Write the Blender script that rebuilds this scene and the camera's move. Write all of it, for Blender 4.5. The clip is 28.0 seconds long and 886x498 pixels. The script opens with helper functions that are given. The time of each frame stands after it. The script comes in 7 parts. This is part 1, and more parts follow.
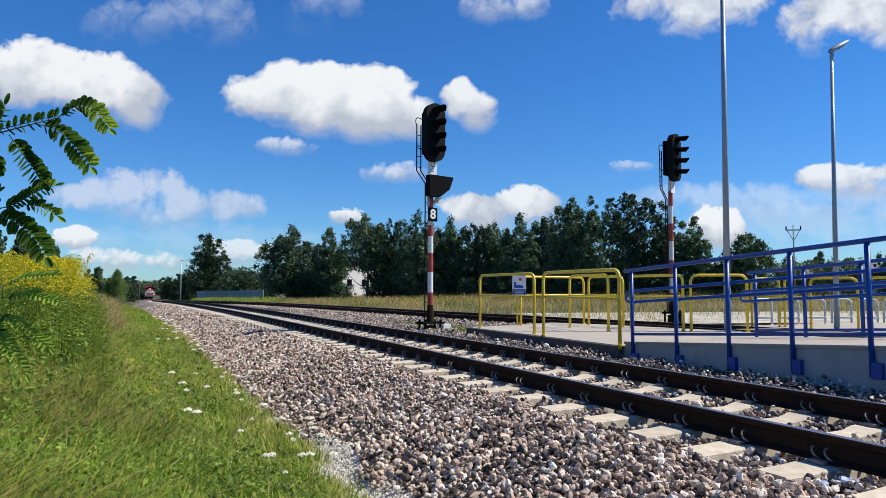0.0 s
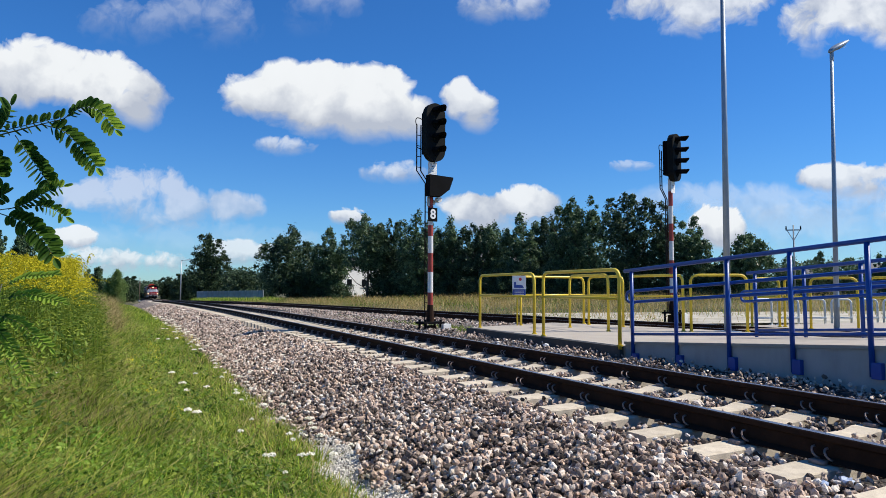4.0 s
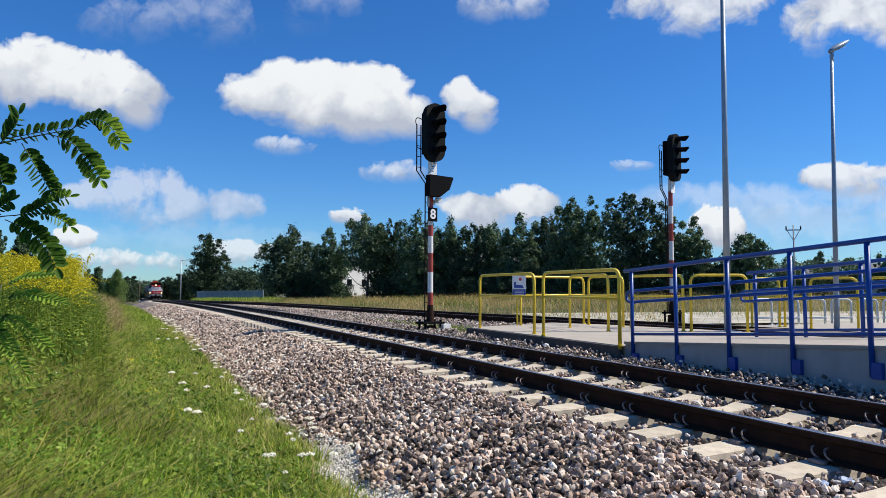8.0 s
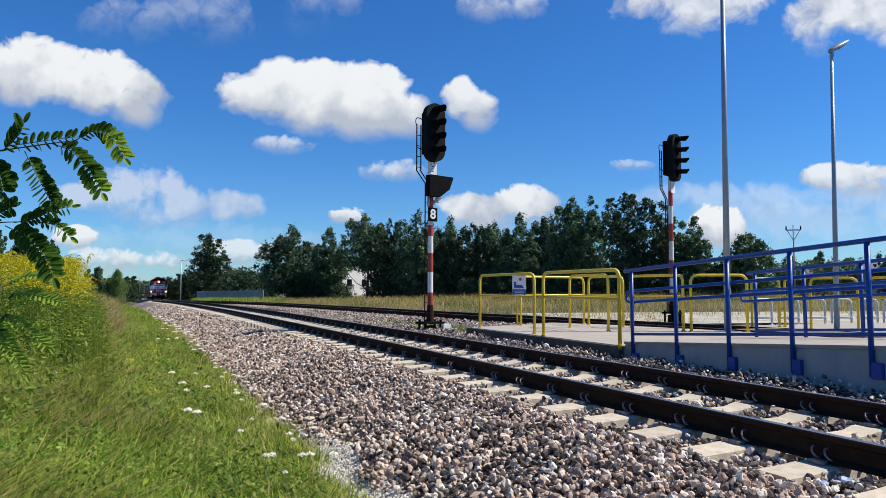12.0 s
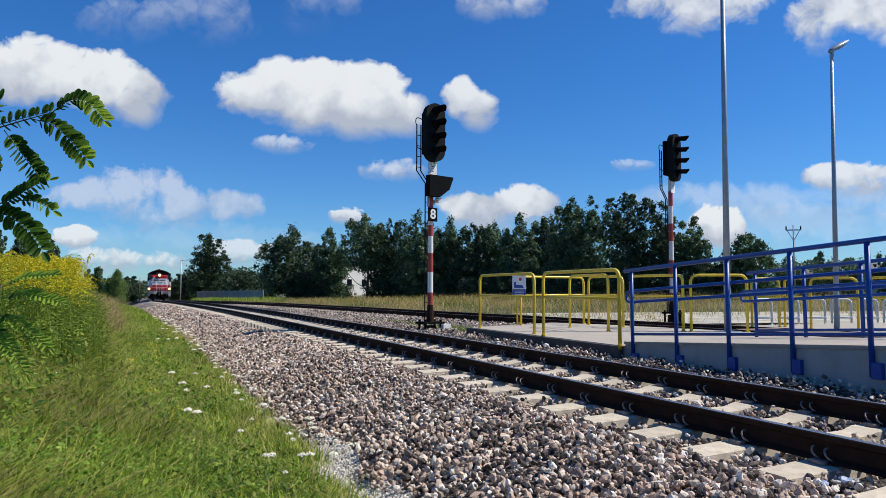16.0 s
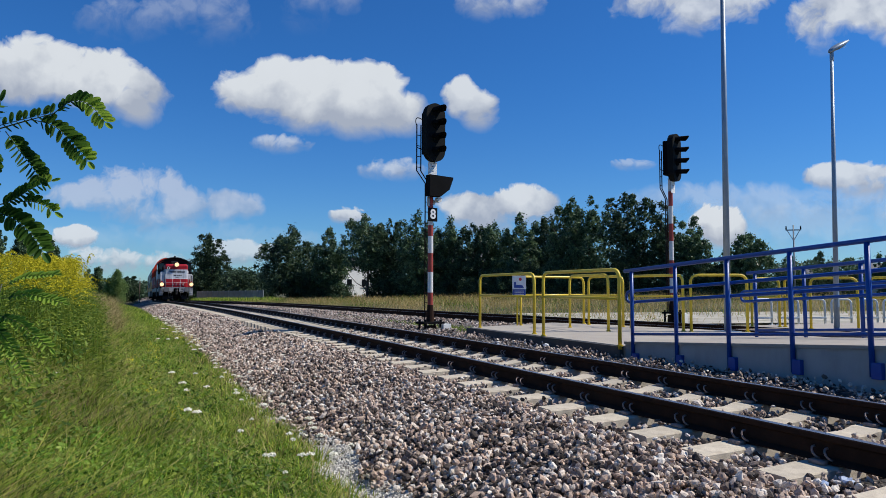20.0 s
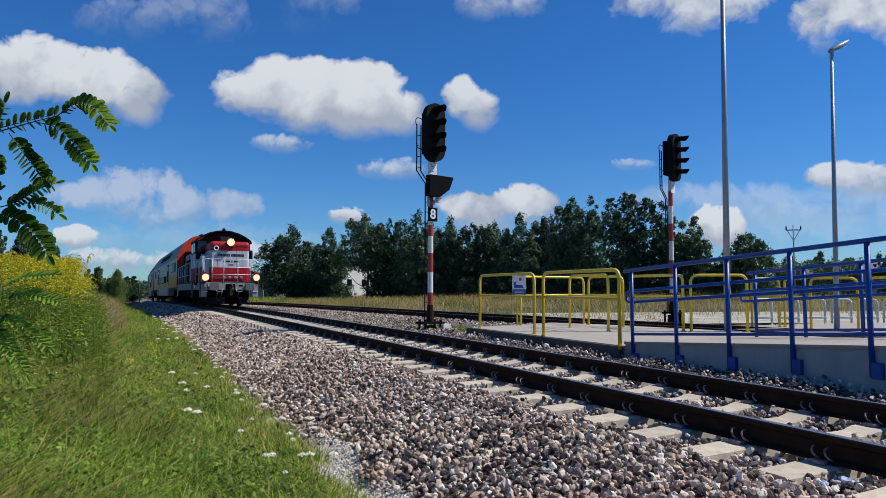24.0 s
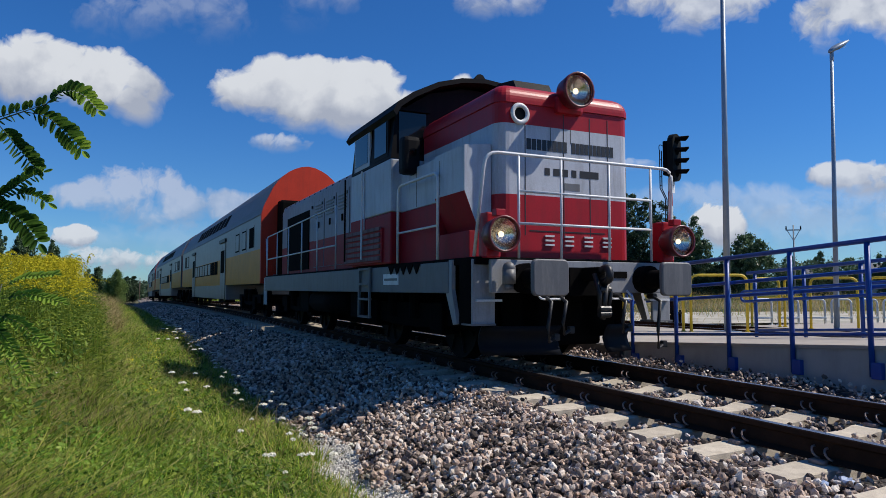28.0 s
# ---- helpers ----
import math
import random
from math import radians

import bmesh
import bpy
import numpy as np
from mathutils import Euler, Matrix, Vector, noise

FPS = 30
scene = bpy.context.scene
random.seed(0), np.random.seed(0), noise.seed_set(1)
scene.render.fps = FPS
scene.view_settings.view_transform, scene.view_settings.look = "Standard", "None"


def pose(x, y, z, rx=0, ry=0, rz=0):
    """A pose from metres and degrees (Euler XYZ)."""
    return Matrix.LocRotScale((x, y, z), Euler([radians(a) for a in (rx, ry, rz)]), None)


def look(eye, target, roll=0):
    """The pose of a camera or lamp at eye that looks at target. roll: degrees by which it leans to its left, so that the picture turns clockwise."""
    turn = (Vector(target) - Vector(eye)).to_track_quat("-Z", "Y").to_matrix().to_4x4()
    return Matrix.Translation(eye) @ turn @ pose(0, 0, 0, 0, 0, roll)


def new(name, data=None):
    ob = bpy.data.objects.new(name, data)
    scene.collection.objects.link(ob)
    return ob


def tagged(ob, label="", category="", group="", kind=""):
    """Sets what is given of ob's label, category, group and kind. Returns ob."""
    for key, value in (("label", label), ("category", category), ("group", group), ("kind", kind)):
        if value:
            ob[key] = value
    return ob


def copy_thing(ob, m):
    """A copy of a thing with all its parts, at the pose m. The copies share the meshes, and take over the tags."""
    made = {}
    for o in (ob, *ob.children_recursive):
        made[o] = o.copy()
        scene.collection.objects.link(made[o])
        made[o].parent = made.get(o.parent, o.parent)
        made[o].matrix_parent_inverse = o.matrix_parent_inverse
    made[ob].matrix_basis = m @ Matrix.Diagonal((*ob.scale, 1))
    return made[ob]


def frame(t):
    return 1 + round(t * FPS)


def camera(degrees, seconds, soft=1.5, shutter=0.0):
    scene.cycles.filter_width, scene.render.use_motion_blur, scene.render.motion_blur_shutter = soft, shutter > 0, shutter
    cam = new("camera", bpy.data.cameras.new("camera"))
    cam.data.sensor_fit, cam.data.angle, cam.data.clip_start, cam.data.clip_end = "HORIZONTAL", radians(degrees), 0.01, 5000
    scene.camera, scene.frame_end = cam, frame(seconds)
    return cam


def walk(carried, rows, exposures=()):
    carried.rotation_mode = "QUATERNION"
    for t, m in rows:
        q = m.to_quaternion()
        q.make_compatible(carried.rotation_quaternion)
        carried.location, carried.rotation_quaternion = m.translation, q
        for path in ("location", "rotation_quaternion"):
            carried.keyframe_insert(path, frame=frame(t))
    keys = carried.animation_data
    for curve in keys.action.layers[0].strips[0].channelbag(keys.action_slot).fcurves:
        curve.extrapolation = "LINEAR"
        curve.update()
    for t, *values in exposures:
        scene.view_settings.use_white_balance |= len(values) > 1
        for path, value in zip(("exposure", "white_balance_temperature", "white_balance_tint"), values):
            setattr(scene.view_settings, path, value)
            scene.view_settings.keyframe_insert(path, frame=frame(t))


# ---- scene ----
import itertools

# camera: it stands still on the grass beside the line, 0.93 m above the rail heads
cam = camera(66.5, 28.0, soft=0.6)
YAW, PITCH, ROLL = radians(24.367), radians(3.417), 0.155
EYE = Vector((0.0, 0.0, 0.7975))
AIM = EYE + Vector((math.sin(YAW) * math.cos(PITCH), math.cos(YAW) * math.cos(PITCH), math.sin(PITCH)))
STILL = look(EYE, AIM, ROLL)
walk(cam, [(0.0, STILL), (28.0, STILL)], exposures=[(0.0, 0.31, 6400, 8), (12.0, 0.29, 6400, 8), (17.0, 0.13, 6250, 8), (20.0, -0.02, 6150, 8), (25.0, -0.05, 6150, 9), (28.0, -0.06, 6200, 10)])

# sky and sun: clear summer midday, the sun stands across the line
SUN_EL, SUN_AZ = radians(50.5), radians(112.0)      # azimuth clockwise from +Y
world = bpy.data.worlds.new("summer_sky")
scene.world = world
world.use_nodes = True
wn = world.node_tree.nodes
sky = wn.new("ShaderNodeTexSky")
sky.sky_type, sky.sun_disc = "NISHITA", False
sky.sun_elevation, sky.sun_rotation = SUN_EL, SUN_AZ
sky.altitude = 200.0
sky.air_density, sky.dust_density, sky.ozone_density = 1.0, 0.08, 1.6
wn["Background"].inputs["Strength"].default_value = 0.068
rich = wn.new("ShaderNodeHueSaturation")
rich.inputs["Saturation"].default_value = 1.12
world.node_tree.links.new(sky.outputs["Color"], rich.inputs["Color"])
azure = wn.new("ShaderNodeMix")
azure.data_type, azure.blend_type = "RGBA", "MULTIPLY"
azure.inputs[0].default_value = 1.0
# deep blue overhead, paler in the long air towards the horizon
rise = wn.new("ShaderNodeSeparateXYZ")
world.node_tree.links.new(wn.new("ShaderNodeTexCoord").outputs["Generated"], rise.inputs[0])
depth = wn.new("ShaderNodeValToRGB")
depth.color_ramp.interpolation = "EASE"
for stop, (place, tint) in zip(depth.color_ramp.elements, ((0.0, (0.60, 1.0, 1.50, 1.0)), (0.34, (0.455, 1.0, 1.62, 1.0)))):
    stop.position, stop.color = place, tint
world.node_tree.links.new(rise.outputs["Z"], depth.inputs[0])
world.node_tree.links.new(depth.outputs[0], azure.inputs[7])
world.node_tree.links.new(rich.outputs["Color"], azure.inputs[6])
world.node_tree.links.new(azure.outputs[2], wn["Background"].inputs["Color"])
sun = new("sun", bpy.data.lights.new("sun", "SUN"))
sun.data.energy, sun.data.angle, sun.data.color = 5.0, radians(0.55), (1.0, 0.92, 0.80)
SUN_DIR = Vector((math.sin(SUN_AZ) * math.cos(SUN_EL), math.cos(SUN_AZ) * math.cos(SUN_EL), math.sin(SUN_EL)))
sun.matrix_world = look(SUN_DIR * 60, (0, 0, 0))


# ---------- materials ----------
def node_mat(name):
    m = bpy.data.materials.new(name)
    m.use_nodes = True
    return m, m.node_tree.nodes, m.node_tree.links, m.node_tree.nodes["Principled BSDF"]


def noise_tex(n, l, vec, scale, detail=4.0, rough=0.6):
    t = n.new("ShaderNodeTexNoise")
    t.inputs["Scale"].default_value, t.inputs["Detail"].default_value, t.inputs["Roughness"].default_value = scale, detail, rough
    l.new(vec, t.inputs["Vector"])
    return t


def ramp(n, l, fac, stops):
    r = n.new("ShaderNodeValToRGB")
    e = r.color_ramp.elements
    while len(e) < len(stops):
        e.new(0.5)
    for k, (p, c) in zip(e, stops):
        k.position, k.color = p, (*c, 1) if len(c) == 3 else c
    l.new(fac, r.inputs[0])
    return r


def mix_rgb(n, l, mode, fac, a, b):
    x = n.new("ShaderNodeMix")
    x.data_type, x.blend_type = "RGBA", mode
    if isinstance(fac, float):
        x.inputs[0].default_value = fac
    else:
        l.new(fac, x.inputs[0])
    for sock, v in ((x.inputs[6], a), (x.inputs[7], b)):
        if isinstance(v, tuple):
            sock.default_value = (*v, 1)
        else:
            l.new(v, sock)
    return x.outputs[2]


def maths(n, l, op, a, b=None, clamp=False):
    x = n.new("ShaderNodeMath")
    x.operation, x.use_clamp = op, clamp
    for sock, v in ((x.inputs[0], a), (x.inputs[1], b)):
        if v is None:
            continue
        if isinstance(v, (int, float)):
            sock.default_value = v
        else:
            l.new(v, sock)
    return x.outputs[0]


def surface(name, base, rough=0.6, metal=0.0, vary=0.18, scale=3.0, fine=60.0, bump=0.15, dirt=None, dirt_amount=0.45, per_object=0.0, island=0.0, coat=0.0, dirt_stretch=(1, 1, 1), gloss=0.5):
    """A worn surface: base colour varied at two sizes, dirt in patches, fine relief."""
    m, n, l, b = node_mat(name)
    tc = n.new("ShaderNodeTexCoord").outputs["Object"]
    big, small = noise_tex(n, l, tc, scale), noise_tex(n, l, tc, fine, 3.0)
    lo, hi = tuple(c * (1 - vary) for c in base), tuple(min(1.0, c * (1 + vary)) for c in base)
    col = ramp(n, l, big.outputs[0], [(0.3, lo), (0.7, hi)]).outputs[0]
    col = mix_rgb(n, l, "MULTIPLY", 0.5, col, ramp(n, l, small.outputs[0], [(0.3, (0.72, 0.72, 0.72)), (0.65, (1, 1, 1))]).outputs[0])
    if dirt:
        mp = n.new("ShaderNodeMapping")
        mp.inputs["Scale"].default_value = dirt_stretch
        l.new(tc, mp.inputs[0])
        d = noise_tex(n, l, mp.outputs[0], scale * 2.3, 6.0, 0.7)
        col = mix_rgb(n, l, "MIX", maths(n, l, "MULTIPLY", ramp(n, l, d.outputs[0], [(0.48, (0, 0, 0)), (0.72, (1, 1, 1))]).outputs[0], dirt_amount), col, dirt)
    if per_object or island:
        src = n.new("ShaderNodeObjectInfo").outputs["Random"] if per_object else n.new("ShaderNodeNewGeometry").outputs["Random Per Island"]
        a = per_object or island
        col = mix_rgb(n, l, "MULTIPLY", 1.0, col, ramp(n, l, src, [(0.0, (1 - a, 1 - a, 1 - a)), (1.0, (1, 1, 1))]).outputs[0])
    l.new(col, b.inputs["Base Color"])
    rr = ramp(n, l, small.outputs[0], [(0.2, (max(0, rough - 0.12),) * 3), (0.8, (min(1, rough + 0.12),) * 3)])
    l.new(rr.outputs[0], b.inputs["Roughness"])
    b.inputs["Metallic"].default_value = metal
    b.inputs["Coat Weight"].default_value = coat
    b.inputs["Specular IOR Level"].default_value = gloss
    bp = n.new("ShaderNodeBump")
    bp.inputs["Strength"].default_value, bp.inputs["Distance"].default_value = bump, 0.01
    l.new(small.outputs[0], bp.inputs["Height"])
    l.new(bp.outputs[0], b.inputs["Normal"])
    return m


def leaf_mat(name, stops, through_light=0.35, rough=0.5, patches=1.6, gloss=0.2):
    """Leaves and blades: each island its own tone, thin enough to let light through."""
    m, n, l, b = node_mat(name)
    rnd = n.new("ShaderNodeNewGeometry").outputs["Random Per Island"]
    tc = n.new("ShaderNodeTexCoord").outputs["Object"]
    patch = noise_tex(n, l, tc, patches, 6.0, 0.7)
    wide = ramp(n, l, patch.outputs[0], [(0.32, (0, 0, 0)), (0.68, (1, 1, 1))]).outputs[0]
    f = maths(n, l, "ADD", maths(n, l, "MULTIPLY", rnd, 0.6), maths(n, l, "MULTIPLY", wide, 0.42))
    col = ramp(n, l, f, stops).outputs[0]
    l.new(col, b.inputs["Base Color"])
    b.inputs["Roughness"].default_value = rough
    b.inputs["Specular IOR Level"].default_value = gloss
    tr = n.new("ShaderNodeBsdfTranslucent")
    l.new(col, tr.inputs["Color"])
    mx = n.new("ShaderNodeMixShader")
    mx.inputs[0].default_value = through_light
    l.new(b.outputs[0], mx.inputs[1])
    l.new(tr.outputs[0], mx.inputs[2])
    l.new(mx.outputs[0], n["Material Output"].inputs["Surface"])
    return m


def stone_mat(name):
    m, n, l, b = node_mat(name)
    rnd = n.new("ShaderNodeNewGeometry").outputs["Random Per Island"]
    tc = n.new("ShaderNodeTexCoord").outputs["Object"]
    grain = noise_tex(n, l, tc, 90.0, 4.0)
    col = ramp(n, l, rnd, [(0.0, (0.035, 0.027, 0.022)), (0.19, (0.14, 0.105, 0.085)), (0.36, (0.44, 0.335, 0.258)), (0.56, (0.62, 0.44, 0.325)), (0.78, (0.74, 0.60, 0.475)), (0.96, (0.92, 0.84, 0.72))]).outputs[0]
    col = mix_rgb(n, l, "MULTIPLY", 0.8, col, ramp(n, l, grain.outputs[0], [(0.3, (0.55, 0.54, 0.55)), (0.7, (1, 1, 1))]).outputs[0])
    l.new(col, b.inputs["Base Color"])
    b.inputs["Roughness"].default_value = 0.85
    bp = n.new("ShaderNodeBump")
    bp.inputs["Strength"].default_value, bp.inputs["Distance"].default_value = 0.4, 0.01
    l.new(grain.outputs[0], bp.inputs["Height"])
    l.new(bp.outputs[0], b.inputs["Normal"])
    return m


def bed_mat(name, gain=1.0):
    """Crushed stone seen from afar: cells of many tones, the shade between them painted as dark gaps."""
    m, n, l, b = node_mat(name)
    tc = n.new("ShaderNodeTexCoord").outputs["Object"]
    v = n.new("ShaderNodeTexVoronoi")
    v.inputs["Scale"].default_value = 19.0
    l.new(tc, v.inputs["Vector"])
    sep = n.new("ShaderNodeSeparateColor")
    l.new(v.outputs["Color"], sep.inputs[0])
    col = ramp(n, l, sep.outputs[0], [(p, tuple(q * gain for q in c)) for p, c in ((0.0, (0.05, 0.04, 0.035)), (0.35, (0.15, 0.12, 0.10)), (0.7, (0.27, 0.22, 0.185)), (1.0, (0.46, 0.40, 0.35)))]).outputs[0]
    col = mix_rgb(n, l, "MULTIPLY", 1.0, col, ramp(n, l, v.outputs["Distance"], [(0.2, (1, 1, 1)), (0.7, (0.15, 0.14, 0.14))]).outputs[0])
    l.new(col, b.inputs["Base Color"])
    b.inputs["Roughness"].default_value = 0.9
    bp = n.new("ShaderNodeBump")
    bp.inputs["Strength"].default_value, bp.inputs["Distance"].default_value = 1.0, 0.04
    inv = maths(n, l, "SUBTRACT", 1.0, v.outputs["Distance"])
    l.new(inv, bp.inputs["Height"])
    l.new(bp.outputs[0], b.inputs["Normal"])
    return m


def glow(name, colour, strength):
    m, n, l, b = node_mat(name)
    b.inputs["Base Color"].default_value = (*colour, 1)
    b.inputs["Emission Color"].default_value = (*colour, 1)
    b.inputs["Emission Strength"].default_value = strength
    return m


def glass_mat(name, tint=(0.9, 0.95, 0.95), rough=0.02):
    m, n, l, b = node_mat(name)
    b.inputs["Base Color"].default_value = (*tint, 1)
    b.inputs["Transmission Weight"].default_value = 1.0
    b.inputs["Roughness"].default_value = rough
    b.inputs["IOR"].default_value = 1.2
    return m


def dark_glass(name):
    m, n, l, b = node_mat(name)
    b.inputs["Base Color"].default_value = (0.008, 0.010, 0.012, 1)
    b.inputs["Roughness"].default_value = 0.28
    b.inputs["Specular IOR Level"].default_value = 0.03
    b.inputs["IOR"].default_value = 1.015
    return m


def soil_mat(name):
    m, n, l, b = node_mat(name)
    tc = n.new("ShaderNodeTexCoord").outputs["Object"]
    a, c, d = noise_tex(n, l, tc, 0.35, 5.0), noise_tex(n, l, tc, 6.0, 5.0, 0.7), noise_tex(n, l, tc, 0.05, 3.0)
    col = ramp(n, l, a.outputs[0], [(0.3, (0.030, 0.042, 0.012)), (0.5, (0.05, 0.058, 0.018)), (0.7, (0.09, 0.075, 0.035))]).outputs[0]
    col = mix_rgb(n, l, "MULTIPLY", 0.75, col, ramp(n, l, c.outputs[0], [(0.3, (0.35, 0.37, 0.3)), (0.65, (1, 1, 1))]).outputs[0])
    col = mix_rgb(n, l, "MIX", maths(n, l, "MULTIPLY", ramp(n, l, d.outputs[0], [(0.45, (0, 0, 0)), (0.6, (1, 1, 1))]).outputs[0], 0.5), col, (0.24, 0.20, 0.10))
    l.new(col, b.inputs["Base Color"])
    b.inputs["Roughness"].default_value = 0.95
    bp = n.new("ShaderNodeBump")
    bp.inputs["Strength"].default_value, bp.inputs["Distance"].default_value = 0.8, 0.08
    l.new(c.outputs[0], bp.inputs["Height"])
    l.new(bp.outputs[0], b.inputs["Normal"])
    return m


# near bed darkened: the shade below the loose stones is in its colour
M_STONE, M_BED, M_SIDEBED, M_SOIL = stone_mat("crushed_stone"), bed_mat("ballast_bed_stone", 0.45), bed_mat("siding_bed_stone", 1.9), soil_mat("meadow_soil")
M_GRIT = surface("pale_grit", (0.80, 0.75, 0.66), 0.95, vary=0.12, scale=6, fine=80, bump=0.3, island=0.35)
M_SAND = surface("pale_sandy_gravel", (0.46, 0.42, 0.34), 0.95, vary=0.25, scale=0.7, fine=30, bump=0.6, dirt=(0.16, 0.15, 0.07), dirt_amount=0.7)
M_RAIL = surface("rusty_rail_steel", (0.034, 0.019, 0.013), 0.85, 0.0, scale=4, dirt=(0.075, 0.038, 0.022), dirt_amount=0.4, gloss=0.08)
M_RAILTOP = surface("polished_rail_head", (0.38, 0.36, 0.36), 0.32, 0.9, vary=0.1)
M_CLIP = surface("galvanised_rail_clip", (0.30, 0.22, 0.18), 0.55, 0.4)
M_SLEEPER = surface("sleeper_concrete", (0.67, 0.58, 0.445), 0.88, vary=0.12, scale=5, fine=140, bump=0.3, dirt=(0.30, 0.24, 0.18), dirt_amount=0.55, per_object=0.22)
M_CONCRETE = surface("wall_concrete", (0.40, 0.395, 0.375), 0.85, vary=0.10, scale=1.5, fine=120, bump=0.2, dirt=(0.25, 0.245, 0.23), dirt_amount=0.5, dirt_stretch=(1, 1, 0.25))
M_PAVE = surface("pale_paving", (0.41, 0.36, 0.30), 0.9, vary=0.1, scale=2, fine=90, bump=0.2, dirt=(0.34, 0.33, 0.29), per_object=0.08)
M_ASPHALT = surface("dark_kerb_side", (0.075, 0.066, 0.058), 0.9, scale=4, bump=0.4)
M_BLUE = surface("blue_railing_paint", (0.004, 0.060, 0.31), 0.42, vary=0.12, scale=2, bump=0.03, dirt=(0.02, 0.05, 0.22), dirt_amount=0.3)
M_YELLOW = surface("yellow_railing_paint", (0.78, 0.56, 0.035), 0.42, vary=0.08, scale=3, bump=0.03, dirt=(0.55, 0.42, 0.08), dirt_amount=0.35)
M_GALV = surface("galvanised_steel", (0.42, 0.435, 0.45), 0.5, 0.25, vary=0.12, scale=3, bump=0.05)
M_POST = surface("dark_lamp_post_steel", (0.27, 0.33, 0.40), 0.42, 0.2, vary=0.12, scale=3, bump=0.04)
M_BLACK = surface("matt_black_paint", (0.005, 0.005, 0.006), 0.8, vary=0.25, bump=0.05, gloss=0.08)
M_SIGHEAD = surface("signal_board_grey", (0.010, 0.011, 0.011), 0.75, vary=0.3, scale=2, bump=0.05, gloss=0.1)
M_LADDER = surface("rusty_dark_ladder", (0.035, 0.022, 0.017), 0.8, vary=0.25, gloss=0.1)
M_SIGRED = surface("signal_red_paint", (0.36, 0.045, 0.03), 0.55, dirt=(0.16, 0.06, 0.04), dirt_amount=0.5, scale=5)
M_SIGWHITE = surface("signal_white_paint", (0.76, 0.75, 0.72), 0.55, vary=0.06, dirt=(0.42, 0.38, 0.33), dirt_amount=0.4, scale=6)
M_WHITE = surface("white_paint", (0.80, 0.80, 0.79), 0.5, vary=0.05, dirt=(0.5, 0.48, 0.44), dirt_amount=0.25)
M_WOOD = surface("weathered_timber", (0.20, 0.15, 0.10), 0.85, scale=3, bump=0.4)
M_BARK = surface("tree_bark", (0.085, 0.065, 0.048), 0.95, scale=4, fine=25, bump=0.8)
M_LEAF_A = leaf_mat("acacia_leaves", [(0.15, (0.020, 0.042, 0.020)), (0.5, (0.075, 0.135, 0.062)), (0.9, (0.25, 0.34, 0.17))], 0.35, 0.4, gloss=0.35)
M_LEAF_B = leaf_mat("dark_leaves", [(0.15, (0.014, 0.031, 0.016)), (0.5, (0.046, 0.084, 0.040)), (0.9, (0.15, 0.21, 0.105))], 0.3, 0.42, gloss=0.3)
# darker copy of the dark leaves, with the shade on far crowns in the colour
M_LEAF_SHADED = leaf_mat("shaded_dark_leaves", [(0.15, (0.010, 0.022, 0.010)), (0.5, (0.036, 0.066, 0.030)), (0.9, (0.11, 0.16, 0.075))], 0.3, 0.5)
M_LEAF_C = leaf_mat("willow_leaves", [(0.2, (0.12, 0.20, 0.06)), (0.6, (0.22, 0.31, 0.10)), (0.9, (0.34, 0.42, 0.16))], 0.5)
M_GRASS = leaf_mat("meadow_grass", [(0.10, (0.012, 0.040, 0.004)), (0.32, (0.075, 0.165, 0.010)), (0.54, (0.27, 0.40, 0.028)), (0.74, (0.52, 0.54, 0.10)), (0.95, (0.52, 0.41, 0.17))], 0.42, 0.5, 0.9)
M_DRY = leaf_mat("dry_grass", [(0.2, (0.26, 0.19, 0.05)), (0.5, (0.50, 0.36, 0.13)), (0.85, (0.68, 0.52, 0.25))], 0.4, 0.6)
M_STRAW = leaf_mat("brown_straw", [(0.15, (0.12, 0.090, 0.026)), (0.5, (0.34, 0.265, 0.105)), (0.9, (0.60, 0.49, 0.24))], 0.35, 0.6)
M_CLOVER = leaf_mat("clover_leaves", [(0.12, (0.020, 0.060, 0.008)), (0.45, (0.11, 0.23, 0.022)), (0.75, (0.26, 0.40, 0.05)), (0.95, (0.46, 0.52, 0.13))], 0.4)
M_WEED = leaf_mat("weed_leaves", [(0.15, (0.035, 0.08, 0.012)), (0.5, (0.13, 0.21, 0.022)), (0.9, (0.32, 0.38, 0.05))], 0.4)
M_GOLDLEAF = leaf_mat("goldenrod_leaves", [(0.15, (0.04, 0.085, 0.012)), (0.5, (0.15, 0.225, 0.028)), (0.9, (0.36, 0.40, 0.06))], 0.4)
M_GOLD = leaf_mat("goldenrod_bloom", [(0.2, (0.40, 0.36, 0.016)), (0.55, (0.64, 0.54, 0.02)), (0.9, (0.80, 0.70, 0.06))], 0.3, 0.7)
M_BLOOM = leaf_mat("white_bloom", [(0.2, (0.80, 0.76, 0.62)), (0.8, (0.92, 0.89, 0.78))], 0.3, 0.7)
M_LOCUST = leaf_mat("locust_leaflets", [(0.2, (0.035, 0.085, 0.015)), (0.5, (0.09, 0.18, 0.027)), (0.9, (0.23, 0.35, 0.055))], 0.55, 0.5)
# yellow-green tips and shoot, with sunlight on the leaves brightened into the colour
M_LOCUST_TIP = leaf_mat("sunlit_locust_leaflets", [(0.2, (0.17, 0.29, 0.035)), (0.5, (0.32, 0.46, 0.06)), (0.9, (0.52, 0.60, 0.11))], 0.55, 0.5)
M_TWIG = surface("green_twig", (0.05, 0.06, 0.025), 0.6, scale=20)


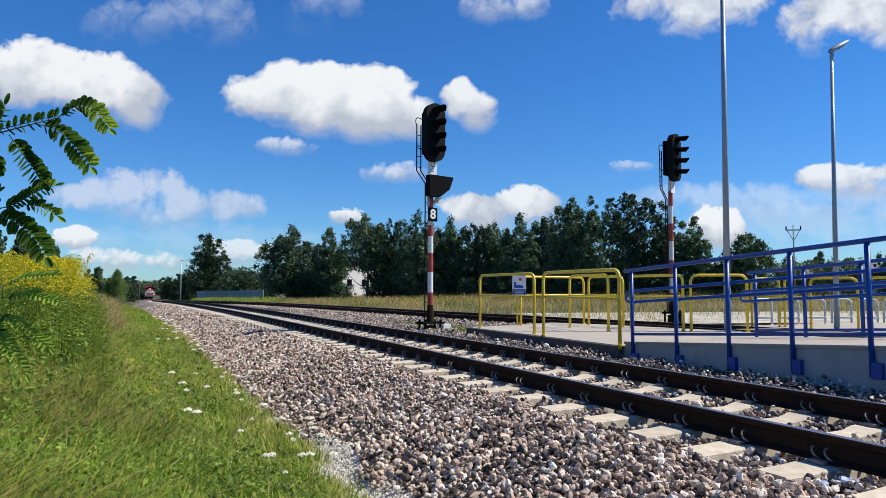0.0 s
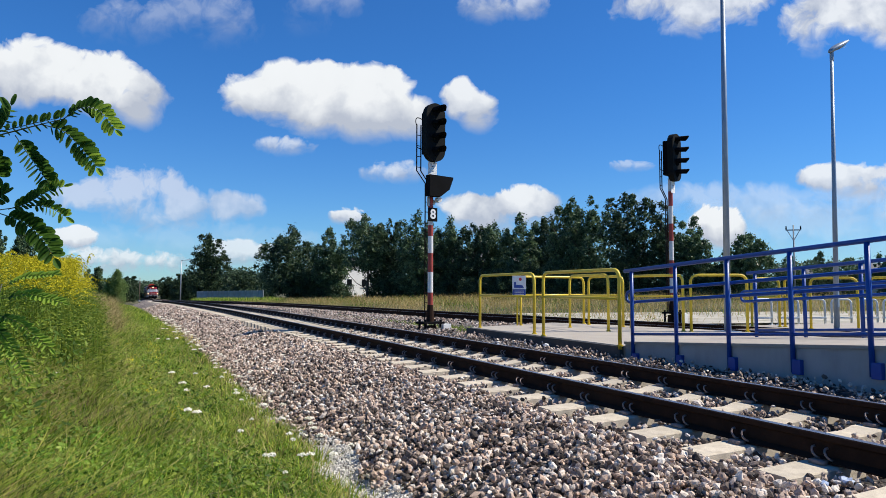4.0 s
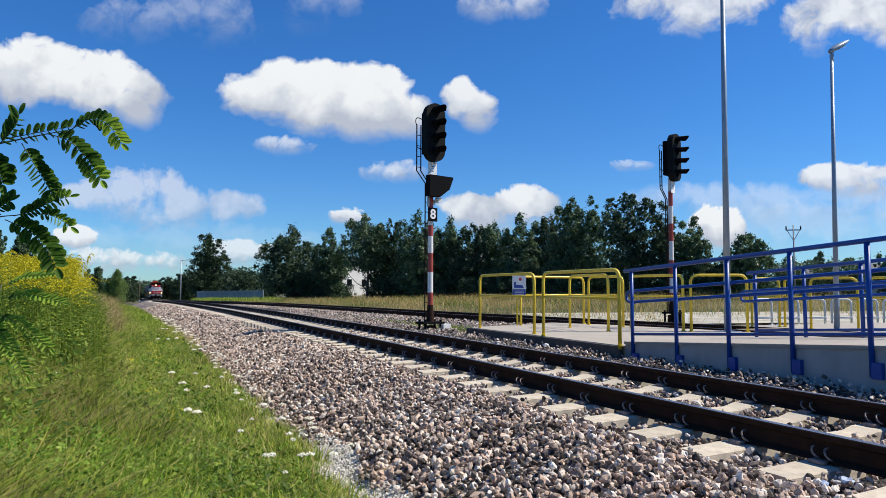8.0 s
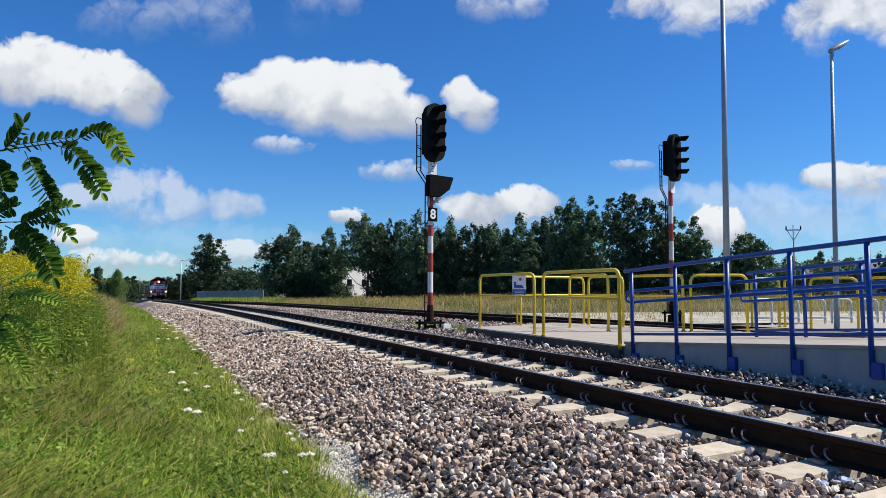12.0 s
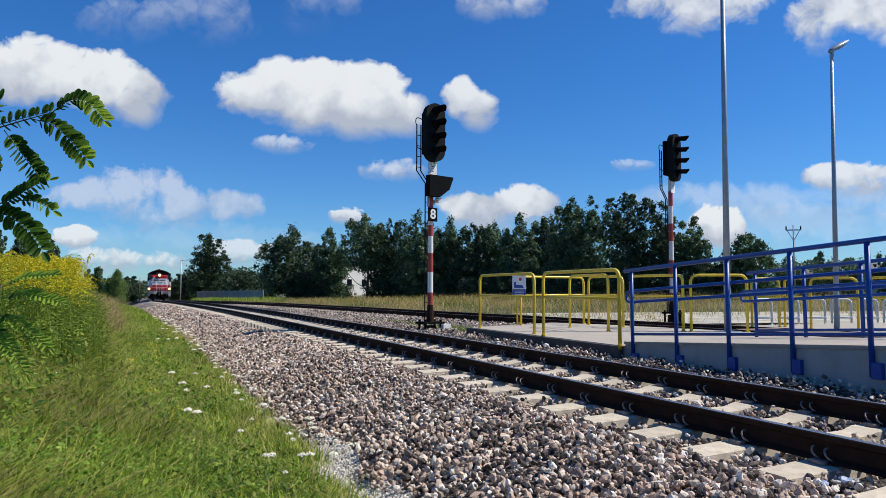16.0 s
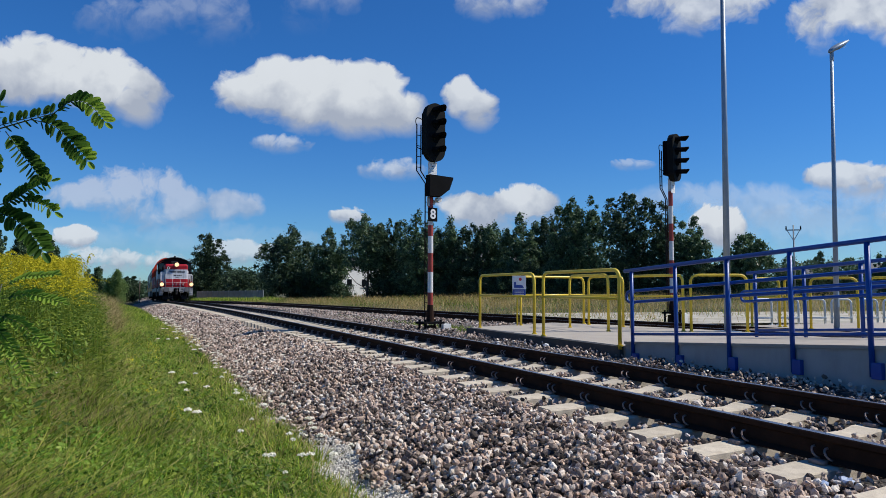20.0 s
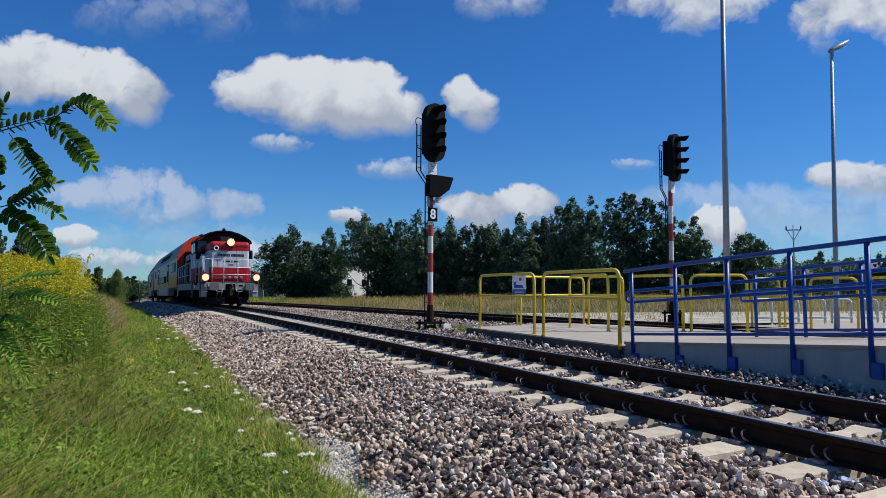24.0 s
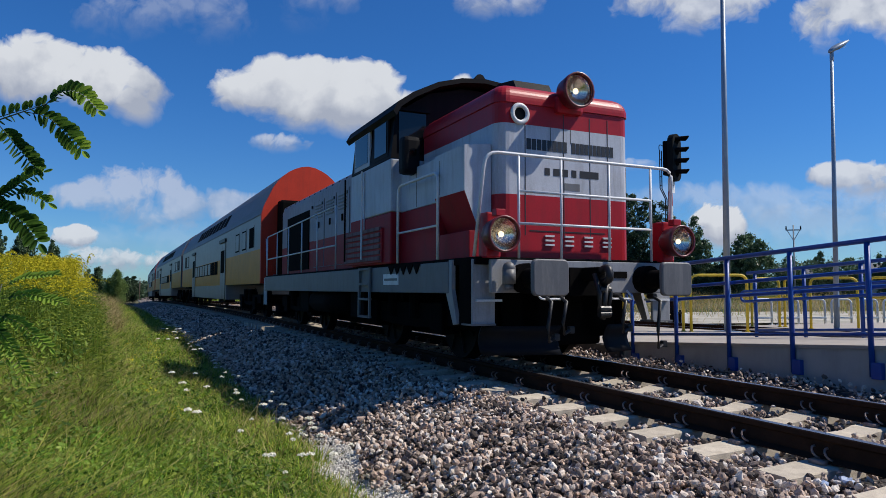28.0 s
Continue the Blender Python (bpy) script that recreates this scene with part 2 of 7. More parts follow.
# ---------- mesh helpers ----------
def part(name, bm, material, parent=None, label="", smooth=False, bevel=0.0):
    """Links a bmesh as one mesh object under a thing or a part."""
    if bevel:
        edges = [e for e in bm.edges if len(e.link_faces) == 2 and e.calc_face_angle(0) > 0.6]
        bmesh.ops.bevel(bm, geom=edges, offset=bevel, segments=2, profile=0.6, affect="EDGES", clamp_overlap=True)
    bmesh.ops.recalc_face_normals(bm, faces=bm.faces)
    me = bpy.data.meshes.new(name)
    bm.to_mesh(me)
    bm.free()
    for mt in material if isinstance(material, (list, tuple)) else (material,):
        me.materials.append(mt)
    if smooth:
        for p in me.polygons:
            p.use_smooth = True
    ob = new(name, me)
    ob.parent = parent
    if label:
        tagged(ob, label)
    return ob


def piece(name, mesh, m, parent):
    ob = new(name, mesh)
    ob.parent, ob.matrix_basis = parent, m
    return ob


def np_mesh(name, v, f, material, slots=None):
    me = bpy.data.meshes.new(name)
    me.vertices.add(len(v))
    me.vertices.foreach_set("co", np.asarray(v, np.float32).ravel())
    me.loops.add(f.size)
    me.loops.foreach_set("vertex_index", np.asarray(f, np.int32).ravel())
    me.polygons.add(len(f))
    me.polygons.foreach_set("loop_start", np.arange(len(f), dtype=np.int32) * f.shape[1])
    for mt in material if isinstance(material, (list, tuple)) else (material,):
        me.materials.append(mt)
    if slots is not None:
        me.polygons.foreach_set("material_index", np.asarray(slots, np.int32))
    me.update(calc_edges=True)
    me.shade_flat()
    me.validate()
    return me


def empty(name, m, label, category, group=""):
    ob = new(name)
    ob.empty_display_size = 0.2
    ob.matrix_basis = m
    return tagged(ob, label, category, group)


def box(bm, x0, x1, y0, y1, z0, z1):
    m = Matrix.LocRotScale(((x0 + x1) / 2, (y0 + y1) / 2, (z0 + z1) / 2), None, (abs(x1 - x0), abs(y1 - y0), abs(z1 - z0)))
    bmesh.ops.create_cube(bm, size=1.0, matrix=m)
    return bm


def boxed(*a):
    return box(bmesh.new(), *a)


def rod(bm, a, b, r, seg=10, r2=None, caps=True):
    a, b = Vector(a), Vector(b)
    d = b - a
    m = Matrix.Translation((a + b) / 2) @ d.to_track_quat("Z", "Y").to_matrix().to_4x4()
    bmesh.ops.create_cone(bm, cap_ends=caps, segments=seg, radius1=r, radius2=r if r2 is None else r2, depth=d.length, matrix=m)
    return bm


def rodded(*a, **k):
    return rod(bmesh.new(), *a, **k)


def tube(bm, pts, r, seg=8):
    """A bent tube along points, its rings turned at the bends."""
    pts = [Vector(p) for p in pts]
    rings = []
    up = Vector((0.31, 0.2, 0.93)).normalized()
    for i, p in enumerate(pts):
        d = (pts[min(i + 1, len(pts) - 1)] - pts[max(i - 1, 0)]).normalized()
        a = d.cross(up)
        if a.length < 0.2:
            a = d.cross(Vector((1, 0, 0)))
        a.normalize()
        c = d.cross(a)
        rr = r(i / (len(pts) - 1)) if callable(r) else r
        rings.append([bm.verts.new(p + rr * (math.cos(t) * a + math.sin(t) * c)) for t in (2 * math.pi * k / seg for k in range(seg))])
    for u, w in zip(rings, rings[1:]):
        for k in range(seg):
            bm.faces.new((u[k], u[(k + 1) % seg], w[(k + 1) % seg], w[k]))
    bm.faces.new(rings[0][::-1])
    bm.faces.new(rings[-1])
    return bm


def tubed(pts, r, seg=8):
    return tube(bmesh.new(), pts, r, seg)


def bend(corners, radius, steps=5):
    """A polyline with its inner corners rounded."""
    c = [Vector(p) for p in corners]
    out = [c[0]]
    for a, b, d in zip(c, c[1:], c[2:]):
        u, w = (a - b).normalized(), (d - b).normalized()
        p, q = b + u * radius, b + w * radius
        for k in range(steps + 1):
            t = k / steps
            out.append(p * (1 - t) ** 2 + b * 2 * t * (1 - t) + q * t ** 2)
    return out + [c[-1]]


def prism(bm, profile, axis, a, b):
    """A flat outline carried along an axis: 'x' takes (y, z), 'y' takes (x, z), 'z' takes (x, y)."""
    def p3(p, t):
        return {"x": (t, p[0], p[1]), "y": (p[0], t, p[1]), "z": (p[0], p[1], t)}[axis]
    u, w = [bm.verts.new(p3(p, a)) for p in profile], [bm.verts.new(p3(p, b)) for p in profile]
    n = len(profile)
    for k in range(n):
        bm.faces.new((u[k], u[(k + 1) % n], w[(k + 1) % n], w[k]))
    bm.faces.new(u[::-1])
    bm.faces.new(w)
    return bm


def prismed(*a):
    return prism(bmesh.new(), *a)


def round_rect(hx, hy, r, seg=5):
    out = []
    for sx, sy, a0 in ((1, 1, 0), (-1, 1, 90), (-1, -1, 180), (1, -1, 270)):
        for k in range(seg + 1):
            a = radians(a0 + 90 * k / seg)
            out.append((sx * (hx - r) + r * math.cos(a), sy * (hy - r) + r * math.sin(a)))
    return out


def loft(rings, slots=None, caps=True):
    """Skins a stack of rings of equal length; slots gives each band its material."""
    bm = bmesh.new()
    vs = [[bm.verts.new(p) for p in r] for r in rings]
    n = len(rings[0])
    for i, (u, w) in enumerate(zip(vs, vs[1:])):
        for k in range(n):
            f = bm.faces.new((u[k], u[(k + 1) % n], w[(k + 1) % n], w[k]))
            f.material_index = slots[i] if slots else 0
    if caps:
        bm.faces.new(vs[0][::-1])
        bm.faces.new(vs[-1]).material_index = slots[-1] if slots else 0
    return bm


# ---------- the line of the track: offset and height along it ----------
_G = np.arange(-80.0, 460.0, 0.5)


def _smooth(xs, ys, width):
    g = np.interp(_G, xs, ys)
    k = np.exp(-0.5 * (np.arange(-40, 41) * 0.5 / width) ** 2)
    return np.convolve(np.pad(g, 40, mode="edge"), k / k.sum(), mode="valid")


_MX = _smooth([-80, 12, 29, 40, 59, 75, 92, 106, 145, 200, 250, 460], [4.856, 4.856, 4.64, 4.33, 3.66, 3.10, 2.81, 2.88, 4.0, 4.5, 4.3, 2.6], 4.0)
_MZ = _smooth([-80, 30, 45, 59, 75, 91, 106, 145, 200, 225, 260, 460], [0, 0, -0.05, -0.13, -0.31, -0.52, -0.74, -1.26, -1.9, -2.25, -2.7, -4.0], 4.0)
_SX = _smooth([-20, 10, 14.2, 16.8, 21, 27.6, 36, 45.6, 60, 75, 90, 460], [18.0, 13.6, 12.8, 12.2, 11.4, 10.45, 9.6, 8.6, 6.3, 4.1, 3.0, 3.0], 2.0)


def line_x(y):
    return float(np.interp(y, _G, _MX))


def drop_z(y):
    """Fall of the land along the line."""
    return float(np.interp(y, _G, _MZ))


def line_z(y):
    """Height of the rail heads."""
    return drop_z(y) - 0.13


def side_x(y):
    return float(np.interp(y, _G, _SX))


def rail_point(y):
    return Vector((line_x(y), y, line_z(y)))


# ---------- ground ----------
def slope_z(x, y):
    """Height of the meadow at a place."""
    u = x - line_x(min(max(y, -60), 400))
    a = np.interp(u, [-400, -30, -12, -8.0, -6.4, -5.4, -4.5, -3.3, -2.2, 2.2, 3.2, 9, 15, 22, 30, 45, 400], [0.8, 0.7, 0.6, 0.48, 0.10, -0.24, -0.58, -0.78, -0.95, -0.95, -0.55, -0.50, -0.45, -0.42, -0.25, 0.05, 0.4])
    w = np.interp(u, [-60, -20, 12, 40], [0.6, 1, 1, 0.35])
    return float(a + w * drop_z(min(max(y, -60), 400)))


def build_ground():
    xs = np.unique(np.concatenate([-np.geomspace(12, 2500, 16), np.arange(-12, 30, 0.6), np.geomspace(30, 2500, 18)]))
    ys = np.unique(np.concatenate([-np.geomspace(12, 600, 8), np.arange(-12, 60, 1.0), np.geomspace(60, 3500, 40)]))
    rng = np.random.default_rng(3)
    v = np.array([(x, y, slope_z(x, y) + (0.03 * rng.standard_normal() if abs(x) < 30 and y < 60 else 0)) for y in ys for x in xs])
    nx = len(xs)
    f = np.array([(j * nx + i, j * nx + i + 1, (j + 1) * nx + i + 1, (j + 1) * nx + i) for j in range(len(ys) - 1) for i in range(nx - 1)])
    g = new("ground", np_mesh("ground", v, f, M_SOIL))
    for p in g.data.polygons:
        p.use_smooth = True
    return tagged(g, "rough summer meadow ground beside the railway line", "ground", kind="structure")


build_ground()

BED_U = [-3.55, -3.2, -2.6, -1.95, -1.7, -1.3, 1.3, 1.8, 2.4, 3.0, 3.4]
BED_Z = [-0.77, -0.65, -0.44, -0.275, -0.25, -0.262, -0.262, -0.225, -0.185, -0.20, -0.5]


def bed_z(u):
    return np.interp(u, BED_U, BED_Z)


def bare_ends(u, y):
    """Where the stone has slipped from the sleeper ends."""
    return 0.13 * np.interp(y, [18.6, 19.6, 23.6, 25.0], [0, 1, 1, 0]) * np.interp(u, [-2.6, -2.0, -1.36, -1.2], [0, 0.8, 1, 0])


def sweep(name, profile, centre, lift, ys, material, slot_of=None):
    """Carries a cross profile (u, z) along a line; profile closed where slot_of is given."""
    n = len(profile)
    v = np.array([(centre(y) + u, y, lift(y) + z) for y in ys for u, z in profile])
    cols = n if slot_of else n - 1
    f = np.array([(j * n + k, j * n + (k + 1) % n, (j + 1) * n + (k + 1) % n, (j + 1) * n + k) for j in range(len(ys) - 1) for k in range(cols)])
    slots = [slot_of[k] for j in range(len(ys) - 1) for k in range(cols)] if slot_of else None
    return np_mesh(name, v, f, material, slots)


YS = np.concatenate([np.arange(-14, 30, 0.6), np.arange(30, 120, 1.5), np.arange(120, 420, 5.0)])
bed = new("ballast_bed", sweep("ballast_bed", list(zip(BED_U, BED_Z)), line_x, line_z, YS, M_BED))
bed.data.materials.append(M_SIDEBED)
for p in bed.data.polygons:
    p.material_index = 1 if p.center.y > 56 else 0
for v in bed.data.vertices:
    v.co.z -= bare_ends(v.co.x - line_x(v.co.y), v.co.y)
tagged(bed, "bed of grey and pinkish crushed stone under the rails", "ballast", kind="structure")
YS2 = np.arange(-14, 84, 1.5)
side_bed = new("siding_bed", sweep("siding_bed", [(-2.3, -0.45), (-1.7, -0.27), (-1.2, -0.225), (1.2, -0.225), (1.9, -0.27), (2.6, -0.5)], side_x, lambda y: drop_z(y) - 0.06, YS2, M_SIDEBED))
tagged(side_bed, "bed of crushed stone under the siding", "ballast", kind="structure")

RAIL = [(-0.07, -0.172), (0.07, -0.172), (0.07, -0.162), (0.012, -0.142), (0.009, -0.055), (0.036, -0.04), (0.036, -0.008), (0.028, 0.0), (-0.028, 0.0), (-0.036, -0.008), (-0.036, -0.04), (-0.009, -0.055), (-0.012, -0.142), (-0.07, -0.162)]
RAIL_SLOT = [0, 0, 0, 0, 0, 0, 0, 1, 0, 0, 0, 0, 0, 0]


def build_track(name, label, centre, lift, ys):
    t = empty(name, Matrix.Identity(4), label, "railway track")
    t["kind"] = "structure"
    for side in (-0.7525, 0.7525):
        r = new("rail", sweep("rail", RAIL, lambda y, s=side: centre(y) + s, lift, ys, [M_RAIL, M_RAILTOP], RAIL_SLOT))
        r.parent = t
    return t


track = build_track("railway_track", "main line of dark steel rails on pale concrete sleepers", line_x, line_z, YS)
siding = build_track("siding_track", "siding that leaves the main line at a flat angle", side_x, lambda y: drop_z(y) - 0.1, YS2)


def sleeper_mesh():
    bm = bmesh.new()
    st = [(-1.3, -0.188, 0.118), (-1.05, -0.183, 0.122), (-0.95, -0.178, 0.125), (-0.55, -0.178, 0.12), (-0.4, -0.205, 0.105), (0.4, -0.205, 0.105), (0.55, -0.178, 0.12), (0.95, -0.178, 0.125), (1.05, -0.183, 0.122), (1.3, -0.188, 0.118)]
    rings = [[(x, -w - 0.03, -0.42), (x, -w, z - 0.012), (x, -w + 0.015, z), (x, w - 0.015, z), (x, w, z - 0.012), (x, w + 0.03, -0.42)] for x, z, w in st]
    vs = [[bm.verts.new(p) for p in r] for r in rings]
    for u, w in zip(vs, vs[1:]):
        for k in range(6):
            bm.faces.new((u[k], u[(k + 1) % 6], w[(k + 1) % 6], w[k]))
    bm.faces.new(vs[0])
    bm.faces.new(vs[-1])
    bmesh.ops.recalc_face_normals(bm, faces=bm.faces)
    me = bpy.data.meshes.new("sleeper")
    bm.to_mesh(me)
    bm.free()
    me.materials.append(M_SLEEPER)
    return me


def clip_mesh():
    bm = bmesh.new()
    for dy in (-0.045, 0.045):
        pts = [(0.062 + 0.035 * math.sin(a), dy + 0.026 * math.cos(a), -0.150 + 0.034 * (1 - math.cos(a * 0.9))) for a in np.linspace(0.3, 3.6, 8)]
        tube(bm, pts, 0.008, 5)
    box(bm, 0.075, 0.14, -0.05, 0.05, -0.185, -0.150)
    bmesh.ops.recalc_face_normals(bm, faces=bm.faces)
    me = bpy.data.meshes.new("rail_clip")
    bm.to_mesh(me)
    bm.free()
    me.materials.append(M_CLIP)
    for p in me.polygons:
        p.use_smooth = len(p.vertices) == 4
    return me


PITCH_M = 0.615


def along(y, centre, lift):
    h = math.atan2(centre(y + 1) - centre(y - 1), 2.0)
    return pose(centre(y), y, lift(y), 0, 0, -math.degrees(h))


def build_sleepers():
    rng = random.Random(5)
    sl, cl = sleeper_mesh(), clip_mesh()
    for k in range(-27, 210):
        y = 3.023 + PITCH_M * k
        m = along(y, line_x, line_z) @ pose(rng.uniform(-0.02, 0.02), 0, rng.uniform(-0.004, 0.004), 0, 0, rng.uniform(-0.7, 0.7))
        piece("sleeper", sl, m, track)
        if k < 62:
            for side in (-0.7525, 0.7525):
                for turn in (0, 180):
                    if turn == 0 and k > 20:
                        continue
                    piece("rail_clip", cl, m @ pose(side, 0, 0, 0, 0, turn), track)
    tl = sl.copy()
    tl.materials[0] = M_WOOD
    for k in range(95):
        y = 4 + 0.65 * k
        piece("timber_sleeper", tl, along(y, side_x, lambda q: drop_z(q) - 0.1), siding)


# ---------- platform ramp, paving and barriers ----------
RAMP_X0, RAMP_X1, RAMP_Y0, RAMP_Y1 = 7.35, 10.15, 8.95, -9.0


def ramp_z(y):
    return -0.05 + 0.060 * (8.95 - y)


def build_ramp():
    t = empty("platform_ramp", Matrix.Identity(4), "grey concrete access ramp that rises beside the track to the platform", "ramp")
    t["kind"] = "structure"
    prof = lambda z0, lip: [(RAMP_Y0, z0), (RAMP_Y1, z0), (RAMP_Y1, ramp_z(RAMP_Y1) - lip), (RAMP_Y0, ramp_z(RAMP_Y0) - lip)]
    part("retaining_wall", prismed(prof(-0.8, 0.045), "x", RAMP_X0, RAMP_X0 + 0.24), M_CONCRETE, t, bevel=0.012)
    part("retaining_wall", prismed(prof(-0.8, 0.045), "x", RAMP_X1 - 0.24, RAMP_X1), M_CONCRETE, t, bevel=0.012)
    deck = [(RAMP_Y0, ramp_z(RAMP_Y0) - 0.042), (RAMP_Y1, ramp_z(RAMP_Y1) - 0.042), (RAMP_Y1, ramp_z(RAMP_Y1)), (RAMP_Y0, ramp_z(RAMP_Y0))]
    part("deck", prismed(deck, "x", RAMP_X0 - 0.025, RAMP_X1 + 0.025), M_PAVE, t, "pale paved deck with a thin overhang", bevel=0.008)
    return t


build_ramp()


def build_railing(x, outward, n, start):
    """Blue tube railing on the ramp's edge; its posts stand square to the slope and are bolted to the wall."""
    t = empty("ramp_railing", pose(x, 0, 0), "blue painted tubular steel railing bolted to the side of the ramp", "railing", "railings of the ramp")
    lean = 0.01
    y1 = start - 0.975 * (n - 1)
    for k in range(n):
        y = start - 0.975 * k
        z = ramp_z(y)
        foot = -0.34 if outward < 0 else -0.12
        p = part("post", rodded((0, y - lean * 0.3, z + foot), (0, y + lean * 1.12, z + 1.13), 0.030, 12), M_BLUE, t, smooth=True)
        pl = boxed(outward * -0.045, outward * 0.03, y - 0.12, y - 0.005, z - 0.36, z - 0.18)
        part("fixing_plate", pl, M_BLUE, p, bevel=0.006)
    ov = 0.12
    def run(h, a, b, r, off=0.0):
        return tubed([(off, a, ramp_z(a) + h), (off, (a + b) / 2, ramp_z((a + b) / 2) + h), (off, b, ramp_z(b) + h)], r, 12)
    part("top_rail", run(1.15, start + ov + 0.06, y1, 0.030), M_BLUE, t, smooth=True)
    off = -outward * 0.09
    a, b = start + 0.16, y1
    loop = [Vector((off, b, ramp_z(b) + 0.82)), Vector((off, a, ramp_z(a) + 0.82))]
    loop += [Vector((off, a + 0.09 * math.sin(q), ramp_z(a) + 0.73 + 0.09 * math.cos(q))) for q in np.linspace(0.2, math.pi - 0.2, 7)]
    loop += [Vector((off, a, ramp_z(a) + 0.64)), Vector((off, b, ramp_z(b) + 0.64))]
    part("handrail", tubed(loop, 0.024, 10), M_BLUE, t, "blue double handrail with a looped end", smooth=True)
    part("bottom_rail", run(0.12, start, y1, 0.022), M_BLUE, t, smooth=True)
    for k in range(n):
        y = start - 0.975 * k
        z = ramp_z(y)
        for h in (0.82, 0.64):
            part("bracket", rodded((0, y + lean * h, z + h - 0.05), (off, y + lean * h, z + h - 0.012), 0.009, 6), M_BLUE, t)
    return t


build_railing(RAMP_X0 - 0.03, -1, 13, 8.73)
build_railing(RAMP_X1 - 0.05, 1, 13, 8.73)

PAVE_Z = -0.12


def build_paving():
    t = empty("pavement", Matrix.Identity(4), "pale paved pedestrian way between ramp and siding", "pavement")
    t["kind"] = "structure"
    outline = [(7.32, 8.955), (12.4, 8.955), (12.2, 11.2), (11.35, 14.6), (10.6, 16.0), (7.42, 14.75)]
    part("slab", prismed(outline, "z", -0.42, PAVE_Z), [M_PAVE], t, bevel=0.01)
    part("edge_kerb", prismed([(7.24, 8.96), (7.318, 8.957), (7.415, 14.76), (7.335, 14.80)], "z", -0.44, PAVE_Z - 0.012), M_ASPHALT, t, "dark worn kerb along the ballast", bevel=0.01)
    far = [(14.3, 9.0), (26.0, 6.0), (26.0, 10.5), (19.5, 13.2), (14.2, 13.2)]
    part("slab", prismed(far, "z", -0.55, PAVE_Z - 0.03), [M_PAVE], t, bevel=0.01)
    for k in range(4):
        y = 9.15 + 0.72 * k
        part("crossing_panel", boxed(side_x(y) - 0.65, side_x(y) + 0.65, y - 0.34, y + 0.34, -0.3, -0.11), M_WOOD, t, bevel=0.01)
    return t


build_paving()


def build_barrier(a, b, high=1.25, z=PAVE_Z, r=0.031):
    """Yellow hoop barrier: two legs, a bent top and a middle bar."""
    a, b = Vector((*a, z)), Vector((*b, z))
    h = math.atan2(b.y - a.y, b.x - a.x)
    n = (b - a).length
    t = empty("hoop_barrier", pose(a.x, a.y, z, 0, 0, math.degrees(h)), "yellow painted tubular hoop barrier on the paving", "barrier", "yellow barriers")
    part("hoop", tubed(bend([(0, 0, -0.05), (0, 0, high), (n, 0, high), (n, 0, -0.05)], min(0.17, n * 0.3), 6), r, 12), M_YELLOW, t, smooth=True)
    part("middle_bar", rodded((0.005, 0, high * 0.62), (n - 0.005, 0, high * 0.62), r * 0.8, 10), M_YELLOW, t, smooth=True)
    for x in (0, n):
        part("foot_collar", rodded((x, 0, 0), (x, 0, 0.022), r * 1.7, 12), M_YELLOW, t)
    return t


for a, b in (((7.55, 14.5), (7.5, 11.98)), ((7.38, 11.45), (7.2, 8.9)), ((9.62, 13.75), (9.52, 12.15)), ((9.05, 15.1), (11.05, 15.15)),
             ((10.86, 14.67), (11.0, 13.46)), ((11.03, 13.2), (11.08, 11.52)), ((11.21, 11.42), (12.25, 10.82))):
    build_barrier(a, b)
for a, b in (((14.6, 12.75), (15.25, 12.45)), ((15.3, 12.33), (15.1, 11.6)), ((15.22, 11.53), (15.86, 10.76)), ((16.0, 10.6), (16.5, 9.4))):
    build_barrier(a, b, z=PAVE_Z - 0.03)


def build_info_sign():
    t = empty("warning_sign", pose(8.95, 15.02, PAVE_Z, 0, 0, -24), "white and blue crossing notice on two thin yellow legs", "sign")
    for x in (-0.045, 0.045):
        part("leg", rodded((x, 0.02, -0.05), (x, 0.02, 1.2), 0.022, 8), M_YELLOW, t, smooth=True)
    part("board", boxed(-0.175, 0.175, -0.012, 0.0, 0.93, 1.27), M_WHITE, t, "white board", bevel=0.004)
    blue = surface("sign_blue", (0.03, 0.07, 0.32), 0.4)
    red = surface("sign_red", (0.6, 0.05, 0.06), 0.4)
    part("lower_panel", boxed(-0.165, 0.165, -0.017, -0.013, 0.75, 0.925), blue, t, "blue panel with illegible lines")
    part("backing", boxed(-0.17, 0.17, -0.012, 0.0, 0.745, 0.928), M_WHITE, t)
    for k in range(3):
        part("text_bar", boxed(-0.12, 0.12, -0.021, -0.018, 0.785 + 0.045 * k, 0.795 + 0.045 * k), M_WHITE, t)
    part("picture_train", prismed([(-0.13, 0.96), (0.13, 0.96), (0.08, 1.03), (-0.08, 1.04), (-0.08, 1.11), (-0.13, 1.11)], "y", -0.016, -0.013), blue, t)
    part("picture_mark", rodded((0.03, -0.016, 1.18), (0.03, -0.013, 1.18), 0.04, 12), red, t)
    return t


build_info_sign()


